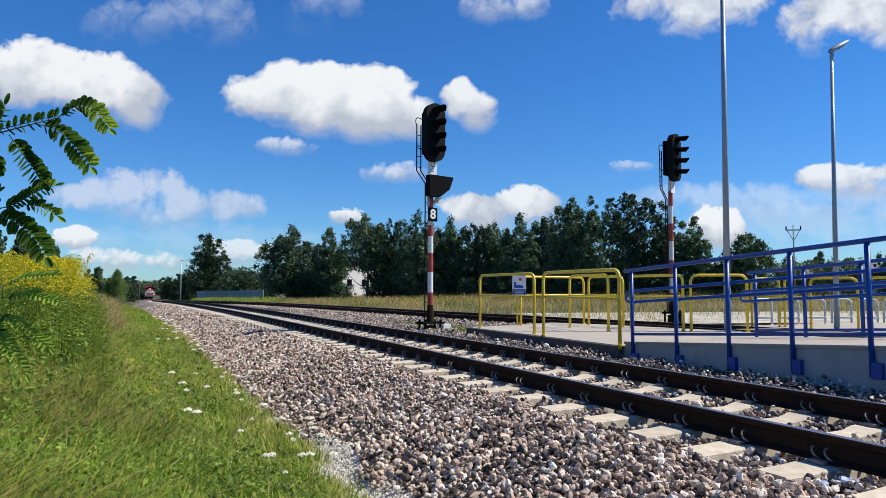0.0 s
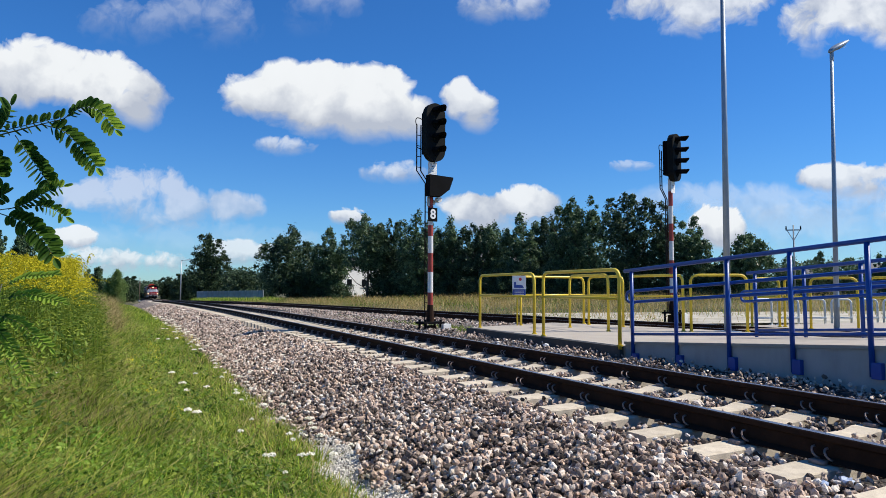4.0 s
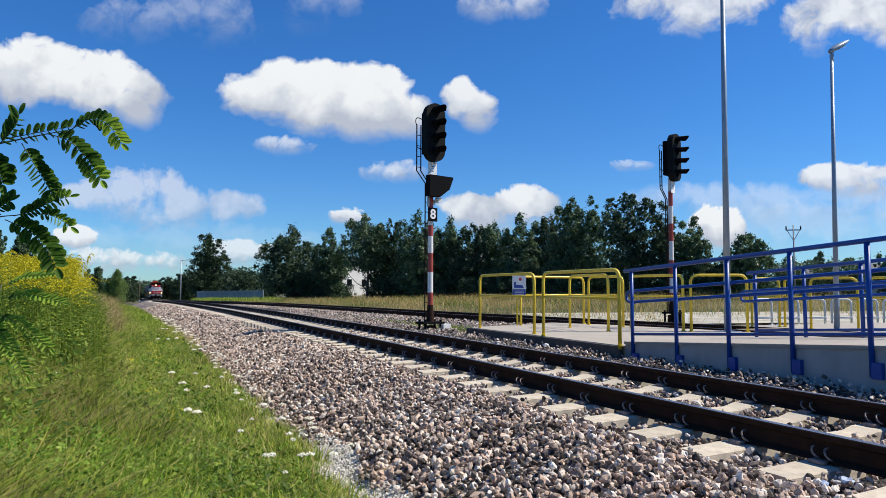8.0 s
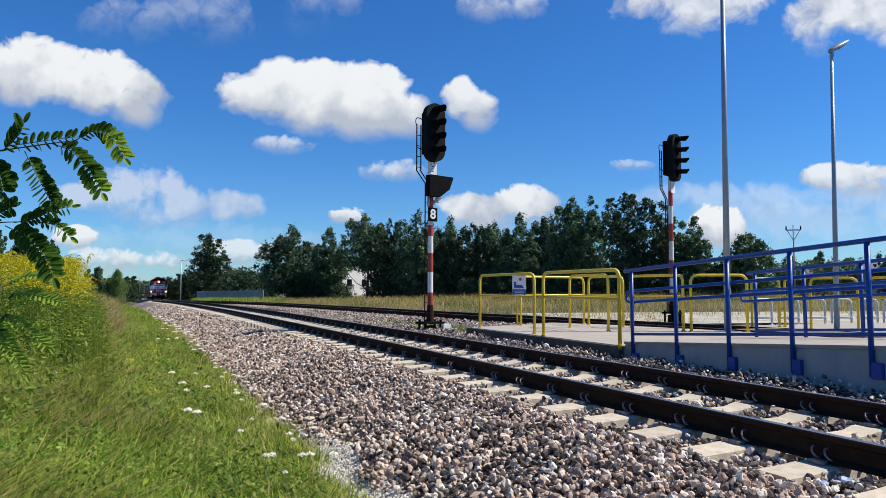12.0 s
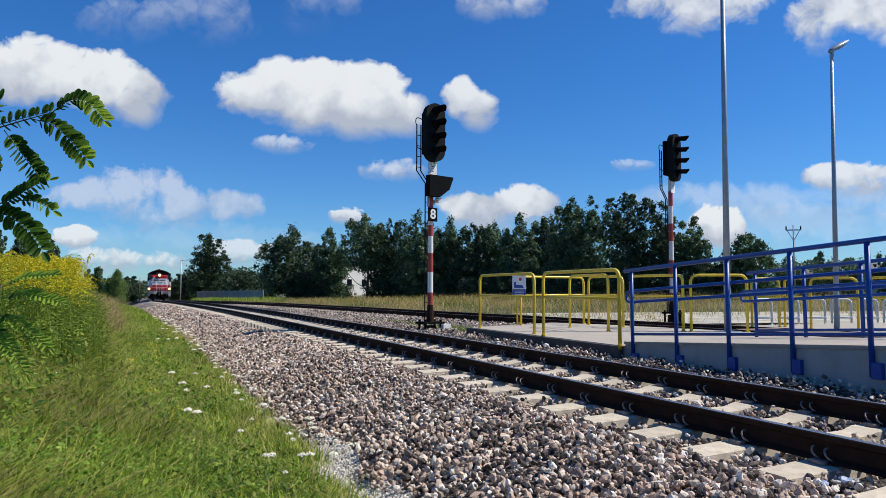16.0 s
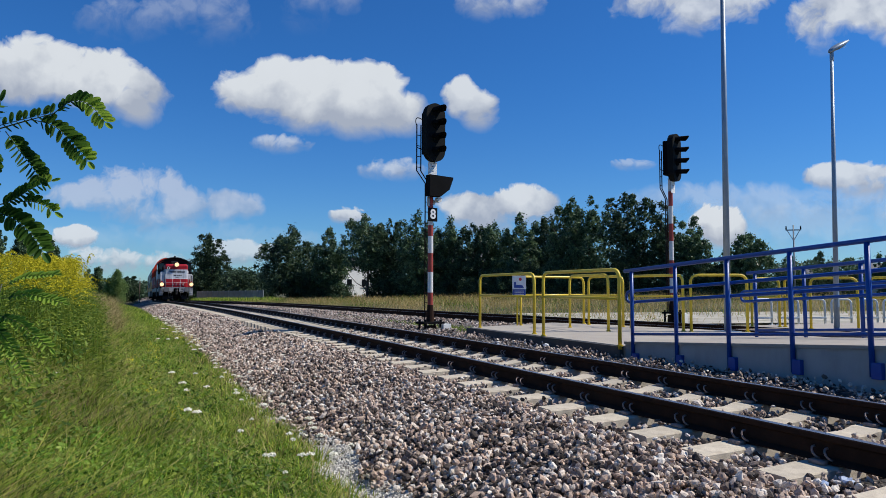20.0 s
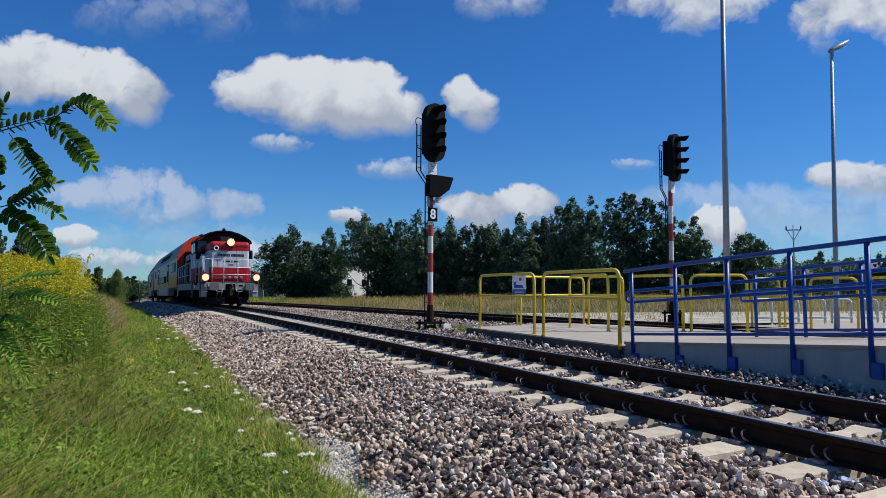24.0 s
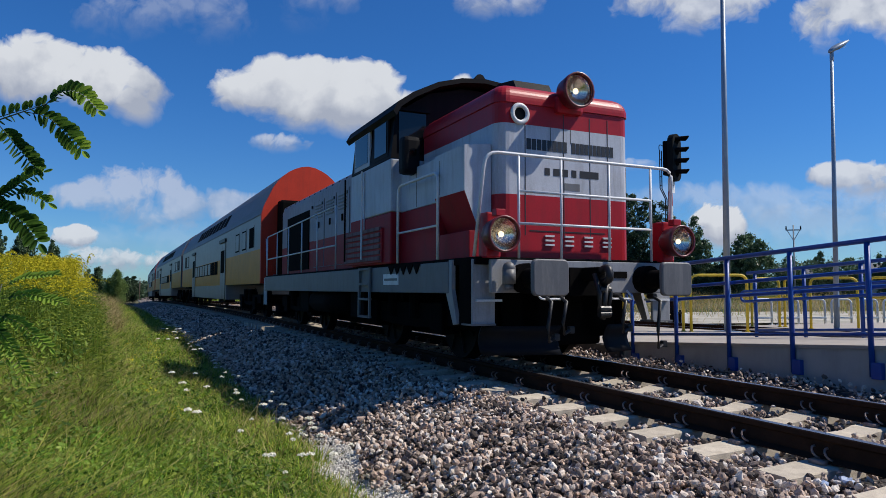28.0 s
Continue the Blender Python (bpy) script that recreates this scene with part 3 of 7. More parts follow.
# ---------- signals ----------
def build_signal(m, boards):
    t = empty("railway_signal", m, "tall signal, black head, red and white mast" + (" with speed board" if boards else ""), "signal", "railway signals")
    bands = [(-0.02, 0.76, 0), (0.76, 1.32, 1), (1.32, 1.85, 0), (1.85, 2.32, 1), (2.32, 2.62, 0), (2.62, 2.9, 1), (2.9, 3.4, 0), (3.4, 4.4, 1)]
    if not boards:
        bands = [(-0.02, 0.6, 0), (0.6, 1.1, 1), (1.1, 1.7, 0), (1.7, 2.35, 1), (2.35, 2.95, 0), (2.95, 3.55, 1), (3.55, 4.05, 0), (4.05, 4.5, 1)]
    for a, b, c in bands:
        part("mast_band", rodded((0, 0, a), (0, 0, b), 0.075, 14), (M_SIGRED, M_SIGWHITE)[c], t, ("red band", "white band")[c], smooth=False)
    part("mast_foot", rodded((0, 0, -0.05), (0, 0, 0.42), 0.115, 12, 0.08), M_RAIL, t)
    base = part("base_frame", boxed(-0.34, 0.34, -0.22, 0.22, -0.10, -0.04), M_BLACK, t, bevel=0.01)
    for x in (-0.25, 0.25):
        for y in (-0.15, 0.15):
            part("anchor_bolt", rodded((x, y, -0.5), (x, y, 0.02), 0.035, 8), M_BLACK, base)
    part("base_block", boxed(-0.12, 0.12, -0.12, 0.12, -0.6, -0.14), M_RAIL, base, bevel=0.02)
    part("cable_box", boxed(0.24, 0.5, -0.3, -0.05, -0.42, -0.1), M_SIGWHITE, t, "pale grey cable box", bevel=0.012)
    # head: back board, lenses and visors
    out = [(0.31 * math.cos(a), 5.69 + 0.31 * math.sin(a)) for a in np.linspace(0, math.pi, 13)] + [(0.31 * math.cos(a), 4.68 + 0.31 * math.sin(a)) for a in np.linspace(math.pi, 2 * math.pi, 13)]
    head = part("signal_head", prismed(out, "y", -0.26, -0.06), M_SIGHEAD, t, "black backing board with rounded ends", bevel=0.01)
    part("head_housing", boxed(-0.21, 0.21, -0.06, 0.16, 4.6, 5.78), M_BLACK, head, bevel=0.03)
    lens = dark_glass("signal_lens")
    for k in range(4):
        z = 5.76 - 0.375 * k
        part("lens", rodded((0, -0.285, z), (0, -0.262, z), 0.105, 18), lens, head)
        bm = bmesh.new()
        pr = [(math.cos(a), math.sin(a)) for a in np.linspace(0.1, math.pi - 0.1, 12)]
        rings = [[(0.145 * x, -0.262, z + 0.145 * y) for x, y in pr], [(0.145 * x, -0.262 - 0.42 * (0.35 + 0.65 * max(0, y + 0.48) / 1.48), z - 0.03 + 0.145 * y) for x, y in pr]]
        inner = [[(p[0] * 0.93, p[1], z + (p[2] - z) * 0.93) for p in r] for r in rings]
        vs = [[bm.verts.new(p) for p in r] for r in rings + inner]
        for u, w in ((vs[0], vs[1]), (vs[3], vs[2]), (vs[1], vs[3])):
            for q in range(11):
                bm.faces.new((u[q], u[q + 1], w[q + 1], w[q]))
        part("visor", bm, M_BLACK, head, smooth=True)
    part("number_plate", boxed(-0.14, 0.14, -0.10, -0.085, 3.99, 4.38), M_WHITE, t, "white plate with illegible marks", bevel=0.006)
    for k in range(2):
        part("plate_bar", boxed(-0.035, 0.035, -0.106, -0.101, 4.12 + 0.12 * k, 4.135 + 0.12 * k), M_BLACK, t)
    # ladder and guard tubes on the rear
    for x in (-0.17, 0.17):
        part("ladder_rail", tubed([(x * 0.35 - 0.03, 0.14, -0.05), (x * 0.35 - 0.03, 0.14, 3.8), (x * 0.4 - 0.27, 0.2, 4.15), (x * 0.4 - 0.27, 0.2, 5.45)], 0.018, 8), M_LADDER, t)
    for k in range(15):
        z = 0.2 + 0.28 * k
        if z < 3.75:
            part("rung", rodded((-0.09, 0.14, z), (0.03, 0.14, z), 0.011, 6), M_LADDER, t)
    for k in range(4):
        part("cage_rung", rodded((-0.338, 0.2, 4.25 + 0.3 * k), (-0.202, 0.2, 4.25 + 0.3 * k), 0.011, 6), M_BLACK, t)
    part("guard_hoop", tubed(bend([(-0.33, 0.2, 5.4), (-0.39, 0.2, 5.52), (-0.35, 0.2, 5.66), (-0.2, 0.1, 5.58)], 0.08, 4), 0.013, 6), M_BLACK, t)
    part("guard_arm", tubed([(-0.33, 0.2, 4.8), (-0.1, 0.12, 4.72)], 0.013, 6), M_BLACK, t)
    if boards:
        hood = bmesh.new()
        prism(hood, [(-0.22, 3.99), (0.56, 3.97), (0.56, 3.93), (0.44, 3.62), (0.14, 3.40), (-0.22, 3.40)], "y", -0.30, -0.09)
        part("route_indicator", hood, M_BLACK, t, "black hooded indicator box", bevel=0.015)
        part("shunting_lamp", rodded((0.17, -0.2, 3.33), (0.17, -0.06, 3.33), 0.075, 14), M_SIGWHITE, t, "small white disc lamp", smooth=False)
        part("lamp_bracket", prismed([(-0.12, 3.14), (-0.12, 3.4), (0.16, 3.3), (0.1, 3.2)], "y", -0.05, 0.0), M_GALV, t)
        part("speed_board", boxed(-0.15, 0.15, -0.12, -0.1, 2.72, 3.1), M_BLACK, t, "black board with a white 8", bevel=0.005)
        fc = bpy.data.curves.new("figure", "FONT")
        fc.body, fc.size, fc.extrude, fc.align_x, fc.align_y, fc.offset = "8", 0.36, 0.003, "CENTER", "CENTER", 0.012
        fc.materials.append(M_WHITE)
        fig = new("figure", fc)
        fig.parent, fig.matrix_basis = t, pose(0, -0.126, 2.91, 90, 0, 0)
    return t


build_signal(pose(7.39, 17.16, -0.05, 0, 0, 10), True)
build_signal(pose(16.51, 17.66, 0.1, 0, 0, 21), False)


# ---------- lamp posts ----------
def build_lamp_post(m, high, r0, r1, lean, with_head):
    t = empty("street_lamp", m, "tall tapered galvanised lamp post" + (" with a flat grey lantern" if with_head else " whose top is out of sight"), "street lamp", "lamp posts")
    part("pole", rodded((0, 0, -0.1), (lean, 0, high), r0, 20, r1), M_POST, t, smooth=True)
    part("base_plate", boxed(-0.2, 0.2, -0.2, 0.2, -0.06, 0.012), M_POST, t, bevel=0.005)
    d = part("service_door", boxed(-r0 * 0.5, r0 * 0.5, -r0 - 0.006, -r0 + 0.03, 0.55, 0.95), M_POST, t, bevel=0.008)
    if with_head:
        rings = []
        for s, w, h0, h1 in ((-0.10, 0.03, -0.04, 0.03), (0.0, 0.09, -0.05, 0.05), (0.2, 0.14, -0.05, 0.09), (0.42, 0.14, -0.02, 0.10), (0.6, 0.10, 0.03, 0.09), (0.68, 0.03, 0.05, 0.065)):
            a = radians(24)
            rings.append([(s * math.cos(a) + lean, y, high + 0.02 + s * math.sin(a) + z) for y, z in ((-w, (h0 + h1) / 2), (-w * 0.7, h1), (0, h1 * 1.08), (w * 0.7, h1), (w, (h0 + h1) / 2), (w * 0.6, h0), (-w * 0.6, h0))])
        head = part("lantern", loft(rings), M_POST, t, "flat grey lantern", smooth=True)
        a = radians(24)
        glassy = boxed(-0.15, 0.15, -0.08, 0.08, -0.03, -0.015)
        bmesh.ops.transform(glassy, verts=glassy.verts, matrix=pose(0.34 * math.cos(a) + lean, 0, high + 0.34 * math.sin(a) - 0.015, 0, -24, 0))
        part("lamp_cover", glassy, glass_mat("lamp_cover"), head)
        part("spigot", rodded((lean, 0, high - 0.25), (lean, 0, high + 0.03), r1 * 1.3, 14), M_POST, t)
    return t


build_lamp_post(pose(11.99, 11.13, PAVE_Z), 9.2, 0.077, 0.045, 0.08, False)
build_lamp_post(pose(15.36, 10.96, PAVE_Z - 0.03), 6.85, 0.066, 0.036, 0.13, True)


# ---------- bicycle stands ----------
def build_bike_stand(m):
    t = empty("bicycle_stand", m, "white tubular bicycle stand with a flat cross bar", "bicycle stand", "bicycle stands")
    part("hoop", tubed(bend([(0, 0, 0), (0, 0, 0.82), (0.62, 0, 0.82), (0.62, 0, 0)], 0.15, 5), 0.033, 10), M_WHITE, t, smooth=True)
    part("cross_bar", boxed(-0.03, 0.65, -0.05, 0.05, 0.20, 0.245), M_WHITE, t, bevel=0.008)
    for x in (0, 0.62):
        part("foot_plate", boxed(x - 0.07, x + 0.07, -0.07, 0.07, 0.0, 0.012), M_WHITE, t)
    return t


stand = build_bike_stand(pose(17.95, 15.68, -0.31, 0, 0, -27))
for k in range(1, 7):
    copy_thing(stand, pose(17.95 + 0.86 * k, 15.68 - 0.29 * k, -0.31, 0, 0, -27))

road_pts = [(15.2, 19.5), (21.0, 17.5), (25.0, 13.5), (30.0, 9.0), (40.0, 16.5), (31.0, 22.5), (25.0, 26.5), (17.0, 29.5)]
bm = bmesh.new()
top = [bm.verts.new((x, y, slope_z(x, y) + (0.06 if y < 22 else 0.1))) for x, y in road_pts]
for k in range(3):
    bm.faces.new((top[k], top[k + 1], top[6 - k], top[7 - k]))
road = part("gravel_road", bm, M_SAND)
tagged(road, "pale sandy service road beyond the siding", "road", kind="structure")


# ---------- buildings, fence and poles in the distance ----------
M_RENDER = surface("white_render", (0.74, 0.73, 0.70), 0.85, vary=0.05, scale=0.6, fine=20, bump=0.1, dirt=(0.5, 0.49, 0.46), dirt_amount=0.3)
M_ROOF = surface("dark_roof_tiles", (0.16, 0.15, 0.15), 0.8, scale=2, fine=12, bump=0.5)
M_GREYWALL = surface("grey_render", (0.50, 0.47, 0.42), 0.85, vary=0.08, scale=0.8, fine=20)
M_PANE = dark_glass("far_window_glass")


def build_house(name, m, w, d, eave, ridge, wall_mat, label, cols, rows, chimney=False, flat=False):
    t = empty(name, m, label, "building")
    part("wall", boxed(-w / 2, w / 2, -d / 2, d / 2, -2.5, eave), wall_mat, t)
    if flat:
        r = part("roof", boxed(-w / 2 - 0.2, w / 2 + 0.2, -d / 2 - 0.2, d / 2 + 0.2, eave + 0.003, eave + 0.3), M_ROOF, t, bevel=0.03)
    else:
        r = part("roof", prismed([(-d / 2 - 0.4, eave - 0.1), (d / 2 + 0.4, eave - 0.1), (d / 2 + 0.4, eave + 0.06), (0, ridge), (-d / 2 - 0.4, eave + 0.06)], "x", -w / 2 - 0.4, w / 2 + 0.4), M_ROOF, t)
    if chimney:
        part("chimney", boxed(w * 0.2, w * 0.2 + 0.5, -0.3, 0.3, eave, ridge + 0.7), M_GREYWALL, r, bevel=0.02)
    for i in range(cols):
        for j in range(rows):
            x, z = -w / 2 + w * (i + 0.5) / cols, 1.1 + 2.8 * j
            if z + 1.4 > eave:
                continue
            win = part("window", boxed(x - 0.6, x + 0.6, -d / 2 - 0.05, -d / 2 + 0.1, z, z + 1.35), M_WHITE, t)
            part("pane", boxed(x - 0.5, x + 0.5, -d / 2 - 0.06, -d / 2 - 0.051, z + 0.1, z + 1.25), M_PANE, win)
            part("sill", boxed(x - 0.68, x + 0.68, -d / 2 - 0.14, -d / 2 - 0.04, z - 0.07, z - 0.003), M_GREYWALL, win)
    return t


build_house("apartment_house", pose(33, 109, 0, 0, 0, 22), 12, 9, 5.4, 8.0, M_RENDER, "white flat-roofed block half hidden behind the row of trees", 4, 2, flat=True)
build_house("apartment_house", pose(49, 96, 0, 0, 0, -22), 14, 9, 5.0, 7.2, M_GREYWALL, "pale grey house behind the row of trees", 5, 2)
build_house("house", pose(84.3, 66, 0, 0, 0, -52), 4.2, 6, 2.9, 4.1, M_GREYWALL, "low grey house with a pitched roof beyond the road", 3, 1)
build_house("house", pose(62.5, 38.5, 0, 0, 0, -60), 4.5, 6, 2.4, 3.3, M_RENDER, "small white house with a chimney among bushes", 2, 1, chimney=True)


def build_van(m):
    t = empty("parked_van", m, "yellow and white van parked beyond the siding", "van")
    vy = surface("van_yellow", (0.75, 0.5, 0.04), 0.35)
    part("body", prismed([(-2.3, 0.35), (2.3, 0.35), (2.3, 1.0), (1.6, 1.15), (1.0, 2.0), (-2.3, 2.05)], "y", -0.9, 0.9), vy, t, bevel=0.08)
    part("side_stripe", boxed(-2.2, 0.7, -0.912, -0.904, 0.9, 1.3), M_WHITE, t)
    for x in (-1.5, -0.2):
        part("side_window", boxed(x - 0.5, x + 0.5, -0.915, -0.905, 1.35, 1.85), M_PANE, t)
    for x in (-1.4, 1.4):
        for y in (-0.82, 0.82):
            w = part("wheel", rodded((x, y - 0.1, 0.33), (x, y + 0.1, 0.33), 0.33, 18), M_BLACK, t)
            part("rim", rodded((x, y - 0.106, 0.33), (x, y + 0.106, 0.33), 0.19, 14), M_GALV, w)
    return t


build_van(pose(64.0, 66.0, slope_z(64.0, 66.0) + 0.02, 0, 0, -40))


def build_fence():
    t = empty("panel_fence", Matrix.Identity(4), "long grey blue panel fence beside the far end of the siding", "fence")
    mf = surface("grey_blue_fence", (0.25, 0.30, 0.32), 0.7, scale=1, per_object=0.2)
    a, b = Vector((8.2, 106, 0)), Vector((15.4, 92.0, 0))
    n = 12
    h = math.degrees(math.atan2(b.y - a.y, b.x - a.x))
    L = (b - a).length / n
    for k in range(n + 1):
        p = a.lerp(b, k / n)
        z = drop_z(p.y) - 0.75
        o = part("fence_post", boxed(-0.05, 0.05, -0.05, 0.05, -0.4, 1.95), mf, t)
        o.matrix_basis = pose(p.x, p.y, z, 0, 0, h)
        if k < n:
            o = part("fence_panel", boxed(0.08, L - 0.08, -0.025, 0.025, 0.05, 1.9), mf, t)
            o.matrix_basis = pose(p.x, p.y, z, 0, 0, h)
    return t


build_fence()


def build_wire_pole(m, high, arms):
    t = empty("power_pole", m, "grey concrete power pole with cross arms and insulators", "pole")
    part("pole", rodded((0, 0, -1.0), (0, 0, high), 0.085, 12, 0.06), M_CONCRETE, t, smooth=True)
    for z, w in arms:
        arm = part("cross_arm", boxed(-w, w, -0.05, 0.05, z, z + 0.1), M_GALV, t)
        for x in (-w * 0.95, w * 0.95):
            part("insulator", rodded((x, 0, z + 0.1), (x, 0, z + 0.42), 0.07, 10, 0.04), M_BLACK, arm)
        part("brace", rodded((-w * 0.8, 0, z), (0, 0, z - 0.9), 0.03, 6), M_GALV, arm)
        part("brace", rodded((w * 0.8, 0, z), (0, 0, z - 0.9), 0.03, 6), M_GALV, arm)
    return t


build_wire_pole(pose(53.1, 41.7, 0, 0, 0, -40), 6.6, [(6.1, 0.62)])


def build_slim_post(m, high, lamp):
    t = empty("signal_lamp_post" if lamp else "line_post", m, "slim grey post beside the far track", "post")
    part("pole", rodded((0, 0, -0.5), (0, 0, high), 0.11 if lamp else 0.08, 10, 0.07), M_GALV if lamp else M_WOOD, t, smooth=True)
    part("collar", rodded((0, 0, 0), (0, 0, 0.3), 0.16, 10), M_GALV, t)
    if lamp:
        part("arm", tubed(bend([(0, 0, high - 0.1), (0, 0, high + 0.2), (1.3, 0, high + 0.3)], 0.2, 4), 0.05, 6), M_GALV, t)
        part("lantern", boxed(0.9, 1.6, -0.15, 0.15, high + 0.22, high + 0.38), M_GALV, t, bevel=0.03)
    return t


build_slim_post(pose(7.2, 129.2, drop_z(129) - 0.5), 7.2, True)
build_slim_post(pose(0.6, 142.4, drop_z(142) - 0.5), 4.6, False)


# ---------- plants ----------
def blades(name, xy, z, height, width, lean, material, seed, parent=None, turn=None):
    """Thin bent blades, three triangles each."""
    r = np.random.default_rng(seed)
    n = len(xy)
    a = r.uniform(0, 2 * np.pi, n)
    side = np.stack([np.cos(a), np.sin(a), np.zeros(n)], 1)
    b = a + r.uniform(0.6, 2.5, n) if turn is None else turn + r.normal(0, 0.5, n)
    if turn is not None:
        side = np.stack([-np.sin(b), np.cos(b), np.zeros(n)], 1)
    bendv = np.stack([np.cos(b), np.sin(b), np.zeros(n)], 1) * (lean * height * r.uniform(0.2, 1.3, n))[:, None]
    base = np.column_stack([xy, z])
    up = np.array([0, 0, 1.0])
    w = (width * r.uniform(0.6, 1.3, n))[:, None] * side
    mid = base + 0.55 * height[:, None] * up + 0.3 * bendv
    tip = base + height[:, None] * up * r.uniform(0.85, 1.0, n)[:, None] + bendv
    v = np.stack([base - w, base + w, mid + 0.75 * w, mid - 0.75 * w, tip], 1).reshape(-1, 3)
    k = np.arange(n)[:, None] * 5
    f = np.concatenate([k + [0, 1, 2], k + [0, 2, 3], k + [3, 2, 4]], 1).reshape(-1, 3)
    ob = new(name, np_mesh(name, v, f, material))
    ob.parent = parent
    return ob


def ground_heights(xy):
    return np.array([slope_z(x, y) for x, y in xy])


def quads(name, centre, normal, size, material, seed, slim=0.55):
    """Small leaf-shaped quads, pointed at both ends."""
    r = np.random.default_rng(seed)
    n = len(centre)
    t = r.normal(size=(n, 3))
    t -= (t * normal).sum(1)[:, None] * normal
    t /= np.linalg.norm(t, axis=1)[:, None] + 1e-9
    b = np.cross(normal, t)
    s = size[:, None] if hasattr(size, "__len__") else size
    v = np.stack([centre - t * s, centre - b * s * slim + normal * s * 0.12, centre + t * s, centre + b * s * slim + normal * s * 0.12], 1).reshape(-1, 3)
    f = (np.arange(n)[:, None] * 4 + np.array([[0, 1, 2, 3]]))
    return np_mesh(name, v, f, material)


def unit(a):
    return a / (np.linalg.norm(a, axis=1)[:, None] + 1e-9)


def build_grass():
    r = np.random.default_rng(11)
    nt = 11500
    ty = 2.2 * np.exp(r.uniform(0, 1, nt) * math.log(75 / 2.2))
    edge = np.array([line_x(q) for q in ty]) - 3.28 + 0.10 * np.sin(ty * 2.1) + 0.08 * np.sin(ty * 5.3) + r.normal(0, 0.07, nt)
    left = -0.18 * ty - 0.9
    tx = left + (edge - left) * r.uniform(0, 1, nt) ** 0.85
    th = np.interp(edge - tx, [0, 0.3, 1.2, 2.5, 4.0], [0.09, 0.17, 0.22, 0.28, 0.36]) * r.uniform(0.45, 1.35, nt)
    per = 19
    ang = r.uniform(0, 2 * np.pi, (nt, per))
    rad = (0.02 + 0.05 * r.uniform(0, 1, (nt, per))) * (1 + ty / 14)[:, None]
    x = (tx[:, None] + rad * np.cos(ang)).ravel()
    y = (ty[:, None] + rad * np.sin(ang)).ravel()
    h = (th[:, None] * r.uniform(0.5, 1.1, (nt, per))).ravel()
    xy = np.stack([x, y], 1)
    g = blades("meadow_grass", xy, ground_heights(xy) - 0.02, h, 0.0034 * (1 + y / 9), np.interp(x, [-1.2, 0.4, 1.2], [1.45, 1.15, 0.8]), M_GRASS, 1, turn=ang.ravel())
    tagged(g, "sunlit green meadow grass beside the ballast", "grass", kind="stuff")
    nb = 26000
    y = r.uniform(-7, 2.3, nb)
    x = np.array([line_x(q) for q in y]) - 3.35 - 5.5 * r.uniform(0, 1, nb) ** 0.9
    xy = np.stack([x, y], 1)
    g = blades("meadow_grass", xy, ground_heights(xy) - 0.02, r.uniform(0.06, 0.2, nb), np.full(nb, 0.0045), 0.95, M_GRASS, 7)
    tagged(g, "short green meadow grass beside the line", "grass", kind="stuff")
    n = 12000
    y = r.uniform(16, 46, n)
    x = np.array([line_x(q) for q in y]) - 4.75 - np.abs(r.normal(0, 0.9, n)) - 0.02 * y
    xy = np.stack([x, y], 1)
    g = blades("dry_grass", xy, ground_heights(xy) - 0.02, r.uniform(0.2, 0.62, n), 0.0028 * (1 + y / 12), 1.3, [M_STRAW], 2)
    tagged(g, "tall dry straw-coloured grass on the bank", "grass", kind="stuff")
    n = 5200
    y = 2.6 * np.exp(r.uniform(0, 1, n) * math.log(24 / 2.6))
    x = np.array([line_x(q) for q in y]) - 3.4 - r.uniform(0, 3.4, n)
    xy = np.stack([x, y], 1)
    g = blades("seeding_grass", xy, ground_heights(xy) - 0.02, r.uniform(0.18, 0.42, n), np.full(n, 0.0019) * (1 + y / 14), 1.9, M_STRAW, 5)
    tagged(g, "thin seeding grass stalks among the meadow grass", "grass", kind="stuff")
    n = 26000
    y = 2.6 * np.exp(r.uniform(0, 1, n) * math.log(26 / 2.6))
    x = np.array([line_x(q) for q in y]) - 3.5 - (0.18 * y + 2.0) * r.uniform(0, 1, n) ** 0.8
    clump = np.sin(x * 3.7 + 1.3 * np.sin(y * 2.1)) + np.sin(y * 2.9 + x) + r.normal(0, 0.5, n) + 0.5 * (x < -0.6)
    xy = np.stack([x, y], 1)[clump > 0.35]
    c = np.column_stack([xy, ground_heights(xy) + r.uniform(0.03, 0.26, len(xy)) * np.where(xy[:, 0] < -0.5, 1.6, 1.0)])
    g = new("broad_weeds", quads("broad_weeds", c, unit(r.normal(0, 0.55, (len(c), 3)) + [0.15, -0.2, 0.9]), r.uniform(0.014, 0.034, len(c)) * (1 + c[:, 1] / 25), M_WEED, 12, 0.42))
    tagged(g, "low broad-leaved weeds in the meadow grass", "weeds", kind="stuff")
    # small round leaves and dead thatch in patches through the sward
    n = 88000
    y = 2.7 * np.exp(r.uniform(0, 1, n) * math.log(20 / 2.7))
    x = np.array([line_x(q) for q in y]) - 3.45 - (0.18 * y + 2.4) * r.uniform(0, 1, n) ** 0.8
    patch = np.sin(x * 2.3 + 0.7 * np.sin(y * 1.9)) + np.sin(y * 1.7 - x * 1.1) + 0.6 * np.sin(x * 7.1 + y * 4.3) + r.normal(0, 0.45, n)
    k = patch > 0.15
    c = np.column_stack([x[k], y[k], ground_heights(np.stack([x[k], y[k]], 1)) + r.uniform(0.02, 1.0, k.sum()) ** 0.7 * np.interp(x[k], [-1.2, 0.2, 1.2], [0.34, 0.22, 0.13])])
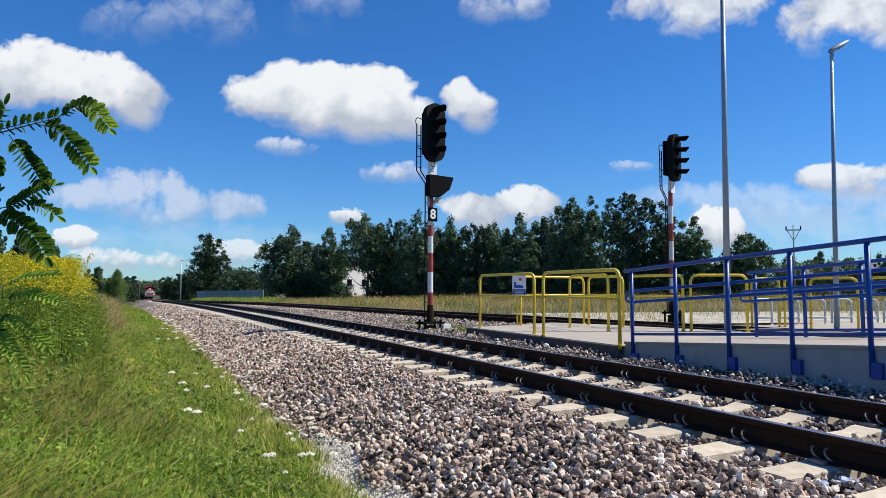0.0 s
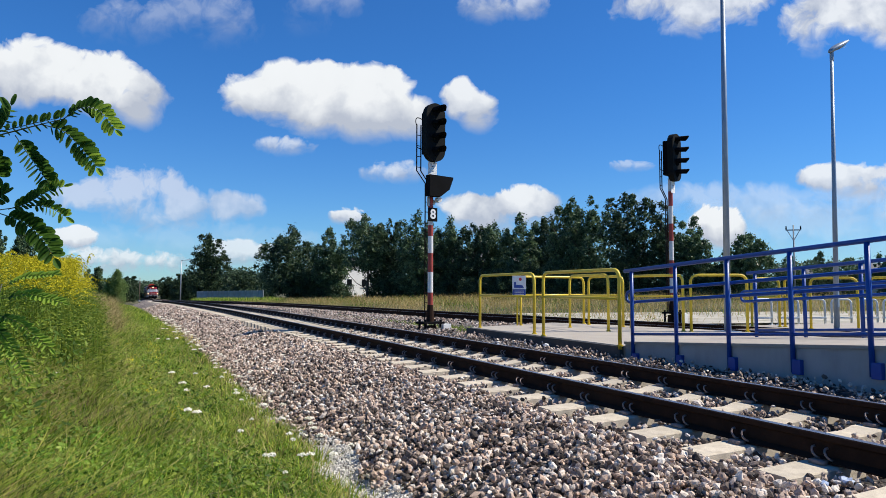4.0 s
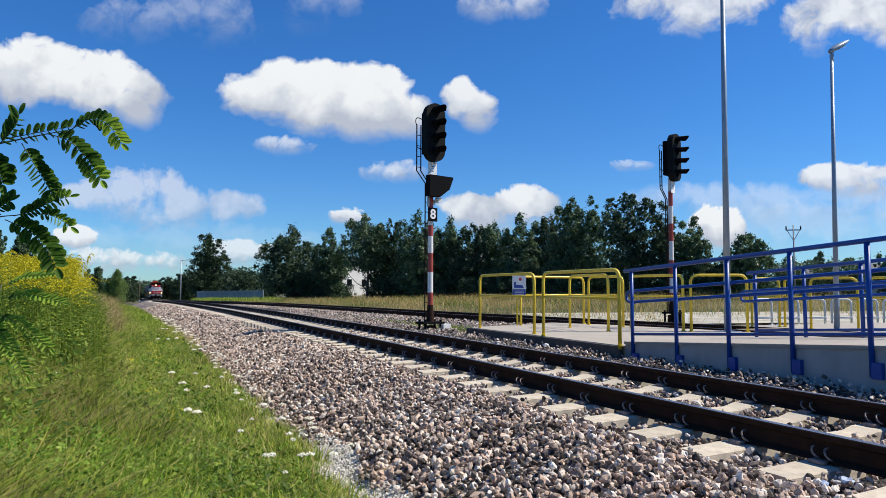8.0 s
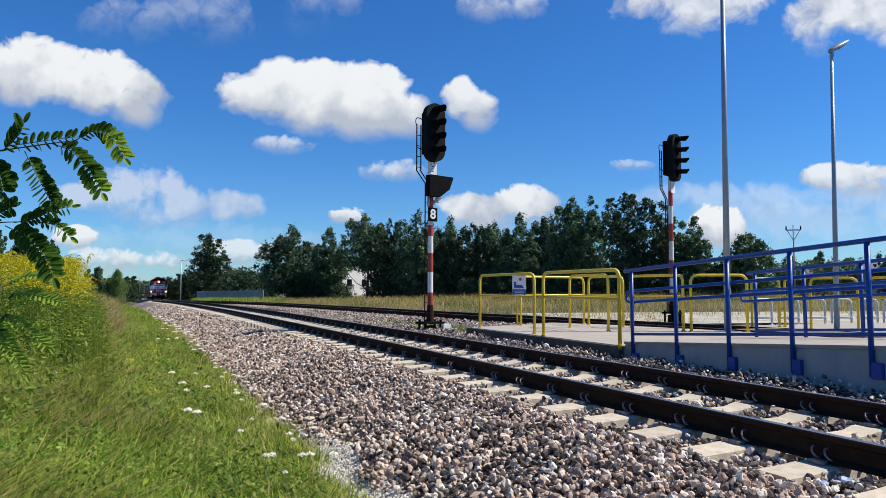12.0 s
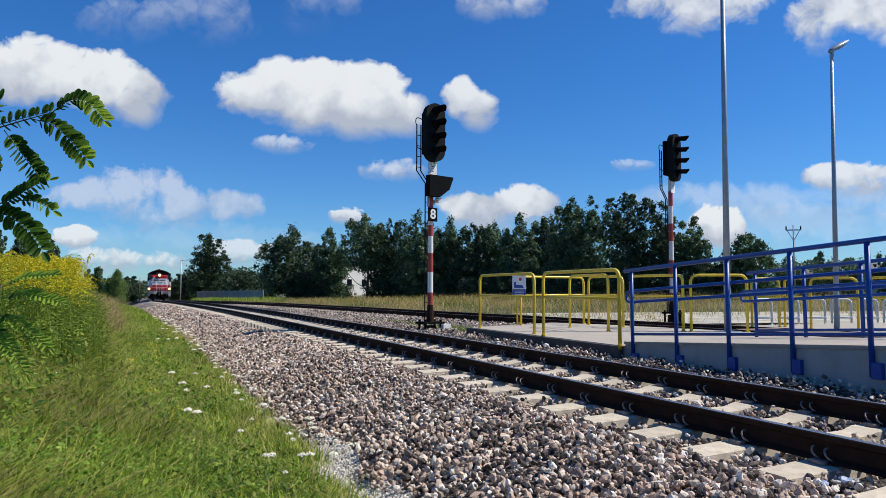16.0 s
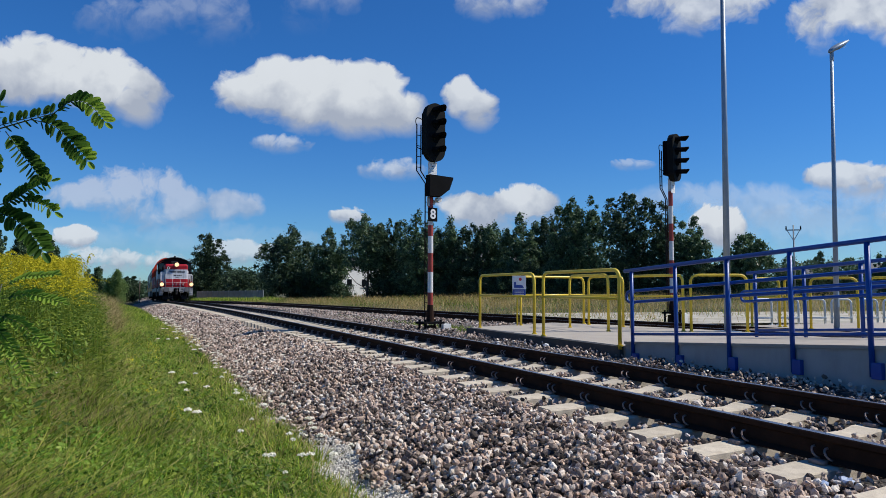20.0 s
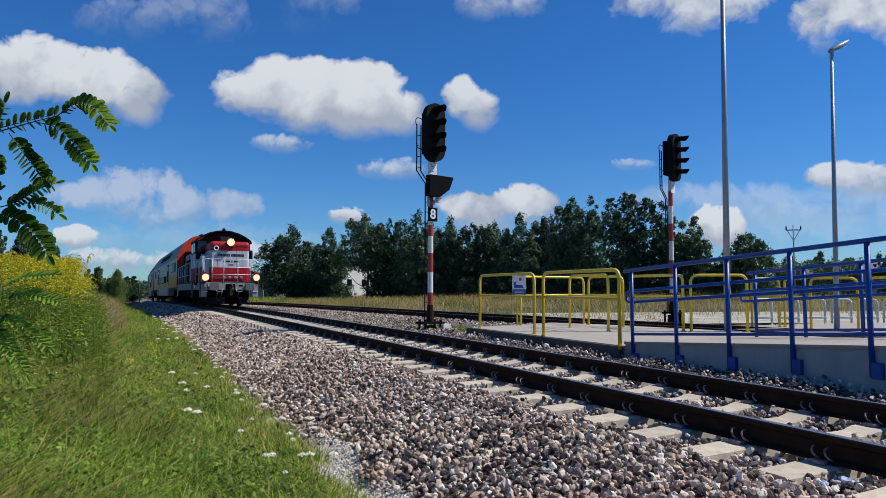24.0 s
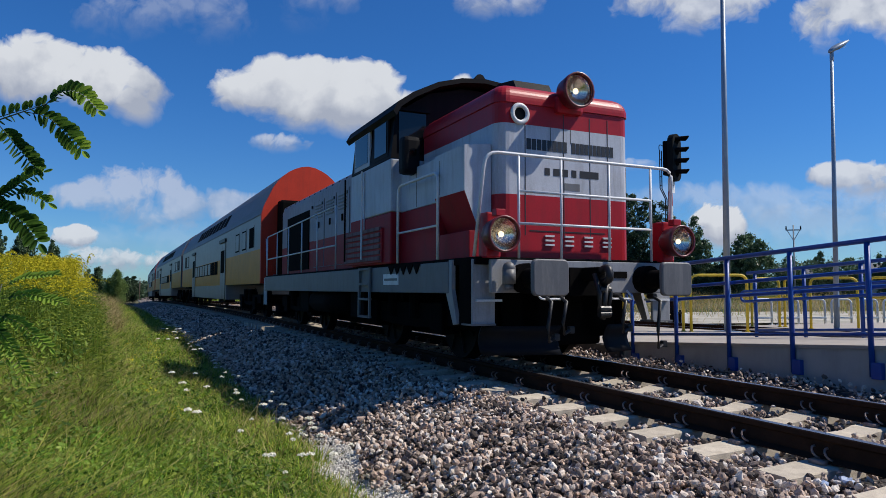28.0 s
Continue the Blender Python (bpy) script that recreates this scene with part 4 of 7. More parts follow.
    g = new("clover", quads("clover", c, unit(r.normal(0, 0.6, (len(c), 3)) + [0.2, -0.3, 0.8]), r.uniform(0.005, 0.0145, len(c)) * (1 + c[:, 1] / 22), M_CLOVER, 16, 0.62))
    tagged(g, "clover and small herbs spread through the meadow grass", "weeds", kind="stuff")
    k = patch < -0.75
    xy = np.stack([x[k], y[k]], 1)
    g = blades("dead_thatch", xy, ground_heights(xy) - 0.01, r.uniform(0.05, 0.24, len(xy)) * np.interp(xy[:, 0], [-1, 1], [1.4, 0.8]), 0.0021 * (1 + xy[:, 1] / 12), 2.2, M_STRAW, 17)
    tagged(g, "dead brown thatch in patches of the meadow", "grass", kind="stuff")
    n = 42000
    y = r.uniform(12, 110, n)
    u = 2.7 + 34 * r.uniform(0, 1, n) ** 1.4
    x = np.array([side_x(q) for q in y]) + u
    depth, across = 0.4126 * x + 0.911 * y, 0.911 * x - 0.4126 * y
    keep = ~((across > 0.33 * depth) & (depth < 30 + 1.2 * np.sin(x)) & (r.uniform(size=n) > 0.08)) & ~((x < 27) & (y < 17)) & ((x - 17.5) ** 2 + (y - 12) ** 2 > 9)
    xy = np.stack([x, y], 1)[keep]
    hh = np.interp(u, [2.7, 5, 14, 36], [0.16, 0.32, 0.6, 0.85])[keep] * r.uniform(0.4, 1.35, keep.sum())
    g = blades("tall_dry_grass", xy, ground_heights(xy) - 0.03, hh, 0.005 + 0.00018 * xy[:, 1], 0.9, [M_DRY], 3)
    tone = r.uniform(size=len(xy)) + 0.35 * np.sin(xy[:, 0] * 0.8 + 2 * np.sin(xy[:, 1] * 0.21))
    g.data.materials.append(M_STRAW)
    g.data.materials.append(M_WEED)
    g.data.polygons.foreach_set("material_index", np.repeat(np.where(tone > 0.46, 0, np.where(tone > 0.12, 1, 2)), 3).astype(np.int32))
    tagged(g, "tall dry grass and weeds between the siding and the trees", "grass", kind="stuff")
    k = r.uniform(size=len(xy)) < 0.35
    c = np.column_stack([xy[k], ground_heights(xy[k]) + r.uniform(0.05, 0.5, k.sum())])
    c = c[np.sin(c[:, 0] * 0.9) + np.sin(c[:, 1] * 0.55 + c[:, 0] * 0.3) > -0.3]
    g = new("meadow_weeds", quads("meadow_weeds", c, unit(r.normal(0, 0.6, (len(c), 3)) + [0.1, -0.4, 0.7]), r.uniform(0.02, 0.055, len(c)), M_WEED, 14, 0.4))
    tagged(g, "green weeds among the tall dry grass", "weeds", kind="stuff")
    n = 7000
    y = r.uniform(80, 106, n)
    x = np.array([line_x(q) for q in y]) + r.uniform(4.4, 13, n)
    xy = np.stack([x, y], 1)[x < 8.2 + (106 - y) * 0.514 - 0.3]
    g = blades("verge_grass", xy, ground_heights(xy) - 0.03, r.uniform(0.4, 0.95, len(xy)), np.full(len(xy), 0.03), 0.6, M_GRASS, 18)
    tagged(g, "green verge of tall grass before the panel fence", "grass", kind="stuff")
    n = 20000
    y = r.uniform(15, 60, n)
    m1, m2 = np.array([line_x(q) + 2.7 for q in y]), np.array([side_x(q) - 2.0 for q in y])
    x = m1 + (m2 - m1) * r.uniform(0, 1, n)
    ok = (m2 > m1) & (np.sin(x * 2.3) + np.sin(y * 0.7) + r.normal(0, 0.6, n) > -0.2)
    xy = np.stack([x, y], 1)[ok]
    g = blades("track_weeds", xy, ground_heights(xy) - 0.02, r.uniform(0.08, 0.30, len(xy)), np.full(len(xy), 0.014), 0.8, M_WEED, 4)
    tagged(g, "low green weeds between the two tracks", "weeds", kind="stuff")


build_grass()


def build_tree(x, y, top, rad, seed, leaf, shape="round", base=None, clear=None):
    """Tapered trunk with limbs and a crown of many small leaves in uneven clumps."""
    r = np.random.default_rng(seed)
    z0 = slope_z(x, y) if base is None else base
    h = top - z0
    t = empty("tree", pose(x, y, z0), {"round": "broad leafy green tree at the edge of the meadow", "tall": "slender upright leafy tree in a row of trees", "dark": "large dark broad-leaved tree near the line", "willow": "small pale green willow bush on the bank", "bush": "dense dark green bush at the foot of the trees"}[shape], "bush" if shape in ("willow", "bush") else "tree", "trees")
    bm = bmesh.new()
    tr = max(0.04, h * 0.016)
    pts = [(r.normal(0, 0.012) * h * q, r.normal(0, 0.012) * h * q, h * 0.86 * q - 0.15) for q in np.linspace(0, 1, 7)]
    tube(bm, pts, lambda q: tr * (1.15 - q * 0.95), 8)
    nl = 7 if shape != "bush" else 4
    for k in range(nl):
        q = 0.18 + 0.6 * k / nl
        a = k * 2.4 + r.uniform(-0.4, 0.4)
        p = Vector(pts[int(q * 6)])
        e = p + Vector((math.cos(a) * rad * 0.75, math.sin(a) * rad * 0.75, h * 0.2))
        tube(bm, [p, p.lerp(e, 0.5) + Vector((0, 0, -0.03 * h)), e], lambda w: tr * 0.45 * (1 - 0.8 * w), 6)
    part("trunk", bm, M_BARK, t, smooth=True)
    low = {"round": 0.10, "tall": 0.08, "dark": 0.06, "willow": 0.02, "bush": 0.0}[shape]
    low = low if clear is None else clear
    nc = int(110 + 34 * rad * h ** 0.5)
    nl = {"round": 7, "tall": 5, "dark": 8, "willow": 5, "bush": 7}[shape]
    la = np.arange(nl) * 2.4 + seed
    lr = rad * (0.7 if shape != "bush" else 0.8) * np.sqrt((np.arange(nl) + 0.2) / nl)
    lt = np.where(np.arange(nl) == 0, 1.0, r.uniform(0.62, 0.97, nl))
    who = r.integers(0, nl, nc)
    q = r.uniform(0, 1, nc) ** 0.85
    env = np.interp(q, [0, 0.3, 0.6, 0.85, 1], [0.85, 1.0, 0.8, 0.45, 0.06] if shape != "bush" else [1, 1, 0.9, 0.6, 0.2])
    a = r.uniform(0, 2 * np.pi, nc)
    rr = rad * (0.50 if shape == "tall" else 0.56) * env * r.uniform(0.1, 1.1, nc) ** 0.5
    cc = np.stack([lr[who] * np.cos(la[who]) * (0.45 + 0.55 * q) + rr * np.cos(a), lr[who] * np.sin(la[who]) * (0.45 + 0.55 * q) + rr * np.sin(a), h * (low + (0.98 - low) * q * lt[who])], 1)
    per = int(min(110, max(30, (11500 if shape == "bush" else 17000) / nc)))
    cr = (0.115 * rad + 0.13) * r.uniform(0.35, 1.6, nc) * (1.15 - 0.5 * q)
    off = unit(r.normal(size=(nc, per, 3)).reshape(-1, 3)).reshape(nc, per, 3) * r.uniform(0.25, 1.0, (nc, per, 1)) ** 0.6
    off[:, :, 2] *= 0.75 if shape != "willow" else 1.5
    if shape in ("round", "tall"):
        spire = np.interp(q, [0.45, 0.8], [0, 1])[:, None]
        off[:, :, :2] *= (1 - 0.18 * spire)[:, :, None]
        off[:, :, 2] *= 1 + 0.4 * spire
    off *= np.where(r.uniform(size=(nc, per, 1)) < 0.14, 1.6, 1.0)
    c = (cc[:, None, :] + off * cr[:, None, None]).reshape(-1, 3)
    nrm = unit(off.reshape(-1, 3) + 0.9 * r.normal(size=(len(c), 3)))
    size = np.full(len(c), (0.085 + 0.012 * rad + 0.0009 * math.hypot(x, y)) * (0.74 if h > 5.5 else 0.55)) * r.uniform(0.6, 1.3, len(c))
    me = quads("crown", c, nrm, size, leaf, seed + 100, 0.5 if shape != "willow" else 0.22)
    ob = new("crown", me)
    ob.parent = t
    return t


ROW = [(20.4, 98.5, 9.9, 3.9), (24.9, 93.2, 9.5, 2.4), (27.4, 84.3, 10.6, 2.7), (30.1, 83.1, 10.1, 2.2), (31.6, 78.0, 10.8, 2.7), (35.1, 76.4, 9.7, 2.6), (37.1, 73.4, 9.0, 2.3), (39.9, 72.1, 9.1, 2.1),
       (40.6, 67.4, 9.8, 2.2), (43.0, 66.3, 9.1, 2.0), (41.6, 60.3, 10.1, 2.1), (42.7, 57.6, 10.7, 2.3)]
for i, (x, y, top, rad) in enumerate(ROW):
    build_tree(x, y, top, rad * 1.4, 20 + i, M_LEAF_A if i % 3 else M_LEAF_B, "tall" if i % 4 == 1 else "round", clear={1: 0.20, 2: 0.36, 3: 0.14}.get(i))
for i, (x, y, top, rad, leaf, shape) in enumerate([
        (42.4, 51.1, 10.1, 3.0, M_LEAF_B, "dark"), (45.0, 49.4, 9.6, 2.4, M_LEAF_B, "dark"), (46.5, 47.1, 7.7, 2.3, M_LEAF_A, "dark"), (47.9, 42.1, 5.6, 2.7, M_LEAF_A, "dark"), (47.2, 44.6, 3.7, 2.0, M_LEAF_B, "bush"),
        (12.7, 137.2, 11.6, 4.4, M_LEAF_SHADED, "dark"), (16.1, 115.8, 4.2, 3.5, M_LEAF_B, "bush"), (10.4, 160.3, 5.2, 3.4, M_LEAF_SHADED, "bush"), (19.2, 118.0, 3.6, 3.0, M_LEAF_B, "bush"),
        (-3.2, 262.0, 5.0, 3.6, M_LEAF_SHADED, "bush"), (-1.2, 290.0, 5.6, 3.6, M_LEAF_SHADED, "bush"), (9.6, 232.0, 4.6, 3.4, M_LEAF_SHADED, "bush"), (12.0, 205.0, 4.2, 3.6, M_LEAF_SHADED, "bush"), (-2.6, 98.0, 0.7, 1.6, M_LEAF_SHADED, "bush"), (-2.0, 120.0, 1.1, 1.9, M_LEAF_SHADED, "bush"), (-1.4, 146.0, 1.6, 2.2, M_LEAF_SHADED, "bush"), (-1.2, 180.0, 2.2, 2.6, M_LEAF_SHADED, "bush"), (-1.5, 61.2, 2.4, 1.05, M_LEAF_C, "willow"), (-7.9, 60.7, 5.5, 1.1, M_LEAF_A, "round"), (-6.2, 63.1, 4.9, 0.7, M_LEAF_A, "tall"), (-3.9, 67.8, 2.5, 0.5, M_LEAF_A, "round"), (-2.95, 62.0, 2.6, 0.45, M_LEAF_A, "round"), (-9.6, 59.5, 5.2, 1.0, M_LEAF_A, "round"),
        (69.3, 51.0, 5.1, 1.5, M_LEAF_B, "dark"), (67.6, 46.3, 4.6, 2.8, M_LEAF_A, "bush"), (66.2, 52.5, 4.4, 2.9, M_LEAF_A, "bush"), (62.0, 57.0, 4.0, 3.0, M_LEAF_B, "bush"), (57.5, 36.0, 4.3, 1.6, M_LEAF_A, "round"), (58, 34.0, 4.6, 2.8, M_LEAF_A, "bush")]):
    build_tree(x, y, top, rad, 60 + i, leaf, shape)
# undergrowth below the row
for i in range(15):
    q = i / 14
    if i == 3:
        continue
    build_tree(21.5 + 24.5 * q ** 0.9, 99 - 50 * q ** 1.05, 3.2 + 1.2 * math.sin(i * 2.1), 2.6, 120 + i, M_LEAF_B, "bush")


def build_far_woods():
    """Low woods along the horizon, beyond all that can be told apart."""
    r = np.random.default_rng(8)
    c, s = [], []
    for az in np.arange(-14, 62, 0.22):
        d = 330 + 60 * math.sin(az * 0.8) + r.uniform(-25, 25)
        x, y = d * math.sin(radians(az)), d * math.cos(radians(az))
        top = (7.5 + 3.0 * math.sin(az * 1.7) + 2 * math.sin(az * 5.1) + r.uniform(-1, 1)) * float(np.interp(az, [0, 3, 6], [0.36, 0.5, 1.0]))
        n = 190
        p = r.normal(size=(n, 3)) * [2.6, 2.6, 0]
        p[:, 2] = -2.5 + (top + 2.5) * r.uniform(0, 1, n) ** 0.7
        c.append(p + [x, y, 0])
        s.append(r.uniform(0.35, 0.8, n))
        if -3 < az < 8:
            p = r.normal(size=(60, 3)) * [3, 3, 0]
            p[:, 2] = -2.5 + (top + 1.0) * r.uniform(0, 1, 60)
            c.append(p + [x * 1.02, y * 1.02, 0])
            s.append(r.uniform(1.0, 1.8, 60))
    c, s = np.concatenate(c), np.concatenate(s)
    ob = new("far_woods", quads("far_woods", c, unit(r.normal(size=c.shape) + [0, -0.6, 0.3]), s, M_LEAF_B, 9, 0.6))
    tagged(ob, "low dark woods along the horizon", "woods", kind="stuff")


build_far_woods()


def build_goldenrod():
    """A thicket of goldenrod: leafy stems with drooping yellow plumes."""
    r = np.random.default_rng(31)
    leaf_c, leaf_n, leaf_s, gold_c, gold_s, stem_xy, stem_h = [], [], [], [], [], [], []
    spots = []
    while len(spots) < 640:
        y = r.uniform(7.2, 17)
        x = -0.036 * y + 0.05 - abs(r.normal(0, 1)) * 0.75 - 0.03 * max(0, y - 10)
        if -0.24 * y - 0.8 < x:
            spots.append((x, y))
    for x, y in spots:
        z = slope_z(x, y)
        d = (-0.036 * y + 0.05) - x + r.normal(0, 0.12)
        h = (0.42 + 0.84 * min(1, max(0, d) / 0.75)) * r.uniform(0.8, 1.15)
        cap = 0.84 + (0.031 - 0.052 * min(1, max(0, (x + 0.083 * y) / (0.055 * y)))) * y - z
        h = min(h * 1.25, cap * r.uniform(0.9, 1.0))
        lx, ly = r.normal(0, 0.10, 2)
        stem_xy.append((x, y)); stem_h.append(h)
        for k in range(46):
            q = 0.30 + 0.68 * k / 46
            a = k * 2.4 + r.uniform(-0.7, 0.7)
            c = np.array([x + lx * q, y + ly * q, z + h * q])
            o = np.array([math.cos(a), math.sin(a), r.uniform(-0.5, 0.6)])
            leaf_c.append(c + o * 0.05); leaf_n.append(np.cross(o, [-math.sin(a), math.cos(a), 0]) + r.normal(0, 0.3, 3)); leaf_s.append(0.046 * (1.15 - 0.5 * q) * r.uniform(0.6, 1.3))
        if h > 0.80 * cap and y > 7.8 and x < -0.073 * y + r.normal(0, 0.05) and r.uniform() < 0.8:
            for b in range(10):
                a = b * 0.63 + r.uniform(0, 0.6)
                ln = 0.21 * (1.2 - 0.09 * b)
                for k in range(38):
                    q = k / 38
                    gold_c.append([x + lx + math.cos(a) * ln * q + r.normal(0, 0.005), y + ly + math.sin(a) * ln * q + r.normal(0, 0.005), z + h - 0.26 + 0.034 * b + 0.055 * math.sin(q * 2.7) + abs(r.normal(0, 0.007))])
                    gold_s.append(0.0078)
    leaf_n = unit(np.array(leaf_n))
    t = blades("goldenrod_thicket", np.array(stem_xy), ground_heights(stem_xy) - 0.02, np.array(stem_h), np.full(len(stem_xy), 0.005), 0.12, M_WEED, 6)
    tagged(t, "thicket of yellow flowering goldenrod on the bank", "flowers", kind="stuff")
    for nm, me in (("leaves", quads("leaves", np.array(leaf_c), leaf_n, np.array(leaf_s) * 0.85, M_GOLDLEAF, 33, 0.2)), ("plumes", quads("plumes", np.array(gold_c), unit(r.normal(size=(len(gold_c), 3))), np.array(gold_s), M_GOLD, 34, 0.7))):
        ob = new(nm, me)
        ob.parent = t


build_goldenrod()


def build_bank_weeds():
    """Rank grass and straw tangled under and before the goldenrod."""
    r = np.random.default_rng(57)
    for name, n, mat, h0, h1, lean, w, lab in (("rank_grass", 9000, M_GRASS, 0.25, 0.65, 0.75, 0.0036, "rank green grass tangled below the goldenrod"), ("tangled_straw", 3000, M_STRAW, 0.3, 0.8, 1.4, 0.0026, "dry brown straw tangled in the bank weeds")):
        y = r.uniform(6.4, 18, n)
        x = -0.045 * y - 0.02 - np.abs(r.normal(0, 1, n)) * (0.35 + 0.03 * y)
        xy = np.stack([x, y], 1)
        cap = 0.55 + 0.018 * y - ground_heights(xy)
        h = np.minimum(np.minimum(r.uniform(h0, h1, n), 0.055 * y), cap * r.uniform(0.5, 1.0, n))
        g = blades(name, xy, ground_heights(xy) - 0.02, h, np.full(n, w), lean, mat, 58)
        tagged(g, lab, "grass", kind="stuff")
    n = 3200
    y = r.uniform(4.6, 17, n)
    x = -0.05 * y - 0.05 - np.abs(r.normal(0, 1, n)) * 0.7
    xy = np.stack([x, y], 1)
    c = np.column_stack([xy, ground_heights(xy) + r.uniform(0.1, 0.75, n)])
    g = new("bank_herbs", quads("bank_herbs", c, unit(r.normal(0, 0.7, (n, 3)) + [0.4, -0.5, 0.6]), r.uniform(0.012, 0.032, n), M_WEED, 59, 0.5))
    tagged(g, "broad-leaved herbs on the bank below the goldenrod", "weeds", kind="stuff")


build_bank_weeds()


def build_umbels():
    """White flower heads on thin stalks along the edge of the grass, and a few yellow ones."""
    r = np.random.default_rng(41)
    spots = [(0.72, 9.32), (0.75, 8.1), (0.54, 8.06), (0.48, 7.85), (0.41, 5.94), (0.48, 5.96), (0.4, 8.46), (0.77, 5.51), (0.91, 4.96), (1.24, 5.47), (1.24, 5.18), (1.52, 14.2), (1.26, 15.82), (0.47, 16.15), (0.8, 4.58), (0.91, 4.48), (1.39, 5.06), (-0.6, 6.68)]
    for k in range(95):
        y = 4.6 * math.exp(r.uniform(0, 1) * math.log(8))
        spots.append((line_x(y) - 3.3 - abs(r.normal(0, 0.35)), y))
    c, s, st, hh = [], [], [], []
    for x, y in spots:
        z, h = slope_z(x, y), r.uniform(0.26, 0.42)
        st.append((x, y)); hh.append(h)
        R = r.uniform(0.011, 0.024) * (1 + y / 30)
        for k in range(48):
            a, q = r.uniform(0, 6.28), math.sqrt(r.uniform())
            c.append((x + R * q * math.cos(a) * 1.3, y + R * q * math.sin(a), z + h + 0.012 * (1 - q * q) + r.normal(0, 0.003)))
            s.append(R * 0.36)
    t = blades("white_umbel_flowers", np.array(st), ground_heights(st), np.array(hh), np.full(len(st), 0.002), 0.02, M_WEED, 42)
    tagged(t, "white flat-topped wild flowers along the edge of the ballast", "flowers", kind="stuff")
    ob = new("flower_heads", quads("flower_heads", np.array(c), unit(r.normal(0, 0.45, (len(c), 3)) + [0.45, -0.35, 0.8]), np.array(s), M_BLOOM, 43, 0.9))
    ob.parent = t
    c = []
    for k in range(60):
        y = r.uniform(18, 27) if k < 40 else r.uniform(6, 16)
        x = line_x(y) - (3.3 if k < 40 else 4.4) - abs(r.normal(0, 0.3))
        for q in range(14):
            c.append((x + r.normal(0, 0.05), y + r.normal(0, 0.05), slope_z(x, y) + 0.22 + r.normal(0, 0.05)))
    ob = new("yellow_meadow_flowers", quads("yellow_meadow_flowers", np.array(c), unit(r.normal(0, 0.4, (len(c), 3)) + [0, 0, 1]), np.full(len(c), 0.014), M_GOLD, 44, 0.8))
    tagged(ob, "small yellow flowers in the grass by the ballast", "flowers", kind="stuff")
    c = []
    for k in range(90):
        y = r.uniform(17, 48)
        x = line_x(y) + 2.7 + r.uniform(0, 1) * max(0.2, side_x(y) - 2.0 - line_x(y) - 2.7)
        for q in range(10):
            c.append((x + r.normal(0, 0.09), y + r.normal(0, 0.09), slope_z(x, y) + 0.12 + r.normal(0, 0.04)))
    ob = new("yellow_track_flowers", quads("yellow_track_flowers", np.array(c), unit(r.normal(0, 0.4, (len(c), 3)) + [0, 0, 1]), np.full(len(c), 0.022), M_GOLD, 45, 0.8))
    tagged(ob, "small yellow flowers between the two tracks", "flowers", kind="stuff")


build_umbels()


# ---------- locust branches close to the lens ----------
def leaflet_mesh(material, name):
    bm = bmesh.new()
    pr = [(0.0, 0.0)] + [(q, 0.41 * math.sqrt(max(0, 1 - (2 * q - 1.04) ** 2))) for q in (0.08, 0.2, 0.36, 0.54, 0.72, 0.87, 0.965)] + [(1.0, 0.0)]
    l, c, r = [], [], []
    for x, w in pr:
        c.append(bm.verts.new((x, 0, -0.06 * math.sin(x * 3.1))))
        if 0 < x < 1:
            l.append(bm.verts.new((x, w * 0.62, 0.05)))
            r.append(bm.verts.new((x, -w * 0.62, 0.05)))
    for s in (l, r):
        bm.faces.new((c[0], s[0], c[1]))
        for k in range(6):
            bm.faces.new((c[k + 1], s[k], s[k + 1], c[k + 2]))
        bm.faces.new((c[7], s[6], c[8]))
    me = bpy.data.meshes.new(name)
    bm.to_mesh(me)
    bm.free()
    me.materials.append(material)
    for p in me.polygons:
        p.use_smooth = True
    return me


LEAFLET, LEAFLET_TIP = leaflet_mesh(M_LOCUST, "leaflet"), leaflet_mesh(M_LOCUST_TIP, "sunlit_leaflet")
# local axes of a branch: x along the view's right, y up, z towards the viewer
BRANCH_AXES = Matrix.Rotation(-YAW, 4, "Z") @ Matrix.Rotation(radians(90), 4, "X")


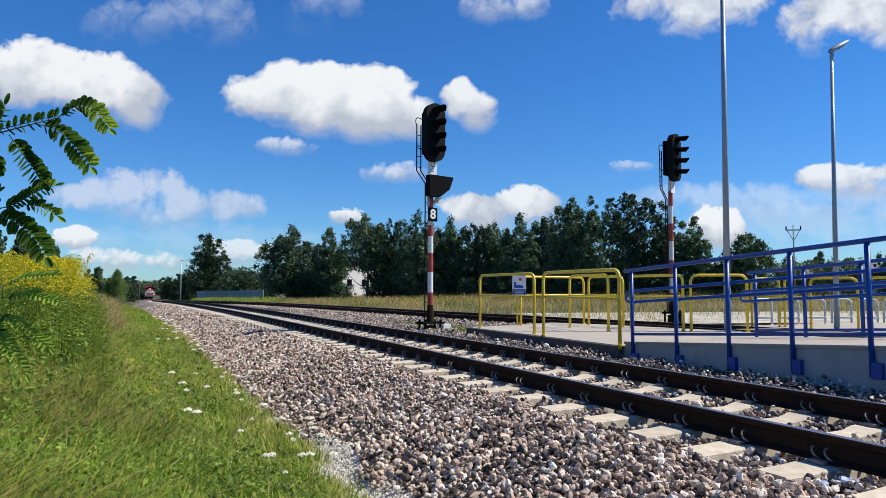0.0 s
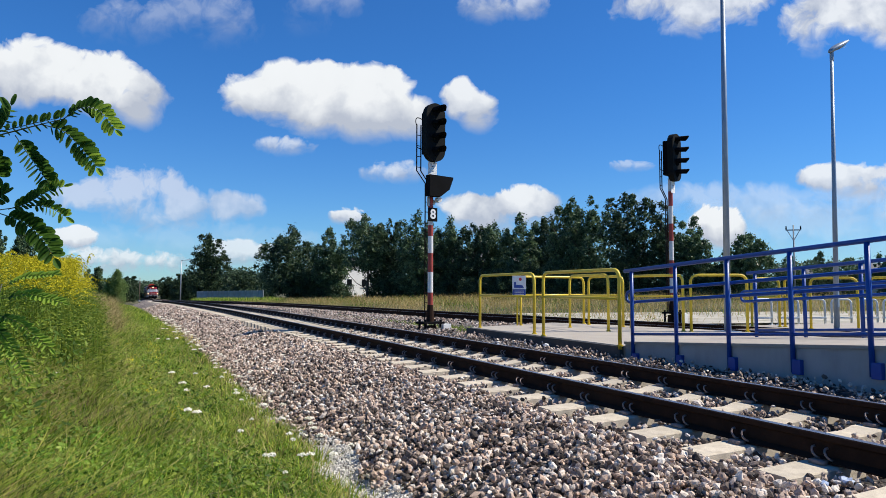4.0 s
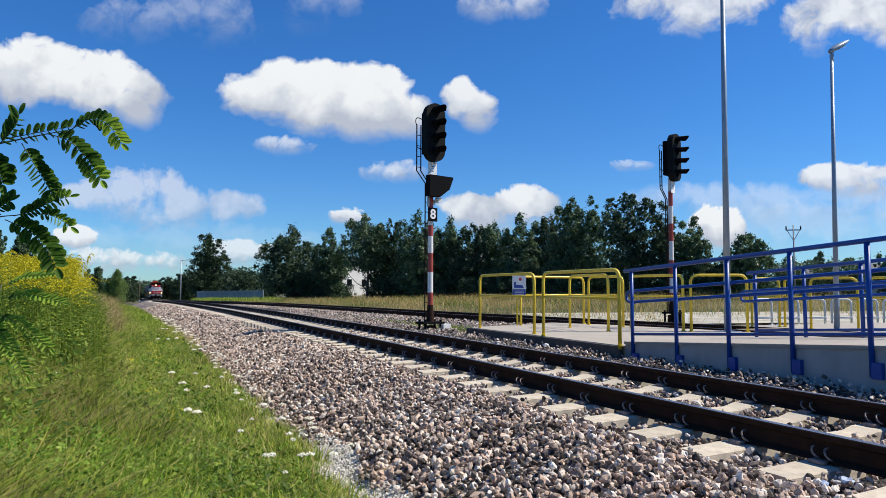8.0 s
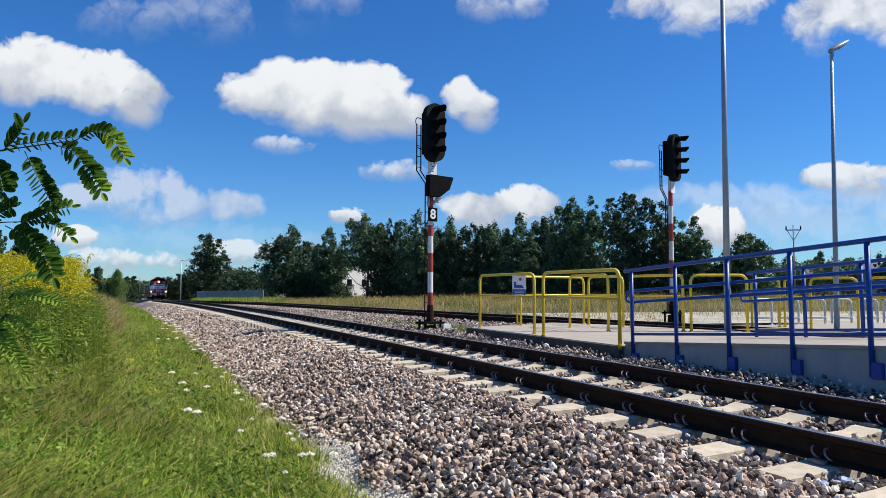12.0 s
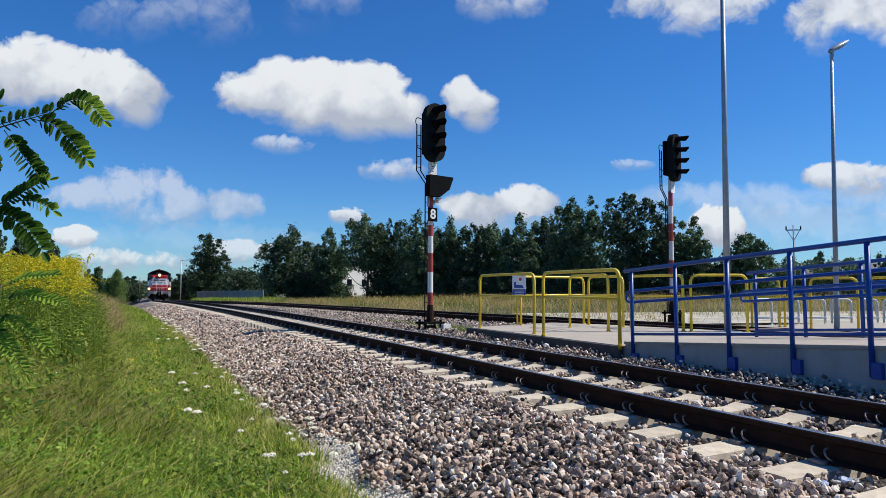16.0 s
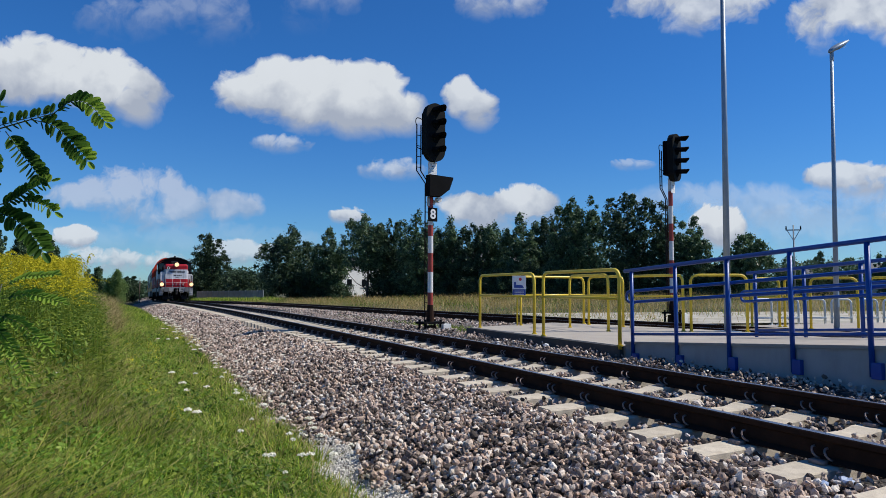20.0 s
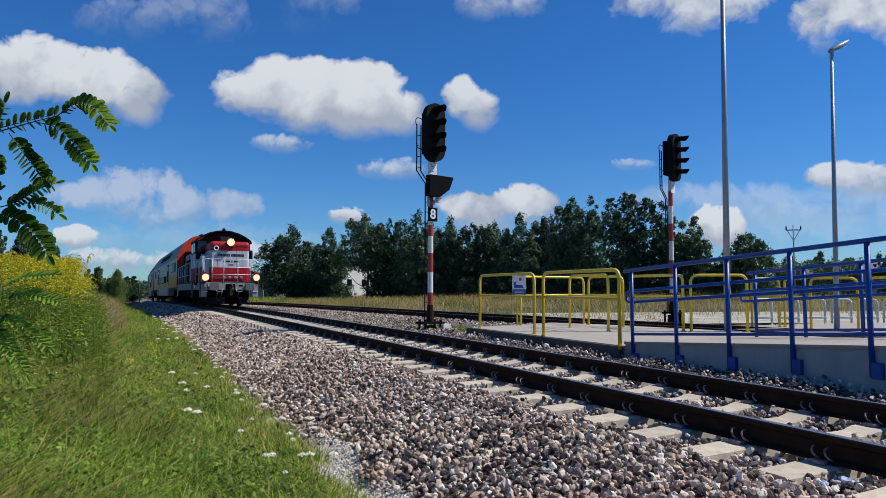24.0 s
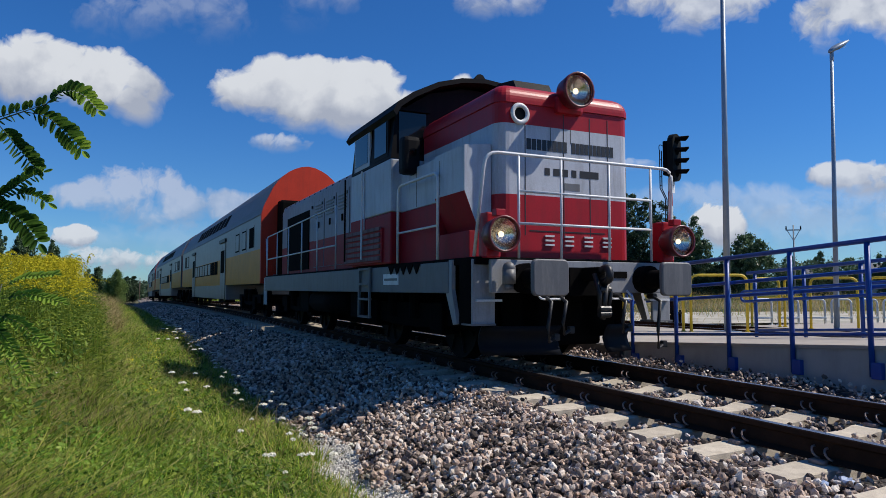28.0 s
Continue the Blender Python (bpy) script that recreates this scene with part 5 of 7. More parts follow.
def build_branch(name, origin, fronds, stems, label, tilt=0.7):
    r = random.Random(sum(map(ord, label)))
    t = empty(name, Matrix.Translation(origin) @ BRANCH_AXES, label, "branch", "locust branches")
    for pts, rad in stems:
        part("twig", tubed(bend(pts, 0.02, 3), lambda q, rad=rad: rad * (1.1 - 0.6 * q), 7), M_TWIG, t, smooth=True)
    for pts, n, size, face, lit_from in fronds:
        n = round(n * 1.4)
        line = bend(pts, 0.03, 4)
        fr = part("frond", tubed(line, lambda q: 0.0013 * (1.2 - 0.7 * q), 5), M_TWIG, t, smooth=True)
        ln = [0.0]
        for a, b in zip(line, line[1:]):
            ln.append(ln[-1] + (b - a).length)
        for k in range(n):
            q = (0.14 + 0.86 * k / (n - 1)) * ln[-1]
            i = max(j for j in range(len(ln)) if ln[j] <= q + 1e-6)
            i = min(i, len(line) - 2)
            p = line[i].lerp(line[i + 1], (q - ln[i]) / (ln[i + 1] - ln[i]))
            d = (line[i + 1] - line[i]).normalized()
            for sgn in ((1, -1) if k < n - 1 else (0,)):
                out = (d.cross(Vector((0, 0, 1))) * sgn * math.cos(face) + Vector((0, 0, 1)) * sgn * math.sin(face) + d * (0.55 if sgn else 1)).normalized()
                out = (out + Vector((r.uniform(-0.14, 0.14), r.uniform(-0.14, 0.14), r.uniform(-0.22, 0.22)))).normalized()
                side = out.cross(d + Vector((0.01, 0.02, 0.3))).normalized() if sgn else d.cross(Vector((0, 0, 1)))
                nrm = out.cross(side).normalized()
                nrm = nrm * (1 if nrm.z > 0 else -1) + Vector((0.4 * tilt, tilt, 0))
                nrm = (nrm - out * nrm.dot(out)).normalized()
                m = Matrix((out, nrm.cross(out).normalized(), nrm)).transposed().to_4x4()
                s = 1.24 * size * r.uniform(0.85, 1.1) * (0.75 + 0.35 * math.sin(math.pi * (0.15 + 0.75 * k / n)))
                # leaflets beyond this share of the frond take the brightened, sunlit colour
                me = LEAFLET_TIP if lit_from and k > n * lit_from else LEAFLET
                piece("leaflet", me, Matrix.Translation(p) @ m @ Matrix.Diagonal((s, s, s, 1)), fr)
    return t


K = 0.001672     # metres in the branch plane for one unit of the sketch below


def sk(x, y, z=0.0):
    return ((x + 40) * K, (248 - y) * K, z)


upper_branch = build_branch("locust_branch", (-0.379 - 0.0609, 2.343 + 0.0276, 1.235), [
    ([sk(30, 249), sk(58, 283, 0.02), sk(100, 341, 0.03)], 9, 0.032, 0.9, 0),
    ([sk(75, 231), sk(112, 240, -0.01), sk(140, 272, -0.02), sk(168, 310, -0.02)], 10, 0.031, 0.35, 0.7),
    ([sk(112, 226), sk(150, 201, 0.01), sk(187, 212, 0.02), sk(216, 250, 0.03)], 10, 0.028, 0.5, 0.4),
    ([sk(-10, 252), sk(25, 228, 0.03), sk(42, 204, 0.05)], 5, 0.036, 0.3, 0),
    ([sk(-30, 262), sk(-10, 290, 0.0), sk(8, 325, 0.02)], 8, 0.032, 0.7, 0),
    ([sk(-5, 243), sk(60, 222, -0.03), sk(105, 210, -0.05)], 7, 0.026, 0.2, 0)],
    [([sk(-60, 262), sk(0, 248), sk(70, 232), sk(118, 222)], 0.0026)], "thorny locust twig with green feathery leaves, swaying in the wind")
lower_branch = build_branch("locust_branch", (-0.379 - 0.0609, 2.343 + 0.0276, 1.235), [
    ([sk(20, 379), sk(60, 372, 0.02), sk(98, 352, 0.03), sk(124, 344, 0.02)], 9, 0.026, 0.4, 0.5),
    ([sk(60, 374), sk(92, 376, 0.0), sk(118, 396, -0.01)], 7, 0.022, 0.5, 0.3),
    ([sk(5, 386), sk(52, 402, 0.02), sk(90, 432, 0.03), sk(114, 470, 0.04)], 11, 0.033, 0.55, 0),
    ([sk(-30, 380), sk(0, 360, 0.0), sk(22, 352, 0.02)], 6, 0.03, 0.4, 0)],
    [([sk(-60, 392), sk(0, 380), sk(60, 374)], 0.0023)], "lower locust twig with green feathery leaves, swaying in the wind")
build_branch("locust_shoot", (-0.66, 4.3, 0.72), [
    ([(0, 0.02, 0), (0.16, 0.05, 0.02), (0.36, 0.0, 0.05)], 9, 0.036, 1.05, 0.01),
    ([(0, 0.08, 0), (0.12, 0.14, 0.0), (0.30, 0.15, 0.02)], 9, 0.036, 1.1, 0.01),
    ([(-0.02, -0.06, 0.02), (0.12, -0.10, 0.04), (0.30, -0.24, 0.05)], 9, 0.036, 0.95, 0.01),
    ([(-0.02, -0.12, 0.02), (0.08, -0.20, 0.06), (0.20, -0.38, 0.08)], 9, 0.036, 1.0, 0.01),
    ([(-0.05, -0.03, -0.03), (0.0, -0.15, 0.02), (0.06, -0.30, 0.03)], 9, 0.036, 1.0, 0.01)],
    [([(-0.16, -0.95, -0.05), (-0.1, -0.3, 0), (0, 0.1, 0)], 0.007)], "bright green locust shoot in front of the goldenrod", tilt=1.5)


# ---------- the train ----------
def paint(name, base, rough=0.4, grime=(0.10, 0.08, 0.07), amount=0.35, gloss=0.5):
    return surface(name, base, rough, vary=0.10, scale=1.6, fine=70, bump=0.05, dirt=grime, dirt_amount=amount, dirt_stretch=(2.2, 2.2, 0.35), gloss=gloss)


M_LRED = paint("locomotive_red", (0.40, 0.011, 0.020), 0.42, (0.15, 0.02, 0.02), 0.35, 0.3)
M_LREDSIDE = paint("weathered_locomotive_red", (0.32, 0.009, 0.019), 0.6, (0.11, 0.016, 0.018), 0.5, 0.24)
M_LGREY = paint("locomotive_light_grey", (0.53, 0.55, 0.60), 0.5, (0.26, 0.25, 0.25), 0.5, 0.25)
M_LILAC = paint("faded_lilac_grey", (0.29, 0.255, 0.29), 0.5, (0.13, 0.09, 0.10), 0.6, 0.3)
M_SCUFF = paint("scuffed_slat_paint", (0.24, 0.15, 0.15), 0.75, (0.07, 0.02, 0.02), 0.8, 0.12)
M_LDARK = paint("locomotive_dark_roof", (0.009, 0.009, 0.011), 0.6, (0.02, 0.018, 0.017), gloss=0.08)
M_FRAME = paint("locomotive_frame_grey", (0.15, 0.152, 0.16), 0.55, (0.10, 0.09, 0.08), 0.6)
M_STEP = paint("front_step_grey", (0.30, 0.305, 0.32), 0.5, (0.12, 0.11, 0.10), 0.5)
# blacker than paint: part of the deep shade under the deck is in this colour
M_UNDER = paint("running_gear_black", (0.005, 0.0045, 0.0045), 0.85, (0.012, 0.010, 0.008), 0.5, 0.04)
M_HANDRAIL = paint("handrail_white", (0.72, 0.72, 0.72), 0.45, (0.4, 0.36, 0.33), 0.4)
M_CORANGE = paint("coach_end_red", (0.60, 0.050, 0.022), 0.55, (0.30, 0.04, 0.025), 0.4, 0.2)
M_CSILVER = paint("coach_silver_grey", (0.25, 0.225, 0.22), 0.4, (0.22, 0.19, 0.17), 0.4, 0.2)
M_CYELLOW = paint("coach_yellow", (0.60, 0.225, 0.006), 0.45, (0.32, 0.13, 0.010), 0.4, 0.12)
M_CROOF = paint("coach_roof_grey", (0.145, 0.140, 0.155), 0.5, (0.12, 0.115, 0.12), 0.5, 0.2)
M_BUFFER = paint("buffer_grey", (0.12, 0.12, 0.125), 0.5, (0.26, 0.25, 0.24), 0.5)
M_HOSE = surface("grey_rubber_hose", (0.028, 0.028, 0.031), 0.5, vary=0.3, scale=9)
M_IRON = surface("worn_coupling_iron", (0.030, 0.028, 0.027), 0.45, 0.3, vary=0.35, scale=12, bump=0.2)
M_CABGLASS = dark_glass("cab_glass")
M_CABGLASS.node_tree.nodes["Principled BSDF"].inputs["IOR"].default_value = 1.5
M_CABGLASS.node_tree.nodes["Principled BSDF"].inputs["Specular IOR Level"].default_value = 0.5
M_CABGLASS.node_tree.nodes["Principled BSDF"].inputs["Roughness"].default_value = 0.06
M_PLOUGH = paint("plough_blue_black", (0.008, 0.009, 0.012), 0.6, (0.014, 0.013, 0.012), 0.5, 0.15)
M_HOUSING = paint("lamp_housing_maroon", (0.13, 0.008, 0.012))
# wheel steel darkened likewise, shade below the vehicles included
M_TREAD = surface("darkened_wheel_steel", (0.012, 0.010, 0.009), 0.7, 0.0, gloss=0.1)
M_WINDOW = dark_glass("vehicle_glass")
M_LENS = glass_mat("lamp_lens", (0.97, 0.96, 0.92), 0.05)
M_MIRROR = surface("lamp_reflector", (0.85, 0.80, 0.68), 0.22, 1.0, vary=0.05, bump=0.02)
M_BULB = glow("lamp_bulb", (1.0, 0.76, 0.46), 1.9)
M_MARK = surface("dark_lettering", (0.015, 0.015, 0.018), 0.5)


def rounded_block(x, y0, y1, z0, z1, r, mat, parent, name, top=0.0, label=""):
    cy, hy = (y0 + y1) / 2, abs(y1 - y0) / 2
    rings = [[(px, cy + py, z0) for px, py in round_rect(x, hy, r)], [(px, cy + py, z1 - top) for px, py in round_rect(x, hy, r)]]
    if top:
        for k in range(1, 10):
            a = k / 9 * math.pi / 2
            sh = top * (1 - math.cos(a))
            rings.append([(px, cy + py, z1 - top + top * math.sin(a)) for px, py in round_rect(x - sh, hy - sh, max(0.02, r - sh * 0.5))])
    return part(name, loft(rings), mat, parent, label, smooth=False)


def build_lamp(parent, x, y, z, r, name, housing):
    """Headlamp: painted bucket, bright reflector bowl, bulb and lens."""
    hb = bmesh.new()
    prof = [(0.0, -0.30), (0.5 * r, -0.29), (r * 0.92, -0.18), (r * 1.08, 0.0), (r * 1.08, 0.05), (r * 0.97, 0.05), (r * 0.97, 0.0)]
    seg = 22
    vs = [[hb.verts.new((x + p * math.cos(a), y + q, z + p * math.sin(a))) for a in (2 * math.pi * k / seg for k in range(seg))] for p, q in prof[1:]]
    for u, w in zip(vs, vs[1:]):
        for k in range(seg):
            hb.faces.new((u[k], u[(k + 1) % seg], w[(k + 1) % seg], w[k]))
    hb.faces.new(vs[0])
    lamp = part(name, hb, housing, parent, "round headlamp, lit", smooth=True)
    rb = bmesh.new()
    f = 0.42 * r
    vs = []
    for q in np.linspace(0.06, 0.96, 8):
        rr = q * r
        vs.append([rb.verts.new((x + rr * math.cos(a), y - 0.18 * r * 4 + rr * rr / (4 * f), z + rr * math.sin(a))) for a in (2 * math.pi * k / seg for k in range(seg))])
    for u, w in zip(vs, vs[1:]):
        for k in range(seg):
            rb.faces.new((u[k], u[(k + 1) % seg], w[(k + 1) % seg], w[k]))
    part("reflector", rb, M_MIRROR, lamp, smooth=True)
    bb = bmesh.new()
    bmesh.ops.create_uvsphere(bb, u_segments=10, v_segments=8, radius=r * 0.17, matrix=Matrix.Translation((x, y - 0.72 * r + f, z)))
    part("bulb", bb, M_BULB, lamp, smooth=True)
    lb = bmesh.new()
    rings = [[(x + r * 0.95 * q * math.cos(a), y + 0.035 + 0.03 * (1 - q * q), z + r * 0.95 * q * math.sin(a)) for a in (2 * math.pi * k / seg for k in range(seg))] for q in (1.0, 0.7, 0.35, 0.05)]
    lens = part("lens", loft(rings, caps=False), M_LENS, lamp, smooth=True)
    lens.visible_shadow = False
    return lamp


def build_wheelset(parent, y, r):
    """Axle with two flanged wheels; it turns about its own axle."""
    ws = part("wheelset", rodded((-0.8, 0, 0), (0.8, 0, 0), 0.08, 10), M_UNDER, parent, "axle with two spoked steel wheels")
    ws.matrix_basis = pose(0, y, r)
    return ws


WHEELSETS = []


def build_bogie(parent, y, base, r, name="bogie"):
    r0, r = r, r - 0.13
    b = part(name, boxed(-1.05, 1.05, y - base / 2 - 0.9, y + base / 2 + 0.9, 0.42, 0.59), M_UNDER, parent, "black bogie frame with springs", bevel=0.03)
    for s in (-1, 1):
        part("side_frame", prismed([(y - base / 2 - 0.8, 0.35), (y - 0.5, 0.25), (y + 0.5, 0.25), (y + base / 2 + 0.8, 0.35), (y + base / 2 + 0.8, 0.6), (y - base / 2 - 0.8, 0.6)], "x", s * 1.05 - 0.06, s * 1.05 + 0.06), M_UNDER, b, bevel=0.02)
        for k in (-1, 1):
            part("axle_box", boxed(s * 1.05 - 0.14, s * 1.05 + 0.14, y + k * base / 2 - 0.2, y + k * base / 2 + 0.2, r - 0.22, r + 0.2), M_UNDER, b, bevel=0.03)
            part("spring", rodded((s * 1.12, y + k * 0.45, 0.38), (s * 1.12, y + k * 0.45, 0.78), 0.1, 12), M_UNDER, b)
    for k in (-1, 1):
        ws = build_wheelset(b, y + k * base / 2, r)
        bm = bmesh.new()
        for s in (-1, 1):
            rod(bm, (s * 0.69, 0, 0), (s * 0.82, 0, 0), r0, 32)
            rod(bm, (s * 0.665, 0, 0), (s * 0.689, 0, 0), r0 + 0.03, 32)
            for q in range(8):
                a = q * math.pi / 4
                rod(bm, (s * 0.83, 0.1 * math.cos(a), 0.1 * math.sin(a)), (s * 0.83, (r0 - 0.06) * math.cos(a), (r0 - 0.06) * math.sin(a)), 0.025, 5)
        rod(bm, (-0.83, 0, 0), (0.83, 0, 0), 0.085, 12)
        bm.to_mesh(ws.data)
        bm.free()
        ws.data.materials.clear()
        ws.data.materials.append(M_TREAD)
        WHEELSETS.append((ws, y + k * base / 2, r0))
    return b


def build_buffer(parent, x, y, z, sign):
    b = part("buffer", rodded((x, y - sign * 0.60, z), (x, y - sign * 0.05, z), 0.115, 16), M_UNDER, parent, smooth=True)
    rings = [[(x + px, y + sign * d, z + pz) for px, pz in round_rect(0.228 * q, 0.195 * q, 0.06 * q)] for d, q in ((-0.05, 1.0), (-0.015, 1.0), (0.0, 0.93))]
    part("buffer_head", loft(rings), M_BUFFER, b, "grey buffer head with rounded corners and worn rim")
    part("buffer_collar", rodded((x, y - sign * 0.62, z), (x, y - sign * 0.45, z), 0.17, 14), M_UNDER, b)
    return b


def build_locomotive():
    t = empty("locomotive", Matrix.Identity(4), "red and pale grey diesel locomotive with white handrails", "locomotive")
    DZ, H0 = 1.17, -0.58
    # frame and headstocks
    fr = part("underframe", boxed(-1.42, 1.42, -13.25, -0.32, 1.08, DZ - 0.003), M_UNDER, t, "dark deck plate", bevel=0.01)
    for s in (-1, 1):
        part("side_sill", boxed(s * 1.40, s * 1.46, -13.2, -0.98, 0.75, 1.13), M_FRAME, t, "grey side sill", bevel=0.01)
        for k in range(5):
            yy = -1.95 - 0.24 * k
            part("gusset", prismed([(yy - 0.12, 1.13), (yy + 0.12, 1.13), (yy, 1.0)], "x", s * 1.462, s * 1.475), M_UNDER, t)
        part("front_skirt", prismed([(-0.98, 1.15), (-0.90, 1.15), (-0.90, 0.80), (-0.76, 0.40), (-0.86, 0.38), (-1.06, 0.75)], "x", s * 1.40, s * 1.45), M_STEP, t, bevel=0.006)
        st = part("corner_step", boxed(s * 1.15, s * 1.44, -0.42, -0.38, 0.39, 1.14), M_STEP, t, "pale grey corner step plate", bevel=0.012)
        part("step_side", boxed(s * 1.425, s * 1.44, -0.72, -0.425, 0.39, 1.14), M_UNDER, st, bevel=0.006)
        part("tread", boxed(s * 1.08, s * 1.40, -0.46, -0.34, 0.66, 0.685), M_HANDRAIL, st)
        part("tread", boxed(s * 1.15, s * 1.46, -0.62, -0.36, 0.39, 0.41), M_FRAME, st)
    for y0, sg in ((-0.27, 1), (-13.28, -1)):
        hs = part("headstock", boxed(-1.28, 1.28, y0 - 0.03, y0 + 0.03, 0.76, 1.135), M_STEP, t, "grey headstock beam", bevel=0.01)
        for x in (-0.875, 0.875):
            build_buffer(t, x, y0 + sg * 0.62, 0.925, sg)
        hook = part("coupling", boxed(-0.06, 0.06, y0, y0 + sg * 0.34, 0.9, 1.06), M_UNDER, t, "black drawhook and screw coupling", bevel=0.02)
        part("coupling_link", tubed([(-0.07, y0 + sg * 0.3, 0.98), (-0.08, y0 + sg * 0.4, 0.75), (-0.05, y0 + sg * 0.36, 0.5), (0.05, y0 + sg * 0.36, 0.5), (0.08, y0 + sg * 0.4, 0.75), (0.07, y0 + sg * 0.3, 0.98)], 0.028, 8), M_IRON, hook, smooth=True)
        part("coupling_screw", rodded((-0.02, y0 + sg * 0.40, 0.86), (0.02, y0 + sg * 0.37, 0.46), 0.032, 10), M_IRON, hook, smooth=True)
        for z in (0.52, 0.58, 0.80):
            part("screw_collar", rodded((-0.075, y0 + sg * 0.385, z), (0.075, y0 + sg * 0.385, z), 0.04, 10), M_IRON, hook)
        part("hook_horn", tubed(bend([(0, y0 + sg * 0.28, 1.0), (0, y0 + sg * 0.46, 1.06), (0, y0 + sg * 0.50, 0.92), (0, y0 + sg * 0.36, 0.88)], 0.06, 4), 0.045, 8), M_IRON, hook, smooth=True)
        part("hook_plate", boxed(-0.24, 0.24, y0 + sg * 0.031, y0 + sg * 0.05, 0.72, 1.06), M_UNDER, hook, bevel=0.01)
        for x, d in ((0.62, 0.5), (0.42, 0.42), (-0.42, 0.42), (-0.95, 0.62)):
            part("brake_hose", tubed([(x, y0 + sg * 0.1, 0.72), (x + 0.03, y0 + sg * 0.28, 0.66), (x + 0.09, y0 + sg * 0.3, 0.66 - d * 0.55), (x + 0.03, y0 + sg * 0.24, 0.72 - d), (x - 0.08, y0 + sg * 0.2, 0.76 - d)], 0.022, 8), M_HOSE, t, smooth=True)
            part("hose_cock", rodded((x, y0 + sg * 0.04, 0.72), (x, y0 + sg * 0.16, 0.72), 0.035, 8), M_IRON, t)
            part("hose_joint", boxed(x - 0.12, x - 0.05, y0 + sg * 0.2 - 0.03, y0 + sg * 0.2 + 0.03, 0.72 - d, 0.80 - d), M_IRON, t, bevel=0.01)
        for x in (0.55, -0.45):
            part("shunter_handle", tubed(bend([(x - 0.16, y0 + sg * 0.04, 0.79), (x - 0.16, y0 + sg * 0.16, 0.69), (x + 0.16, y0 + sg * 0.16, 0.69), (x + 0.16, y0 + sg * 0.04, 0.79)], 0.03, 3), 0.013, 6), M_HANDRAIL, t)
        for k, (x0, x1) in enumerate(((-0.62, -0.42),)):
            part("maker_plate", boxed(x0, x1, y0 + sg * 0.031, y0 + sg * 0.04, 0.94, 1.02), M_UNDER, hs)
        for xa, xb in ((0.24, 1.2), (-0.92, -0.46)):
            rings = []
            for q in np.linspace(0, 1, 7):
                x, back = xa + (xb - xa) * q, 0.10 + 0.22 * (abs(xa + (xb - xa) * q) - 0.2) ** 1.5
                rings.append([(x, y0 - sg * (back + 0.10 * math.sin(w * 3.1)), 0.03 + 0.34 * w) for w in (0.0, 0.25, 0.5, 0.75, 1.0)] + [(x, y0 - sg * (back + 0.025 + 0.10 * math.sin(w * 3.1)), 0.03 + 0.34 * w) for w in (1.0, 0.75, 0.5, 0.25, 0.0)])
            part("snow_plough", loft(rings), M_PLOUGH, t, "dark curved plough wing low over the rails", smooth=True)
        for s in (-1, 1):
            part("plough_bracket", boxed(min(s * 0.30, s * 0.85), max(s * 0.30, s * 0.85), min(y0 - sg * 0.8, y0 - sg * 0.48), max(y0 - sg * 0.8, y0 - sg * 0.48), 0.20, 0.78), M_UNDER, t, bevel=0.03)
    bm = rodded((1.12, -0.12, 0.86), (1.12, -0.12, 1.02), 0.075, 14)
    bmesh.ops.create_uvsphere(bm, u_segments=14, v_segments=8, radius=0.075, matrix=Matrix.Translation((1.12, -0.12, 1.03)))
    rod(bm, (1.12, -0.12, 0.80), (1.12, -0.12, 0.86), 0.05, 12)
    part("lubricator_cup", bm, M_BUFFER, t, "silver grey domed cup beside the buffer", smooth=True)
    # short hood
    x0 = 0.99
    hood = rounded_block(x0, H0, -2.95, DZ, 1.94, 0.15, M_LRED, t, "front_hood", label="red lower band of the front hood")
    rounded_block(x0, H0, -2.95, 1.9402, 2.80, 0.15, M_LGREY, t, "hood_band", label="pale grey middle band of the front hood")
    rounded_block(x0, H0, -2.95, 2.8002, 3.05, 0.15, M_LRED, t, "hood_band", label="red upper band of the front hood")
    rounded_block(x0 + 0.02, H0 + 0.02, -2.95, 3.052, 3.30, 0.17, M_LRED, t, "hood_roof", top=0.2, label="rounded red hood roof")
    for x in (0.62, 0.06, -0.34, -0.62):
        part("panel_gap", boxed(x - 0.006, x + 0.006, H0 - 0.02, H0 + 0.003, 1.45, 2.98), M_MARK, hood)
    for x in (0.45, 0.75):
        part("panel_gap", boxed(x - 0.5, x - 0.49, H0 - 0.02, H0 + 0.002, 2.62, 2.8), M_MARK, hood)
    for k in range(4):
        for j in range(3):
            x = 0.28 - 0.29 * k
            part("louvre", boxed(x - 0.065, x + 0.065, H0, H0 + 0.02, 1.33 + 0.055 * j, 1.352 + 0.055 * j), M_HANDRAIL, hood)
    part("recess_line", boxed(-0.56, 0.56, H0, H0 + 0.004, 1.50, 1.515), M_MARK, hood)
    widths = [0.075] * 8 + [0.0] + [0.066] * 10
    x = 0.60
    for w in widths:
        if w:
            part("name_bar", boxed(x - w * 0.84, x, H0, H0 + 0.004, 2.50, 2.635), M_MARK, hood)
            x -= w
        else:
            x -= 0.06
    x = 0.34
    for g in (1, 3, 1, 4):
        part("number_bar", boxed(x - 0.072 * g, x, H0, H0 + 0.004, 2.20, 2.29), M_MARK, hood)
        x -= 0.072 * g + 0.055
    part("faded_patch", boxed(-0.18, 0.05, H0, H0 + 0.003, 2.03, 2.12), M_FRAME, hood)
    bm = bmesh.new()
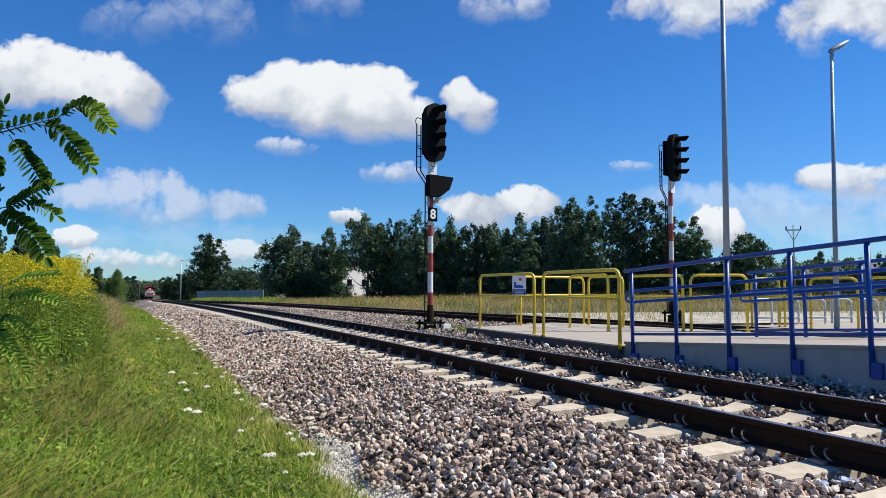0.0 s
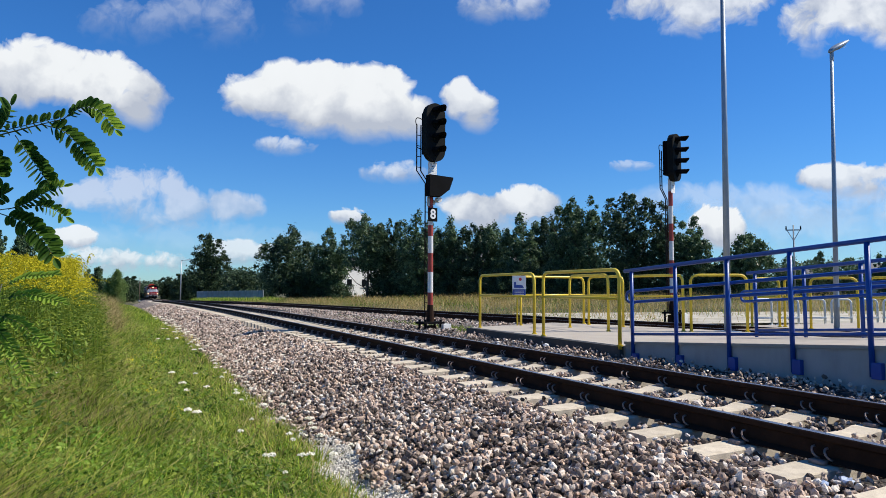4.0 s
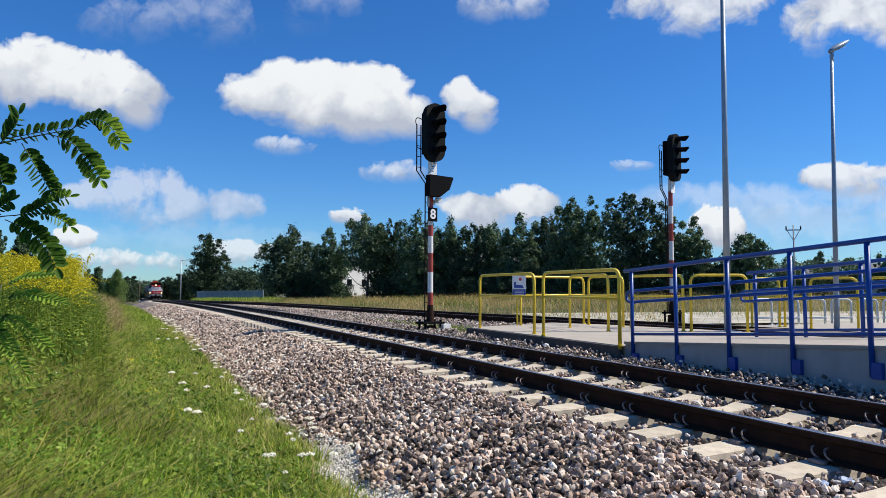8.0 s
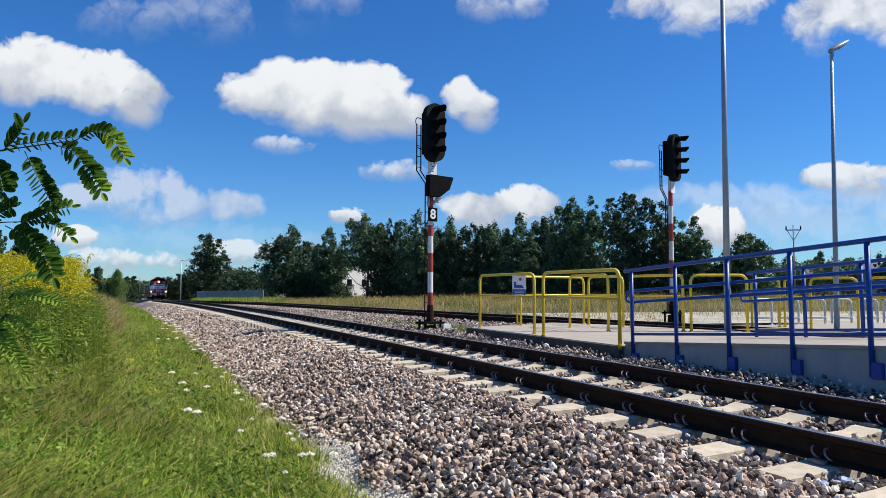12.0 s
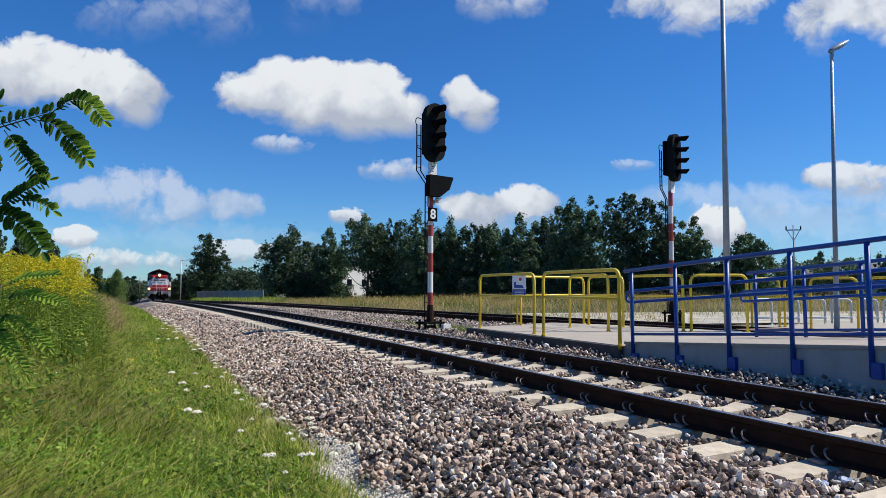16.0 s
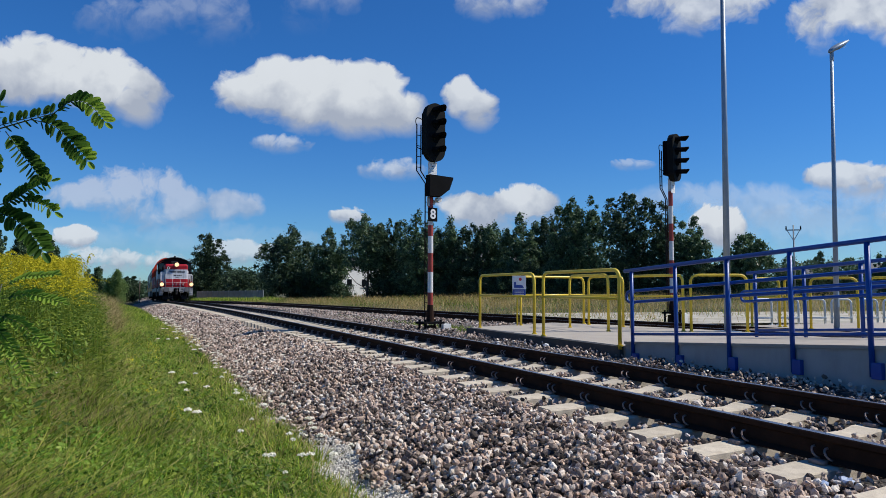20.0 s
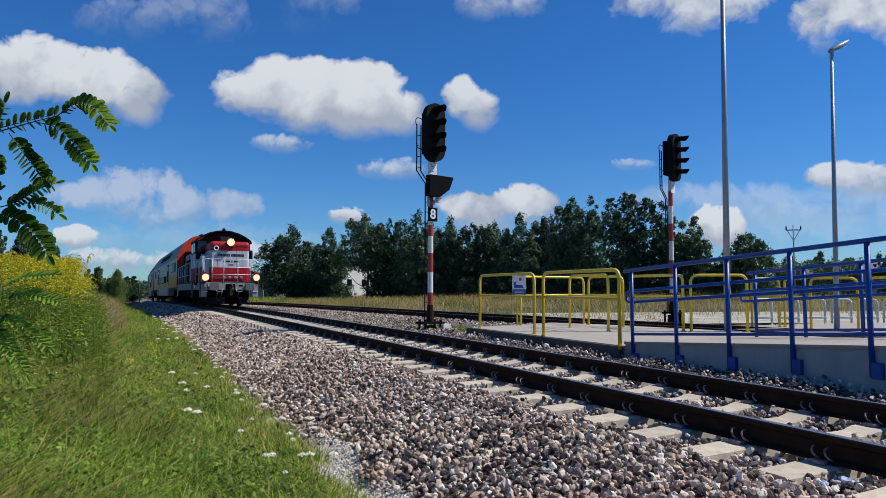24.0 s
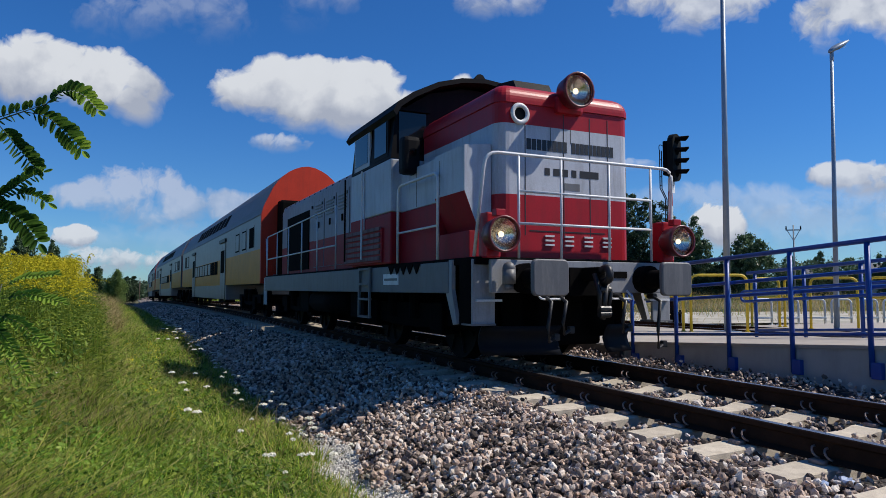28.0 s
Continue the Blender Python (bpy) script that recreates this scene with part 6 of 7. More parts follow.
    tr = [[bm.verts.new((0.70 + (0.105 + 0.03 * math.cos(b)) * math.cos(a), H0 + 0.02 + 0.02 * math.sin(b), 2.92 + (0.105 + 0.03 * math.cos(b)) * math.sin(a))) for b in np.linspace(0, 2 * math.pi, 8, endpoint=False)] for a in np.linspace(0, 2 * math.pi, 24, endpoint=False)]
    for i in range(24):
        for k in range(8):
            bm.faces.new((tr[i][k], tr[(i + 1) % 24][k], tr[(i + 1) % 24][(k + 1) % 8], tr[i][(k + 1) % 8]))
    part("marker_lamp_ring", bm, M_HANDRAIL, t, "white ring round a dark marker lamp", smooth=True)
    part("marker_lens", rodded((0.70, H0, 2.92), (0.70, H0 + 0.02, 2.92), 0.09, 16), M_WINDOW, t)
    # side boxes on the running boards
    for s in (-1, 1):
        part("grab_iron", tubed(bend([(s * 1.0, -0.82, 2.45), (s * 1.1, -0.82, 2.45), (s * 1.1, -0.82, 1.5), (s * 1.0, -0.82, 1.5)], 0.04, 3), 0.016, 6), M_UNDER, t)
        if s < 0:
            continue
        bx = bmesh.new()
        prism(bx, [(s * 1.0, 1.5), (s * 1.17, 1.5), (s * 1.36, 1.97), (s * 1.36, 2.52), (s * 1.0, 2.55)], "y", -1.60, -0.74)
        side = part("side_locker", bx, [M_LGREY, M_LREDSIDE], t, "sloping locker on the running board, grey over red")
        for p in side.data.polygons:
            p.material_index = 1 if p.center.z < 1.93 else 0
        part("locker_seam", boxed(s * 1.361 - 0.003, s * 1.361 + 0.003, -1.45, -1.44, 2.0, 2.44), M_MARK, side)
        part("locker_base", boxed(min(s * 1.0, s * 1.33), max(s * 1.0, s * 1.33), -1.60, -0.68, DZ, 1.49), M_LREDSIDE, t, bevel=0.01)
        part("side_box", boxed(min(s * 0.98, s * 1.30), max(s * 0.98, s * 1.30), -2.96, -1.605, DZ, 1.93), M_LREDSIDE, t, "red lower half of the side box", bevel=0.008)
        box_top = part("side_box", boxed(min(s * 0.98, s * 1.30), max(s * 0.98, s * 1.30), -2.96, -1.605, 1.934, 2.52), M_LGREY, t, "pale grey upper half of the side box", bevel=0.008)
        part("box_seam", boxed(s * 1.302 - 0.003, s * 1.302 + 0.003, -2.36, -2.35, 1.95, 2.45), M_MARK, box_top)
    # cab
    cy0, cy1, cw = -2.95, -4.9, 1.47
    cab_prof = lambda w, z0, z1: boxed(-w, w, cy1, cy0, z0, z1)
    part("cab_lower", cab_prof(cw, DZ, 1.94), M_LREDSIDE, t, "red lower cab side", bevel=0.03)
    part("cab_side", cab_prof(cw, 1.943, 2.74), M_LGREY, t, "pale grey cab side", bevel=0.03)
    up = bmesh.new()
    rings = [[(-cw, y, 2.743), (cw, y, 2.743), (cw - 0.07, y, 3.42), (0.85, y, 3.78), (0.3, y, 3.92), (-0.3, y, 3.92), (-0.85, y, 3.78), (-cw + 0.07, y, 3.42)] for y in (cy0, cy1)]
    part("cab_upper", loft(rings), M_LDARK, t, "dark upper cab with windows")
    half = [(1.52, 3.40), (1.44, 3.54), (1.2, 3.71), (0.8, 3.91), (0.4, 4.02), (0.0, 4.06)]
    arc = [(-x, z) for x, z in half] + half[-2::-1]
    inner = [(x * 0.965, z - 0.07) for x, z in arc[::-1]]
    part("cab_roof", prismed(arc + inner, "y", cy0 + 0.22, cy1 - 0.2), M_LDARK, t, "black arched cab roof with a front visor")
    for s in (-1, 1):
        for y0, y1, open_ in ((-3.08, -3.75, 0), (-3.95, -4.75, 1)):
            lean = 0.035
            wf = part("cab_window", boxed(s * (cw - 0.02) - 0.02, s * (cw - 0.02) + 0.02, y1, y0, 2.78, 3.38), M_LGREY if open_ else M_LDARK, t, bevel=0.01)
            part("pane", boxed(s * (cw + 0.003) - 0.004, s * (cw + 0.003) + 0.004, y1 + 0.07, y0 - 0.07, 2.85, 3.32), M_CABGLASS, wf)
        part("cab_door", boxed(s * (cw + 0.008) - 0.012, s * (cw + 0.008) + 0.012, -4.85, -4.15, DZ + 0.05, 2.72), [M_LGREY], t, bevel=0.008)
        part("door_red", boxed(s * (cw + 0.021) - 0.002, s * (cw + 0.021) + 0.002, -4.84, -4.16, DZ + 0.06, 1.94), M_LREDSIDE, t)
        for y in (-4.05, -4.98):
            part("door_handrail", rodded((s * (cw + 0.09), y, DZ + 0.1), (s * (cw + 0.09), y, 2.7), 0.016, 8), M_UNDER if y < -4.5 else M_HANDRAIL, t)
        part("front_window", boxed(s * 1.13 - 0.22, s * 1.13 + 0.22, cy0, cy0 + 0.012, 2.85, 3.45), M_CABGLASS, t)
        part("window_hood", boxed(s * 1.13 - 0.26, s * 1.13 + 0.26, cy0, cy0 + 0.06, 3.46, 3.50), M_LDARK, t)
        mb = boxed(s * 1.37 - 0.13, s * 1.37 + 0.13, cy0 + 0.35, cy0 + 0.6, 2.42, 2.96)
        part("air_filter_box", mb, M_LDARK, t, "black rounded box with a small lamp", bevel=0.07)
        part("side_lamp", rodded((s * 1.37, cy0 + 0.6, 2.72), (s * 1.37, cy0 + 0.63, 2.72), 0.055, 12), M_LENS, t)
        # louvred battery box under the cab door
        bb = part("battery_box", boxed(s * 1.2, s * 1.5, -5.15, -3.25, DZ + 0.03, 1.72), M_LREDSIDE, t, bevel=0.01)
        for k in range(6):
            part("slat", boxed(s * 1.497, s * 1.525, -5.1, -3.3, DZ + 0.07 + 0.09 * k, DZ + 0.125 + 0.09 * k), M_SCUFF, bb, "scuffed pale slat")
    # long hood
    rounded_block(0.99, cy1 - 0.005, -13.22, DZ, 1.94, 0.12, M_LREDSIDE, t, "rear_hood", label="red lower band of the long hood")
    rounded_block(0.99, cy1 - 0.005, -13.22, 1.943, 2.98, 0.12, M_LILAC, t, "hood_band", label="faded grey upper band of the long hood")
    rounded_block(0.97, cy1 - 0.005, -13.2, 2.983, 3.14, 0.12, M_LILAC, t, "hood_roof", top=0.12, label="low rounded roof of the long hood")
    for s in (-1, 1):
        part("radiator_grille", boxed(s * 0.985 - 0.03, s * 0.985 + 0.03, -12.35, -9.9, 1.28, 2.72), M_UNDER, t, "black radiator opening", bevel=0.01)
        for k in range(9):
            y = -5.6 - 0.48 * k
            part("hood_door_gap", boxed(s * 0.99 - 0.004, s * 0.99 + 0.004, y - 0.008, y + 0.008, 1.3, 2.85), M_MARK, t)
            if k % 2 == 0:
                part("hood_handle", boxed(s * 1.0 - 0.02, s * 1.0 + 0.02, y - 0.2, y - 0.12, 2.72, 2.78), M_MARK, t)
    for s in (-1, 1):
        for k in range(15):
            y = -5.3 - 0.53 * k
            part("roof_hinge", boxed(s * 0.93 - 0.035, s * 0.93 + 0.035, y - 0.05, y + 0.05, 3.035, 3.085), M_LDARK, t)
        for k in range(4):
            y = -5.62 - 0.96 * k
            door = part("hood_door", boxed(s * 0.997 - 0.006, s * 0.997 + 0.006, y - 0.90, y, 1.30, 2.84), M_LILAC, t, "faded lilac hood door, red below", bevel=0.004)
            part("door_foot", boxed(s * 1.005 - 0.003, s * 1.005 + 0.003, y - 0.88, y - 0.02, 1.31, 1.92), M_LREDSIDE, door)
            part("door_latch", boxed(s * 1.012 - 0.012, s * 1.012 + 0.012, y - 0.48, y - 0.40, 2.2, 2.34), M_UNDER, door)
            for j in range(5):
                part("door_louvre", boxed(s * 1.008 - 0.01, s * 1.008 + 0.01, y - 0.75, y - 0.15, 2.44 + 0.07 * j, 2.465 + 0.07 * j), M_FRAME, door)
    part("exhaust", rodded((0, -6.2, 3.1), (0, -6.2, 3.45), 0.13, 14), M_LDARK, t)
    part("roof_fan_box", boxed(-0.6, 0.6, -11.9, -10.3, 3.13, 3.22), M_LDARK, t, bevel=0.02)
    # roof fittings over the front hood
    part("roof_vent", prismed([(-1.05, 3.28), (-1.75, 3.28), (-1.75, 3.56), (-1.62, 3.62), (-1.22, 3.56)], "x", -0.16, 0.40), M_LDARK, t, "dark ventilator on the hood roof", bevel=0.04)
    part("roof_horn", rodded((0.0, -3.3, 4.08), (0.0, -2.9, 4.10), 0.05, 10, 0.09), M_LDARK, t)
    # lamps
    build_lamp(t, 0.0, -0.36, 3.24, 0.205, "top_headlamp", M_HOUSING)
    part("lamp_seat", boxed(-0.2, 0.2, -0.9, -0.5, 2.98, 3.2), M_LRED, t, bevel=0.05)
    for s in (-1, 1):
        build_lamp(t, s * 1.265, 0.0, 1.40, 0.185, "headlamp", M_HOUSING)
        part("lamp_bracket", boxed(s * 1.265 - 0.09, s * 1.265 + 0.09, -0.40, -0.2, 1.15, 1.66), M_LRED, t, bevel=0.02)
        part("marker_light", boxed(s * 1.265 - 0.06, s * 1.265 + 0.06, -0.14, -0.04, 1.60, 1.68), M_LRED, t, bevel=0.01)
    # handrails
    hr = lambda pts, r=0.018, rad=0.1: part("handrail", tubed(bend(pts, rad, 4) if len(pts) > 2 else pts, r, 8), M_HANDRAIL, t, smooth=True)
    yb = -0.22
    hr([(1.42, yb - 0.16, DZ), (1.36, yb, 2.34), (-1.36, yb, 2.34), (-1.42, yb - 0.16, DZ)], 0.02, 0.16)
    for z in (1.92, 1.55):
        hr([(0.93, yb, z), (-1.0, yb, z)], 0.016)
    for x in (0.93, 0.35, -0.35, -1.0):
        hr([(x, yb, DZ - 0.02), (x, yb, 2.34)], 0.016)
    for s in (-1, 1):
        hr([(s * 1.43, -1.35, DZ), (s * 1.43, -1.35, 2.28), (s * 1.43, -2.75, 2.28), (s * 1.43, -2.75, DZ)], 0.02, 0.14)
        hr([(s * 1.43, -1.35, 1.6), (s * 1.43, -2.75, 1.6)], 0.015)
        for z in (2.25, 1.62):
            hr([(s * 1.43, -6.0, z + (0.12 if z > 2 else 0)), (s * 1.43, -13.0, z)], 0.016)
        for k in range(6):
            hr([(s * 1.43, -6.0 - 1.4 * k, DZ), (s * 1.43, -6.0 - 1.4 * k, 2.36 - 0.02 * k)], 0.015)
        hr([(s * 1.43, -13.0, DZ), (s * 1.43, -13.2, 2.22)], 0.015)
        # ladder below the cab
        ld = part("cab_ladder", boxed(s * 1.47, s * 1.50, -4.40, -4.34, 0.34, 1.14), M_FRAME, t, "grey cab ladder")
        part("ladder_side", boxed(s * 1.47, s * 1.50, -3.86, -3.80, 0.34, 1.14), M_FRAME, ld)
        for z in (0.34, 0.62, 0.86, 1.1):
            part("rung", boxed(s * 1.44, s * 1.51, -4.34, -3.86, z, z + 0.035), M_FRAME, ld)
        part("rear_step", boxed(s * 1.42, s * 1.46, -13.28, -13.22, 0.36, 1.1), M_HANDRAIL, t)
        part("rear_step", boxed(s * 1.42, s * 1.46, -13.02, -12.98, 0.36, 1.1), M_HANDRAIL, t)
        part("notice_plate", boxed(s * 1.462, s * 1.468, -3.25, -2.62, 0.86, 1.02), M_HANDRAIL, t, "small white notice plate")
        part("notice_bar", boxed(s * 1.469, s * 1.472, -3.2, -2.67, 0.92, 0.955), M_FRAME, t)
        part("air_tank", rodded((s * 1.15, -8.2, 0.55), (s * 1.15, -5.6, 0.55), 0.24, 18), M_UNDER, t, smooth=True)
        part("equipment_box", boxed(s * 1.1 - 0.25, s * 1.1 + 0.25, -9.2, -8.4, 0.3, 0.8), M_UNDER, t, bevel=0.03)
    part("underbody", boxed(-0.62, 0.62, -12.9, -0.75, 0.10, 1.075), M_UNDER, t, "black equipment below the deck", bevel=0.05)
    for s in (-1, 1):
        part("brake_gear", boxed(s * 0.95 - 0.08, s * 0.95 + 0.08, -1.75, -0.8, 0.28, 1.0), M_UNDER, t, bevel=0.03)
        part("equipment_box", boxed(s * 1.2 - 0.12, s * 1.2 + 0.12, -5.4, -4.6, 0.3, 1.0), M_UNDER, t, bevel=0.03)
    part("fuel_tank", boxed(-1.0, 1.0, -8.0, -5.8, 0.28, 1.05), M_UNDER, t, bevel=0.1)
    build_bogie(t, -3.25, 2.6, 0.55)
    build_bogie(t, -10.3, 2.6, 0.55)
    return t


COACH_L = 26.3


def build_coach(label, front):
    t = empty("passenger_coach", Matrix.Identity(4), label, "railway coach", "coaches of the train")
    side = [(1.40, 0.95), (1.40, 2.0), (1.40, 3.05), (1.33, 3.30), (1.06, 3.88), (0.94, 4.06), (0.78, 4.24), (0.60, 4.39), (0.42, 4.49), (0.21, 4.57), (0.0, 4.60)]
    prof = side + [(-x, z) for x, z in side[-2::-1]]
    y0, y1 = -0.12, -COACH_L
    mid = bmesh.new()
    ring = [[mid.verts.new((x, y, z)) for x, z in prof] for y in (y0, -6.9, -20.2, y1)]
    n = len(prof)
    for u, w in zip(ring, ring[1:]):
        for k in range(n):
            f = mid.faces.new((u[k], u[(k + 1) % n], w[(k + 1) % n], w[k]))
            z = (prof[k][1] + prof[(k + 1) % n][1]) / 2
            f.material_index = 1 if z < 1.9 and k != n - 1 else 0 if z < 3.04 else 2
    part("body_shell", mid, [M_CSILVER, M_CYELLOW, M_CROOF], t, "double-deck body, silver over yellow with a grey roof")
    part("low_floor_section", boxed(-1.40, 1.40, -20.0, -7.0, 0.38, 0.948), [M_CSILVER], t, "low floor between the bogies", bevel=0.02)
    for yy, s in ((-0.06, 1), (-COACH_L - 0.06, -1)):
        end = part("end_wall", prismed([(x * 1.006, z) for x, z in prof], "y", yy - 0.058, yy + 0.058), front if s > 0 else M_CORANGE, t, "bright orange red end wall" if s < 0 or front is M_CORANGE else "grey end wall")
        # front gangway lengthened beyond its true depth to keep sun out of the gap
        part("gangway", boxed(-0.95, 0.95, yy + s * 0.06, yy + s * (0.56 if s > 0 else 0.305), 1.1, 3.45), M_UNDER, end, "black rubber gangway, overlong in front to block sun", bevel=0.08)
        part("end_door", boxed(-0.35, 0.35, yy + s * 0.06, yy + s * 0.07, 1.25, 3.1), M_LDARK, end)
        part("tail_lamp", boxed(0.95, 1.1, yy + s * 0.06, yy + s * 0.11, 1.32, 1.5), M_CORANGE, end)
        for x in (-0.875, 0.875):
            build_buffer(t, x, yy + s * 0.35, 1.03, s)
    for s in (-1, 1):
        for yc in (-8.0, -19.2):
            d = part("door", boxed(s * 1.405 - 0.012, s * 1.405 + 0.012, yc - 0.68, yc + 0.68, 0.42, 2.62), M_CSILVER, t, "silver double door", bevel=0.01)
            part("door_gap", boxed(s * 1.41 - 0.01, s * 1.41 + 0.01, yc + 0.69, yc + 0.78, 0.40, 2.66), M_MARK, d)
            part("door_gap", boxed(s * 1.41 - 0.01, s * 1.41 + 0.01, yc - 0.01, yc + 0.01, 0.42, 2.6), M_MARK, d)
            part("door_window", boxed(s * 1.418 - 0.006, s * 1.418 + 0.006, yc - 0.5, yc + 0.5, 1.45, 2.35), M_WINDOW, d)
            part("door_header", boxed(s * 1.43 - 0.04, s * 1.43 + 0.04, yc - 0.8, yc + 0.9, 2.67, 2.80), M_MARK, t)
        for k in range(8):
            y = -9.6 - 1.12 * k
            lw = part("lower_window", boxed(s * 1.402 - 0.012, s * 1.402 + 0.012, y - 0.95, y, 1.42, 1.98), M_WINDOW, t, "dark lower deck window" if k in (0, 1) else "lower deck window with drawn blind")
            if k > 1:
                part("blind", boxed(s * 1.417 - 0.002, s * 1.417 + 0.002, y - 0.9, y - 0.05, 1.46, 1.94), M_CSILVER, lw)
        nrm = Vector((0.58, 0, 0.27)).normalized()
        for k in range(9):
            y = -7.9 - 1.2 * k
            w = boxed(-0.008, 0.008, -0.45, 0.45, -0.27, 0.27)
            tilt = math.degrees(math.atan2(1.33 - 1.06, 3.88 - 3.30))
            bmesh.ops.transform(w, verts=w.verts, matrix=pose(s * 1.199, y - 0.55, 3.59, 0, -s * tilt, 0))
            part("upper_window", w, M_WINDOW, t, "curved upper deck window")
        for y in (-1.2, -2.6, -4.0, -22.2, -23.6):
            wn_ = part("saloon_window", boxed(s * 1.402 - 0.012, s * 1.402 + 0.012, y - 0.8, y, 2.1, 2.75), M_WINDOW, t)
            if y not in (-1.2, -23.6):
                part("blind", boxed(s * 1.417 - 0.002, s * 1.417 + 0.002, y - 0.74, y - 0.06, 2.15, 2.70), M_CSILVER, wn_)
            part("window_frame", boxed(s * 1.402 - 0.006, s * 1.402 + 0.006, y - 0.86, y + 0.06, 2.04, 2.81), M_CSILVER, wn_)
        part("gutter", boxed(s * 1.40 - 0.02, s * 1.40 + 0.02, y1, y0, 3.035, 3.06), M_CROOF, t)
        part("step_board", boxed(s * 1.2 - 0.2, s * 1.2 + 0.2, -8.7, -7.3, 0.28, 0.32), M_UNDER, t)
    build_bogie(t, -3.5, 2.5, 0.46)
    build_bogie(t, -COACH_L + 3.5, 2.5, 0.46)
    return t


loco = build_locomotive()
LOCO_WHEELS, WHEELSETS = WHEELSETS, []
coaches, coach_wheels = [], []
for k in range(4):
    WHEELSETS = []
    coaches.append(build_coach("double-deck passenger coach in silver and yellow with orange red ends", M_CROOF if k == 1 else M_CORANGE))
    coach_wheels.append(WHEELSETS)


# ---------- clouds: far sheets of vapour that drift with the wind ----------
def cloud_mat(name, blobs, seed, density, scale, soft, bright, grey, base):
    """Vapour: puffs given as (x, y, rx, ry, weight) in the sheet's own metres, frayed by noise; the rest of the sheet is clear."""
    m, n, l, b = node_mat(name)
    n.remove(b)
    tc = n.new("ShaderNodeTexCoord").outputs["Object"]
    mp = n.new("ShaderNodeMapping")
    mp.inputs["Location"].default_value = (seed * 3.1, seed * 1.7, seed)
    mp.inputs["Scale"].default_value = (scale, scale, scale)
    l.new(tc, mp.inputs[0])
    swirl = noise_tex(n, l, mp.outputs[0], 1.6, 3.0, 0.5)
    bent = n.new("ShaderNodeVectorMath")
    bent.operation = "MULTIPLY_ADD"
    l.new(swirl.outputs["Color"], bent.inputs[0])
    bent.inputs[1].default_value = (0.55, 0.55, 0.0)
    l.new(mp.outputs[0], bent.inputs[2])
    wob = noise_tex(n, l, bent.outputs[0], 2.0, 5.0, 0.5)
    fine = noise_tex(n, l, bent.outputs[0], 6.0, 8.0, 0.55)
    sep = n.new("ShaderNodeSeparateXYZ")
    l.new(tc, sep.inputs[0])
    total = None
    for x, y, rx, ry, w in blobs:
        dx = maths(n, l, "MULTIPLY", maths(n, l, "SUBTRACT", sep.outputs[0], x), 1.0 / rx)
        dy = maths(n, l, "MULTIPLY", maths(n, l, "SUBTRACT", sep.outputs[1], y), 1.0 / ry)
        r2 = maths(n, l, "ADD", maths(n, l, "MULTIPLY", dx, dx), maths(n, l, "MULTIPLY", dy, dy))
        g = maths(n, l, "MULTIPLY", maths(n, l, "SUBTRACT", 1.0, r2), w)
        total = g if total is None else maths(n, l, "MAXIMUM", total, g)
    d = maths(n, l, "ADD", total, maths(n, l, "MULTIPLY", maths(n, l, "SUBTRACT", wob.outputs[0], 0.5), 3.4))
    d = maths(n, l, "ADD", d, maths(n, l, "MULTIPLY", maths(n, l, "SUBTRACT", fine.outputs[0], 0.5), 2.0))
    edge = maths(n, l, "MINIMUM", 1.0, maths(n, l, "MULTIPLY", maths(n, l, "ADD", total, 1.0), 2.0), True)
    # crisp heads, frayed feet
    crisp = maths(n, l, "ADD", maths(n, l, "MULTIPLY", sep.outputs[1], 0.75 / soft / max(abs(q[1]) + q[3] for q in blobs)), 1.15 / soft)
    a = maths(n, l, "MULTIPLY", maths(n, l, "MULTIPLY", maths(n, l, "ADD", d, soft * 0.4), crisp, True), edge)
    a = maths(n, l, "MULTIPLY", a, density)
    thick = maths(n, l, "MULTIPLY", d, 0.55, True)
    billow = noise_tex(n, l, mp.outputs[0], 3.2, 4.0, 0.5)
    # painted shading: sunlit heads bright, undersides grey, by height and billow
    tone = maths(n, l, "ADD", maths(n, l, "MULTIPLY", thick, 0.30), maths(n, l, "MULTIPLY", maths(n, l, "SUBTRACT", billow.outputs[0], 0.42), 1.3))
    tone = maths(n, l, "ADD", tone, maths(n, l, "MULTIPLY", sep.outputs[1], base / max(abs(q[1]) + q[3] for q in blobs)))
    tone = maths(n, l, "ADD", tone, 0.03)
    col = ramp(n, l, tone, [(0.0, grey), (0.45, bright), (1.0, tuple(min(1.0, c * 1.03) for c in bright))]).outputs[0]
    # the sheet glows with that colour in place of sunlight on vapour
    em = n.new("ShaderNodeEmission")
    l.new(col, em.inputs["Color"])
    em.inputs["Strength"].default_value = 0.77
    tr = n.new("ShaderNodeBsdfTransparent")
    mx = n.new("ShaderNodeMixShader")
    l.new(a, mx.inputs[0])
    l.new(tr.outputs[0], mx.inputs[1])
    l.new(em.outputs[0], mx.inputs[2])
    l.new(mx.outputs[0], n["Material Output"].inputs["Surface"])
    return m


CLOUD_D = 2400.0
CLOUD_K = CLOUD_D / 1195.8      # one unit of the sky sketch in metres at that distance
VIEW_R, VIEW_U, VIEW_F = (STILL.to_3x3() @ Vector(v) for v in ((1, 0, 0), (0, 1, 0), (0, 0, -1)))
CLOUDS = []


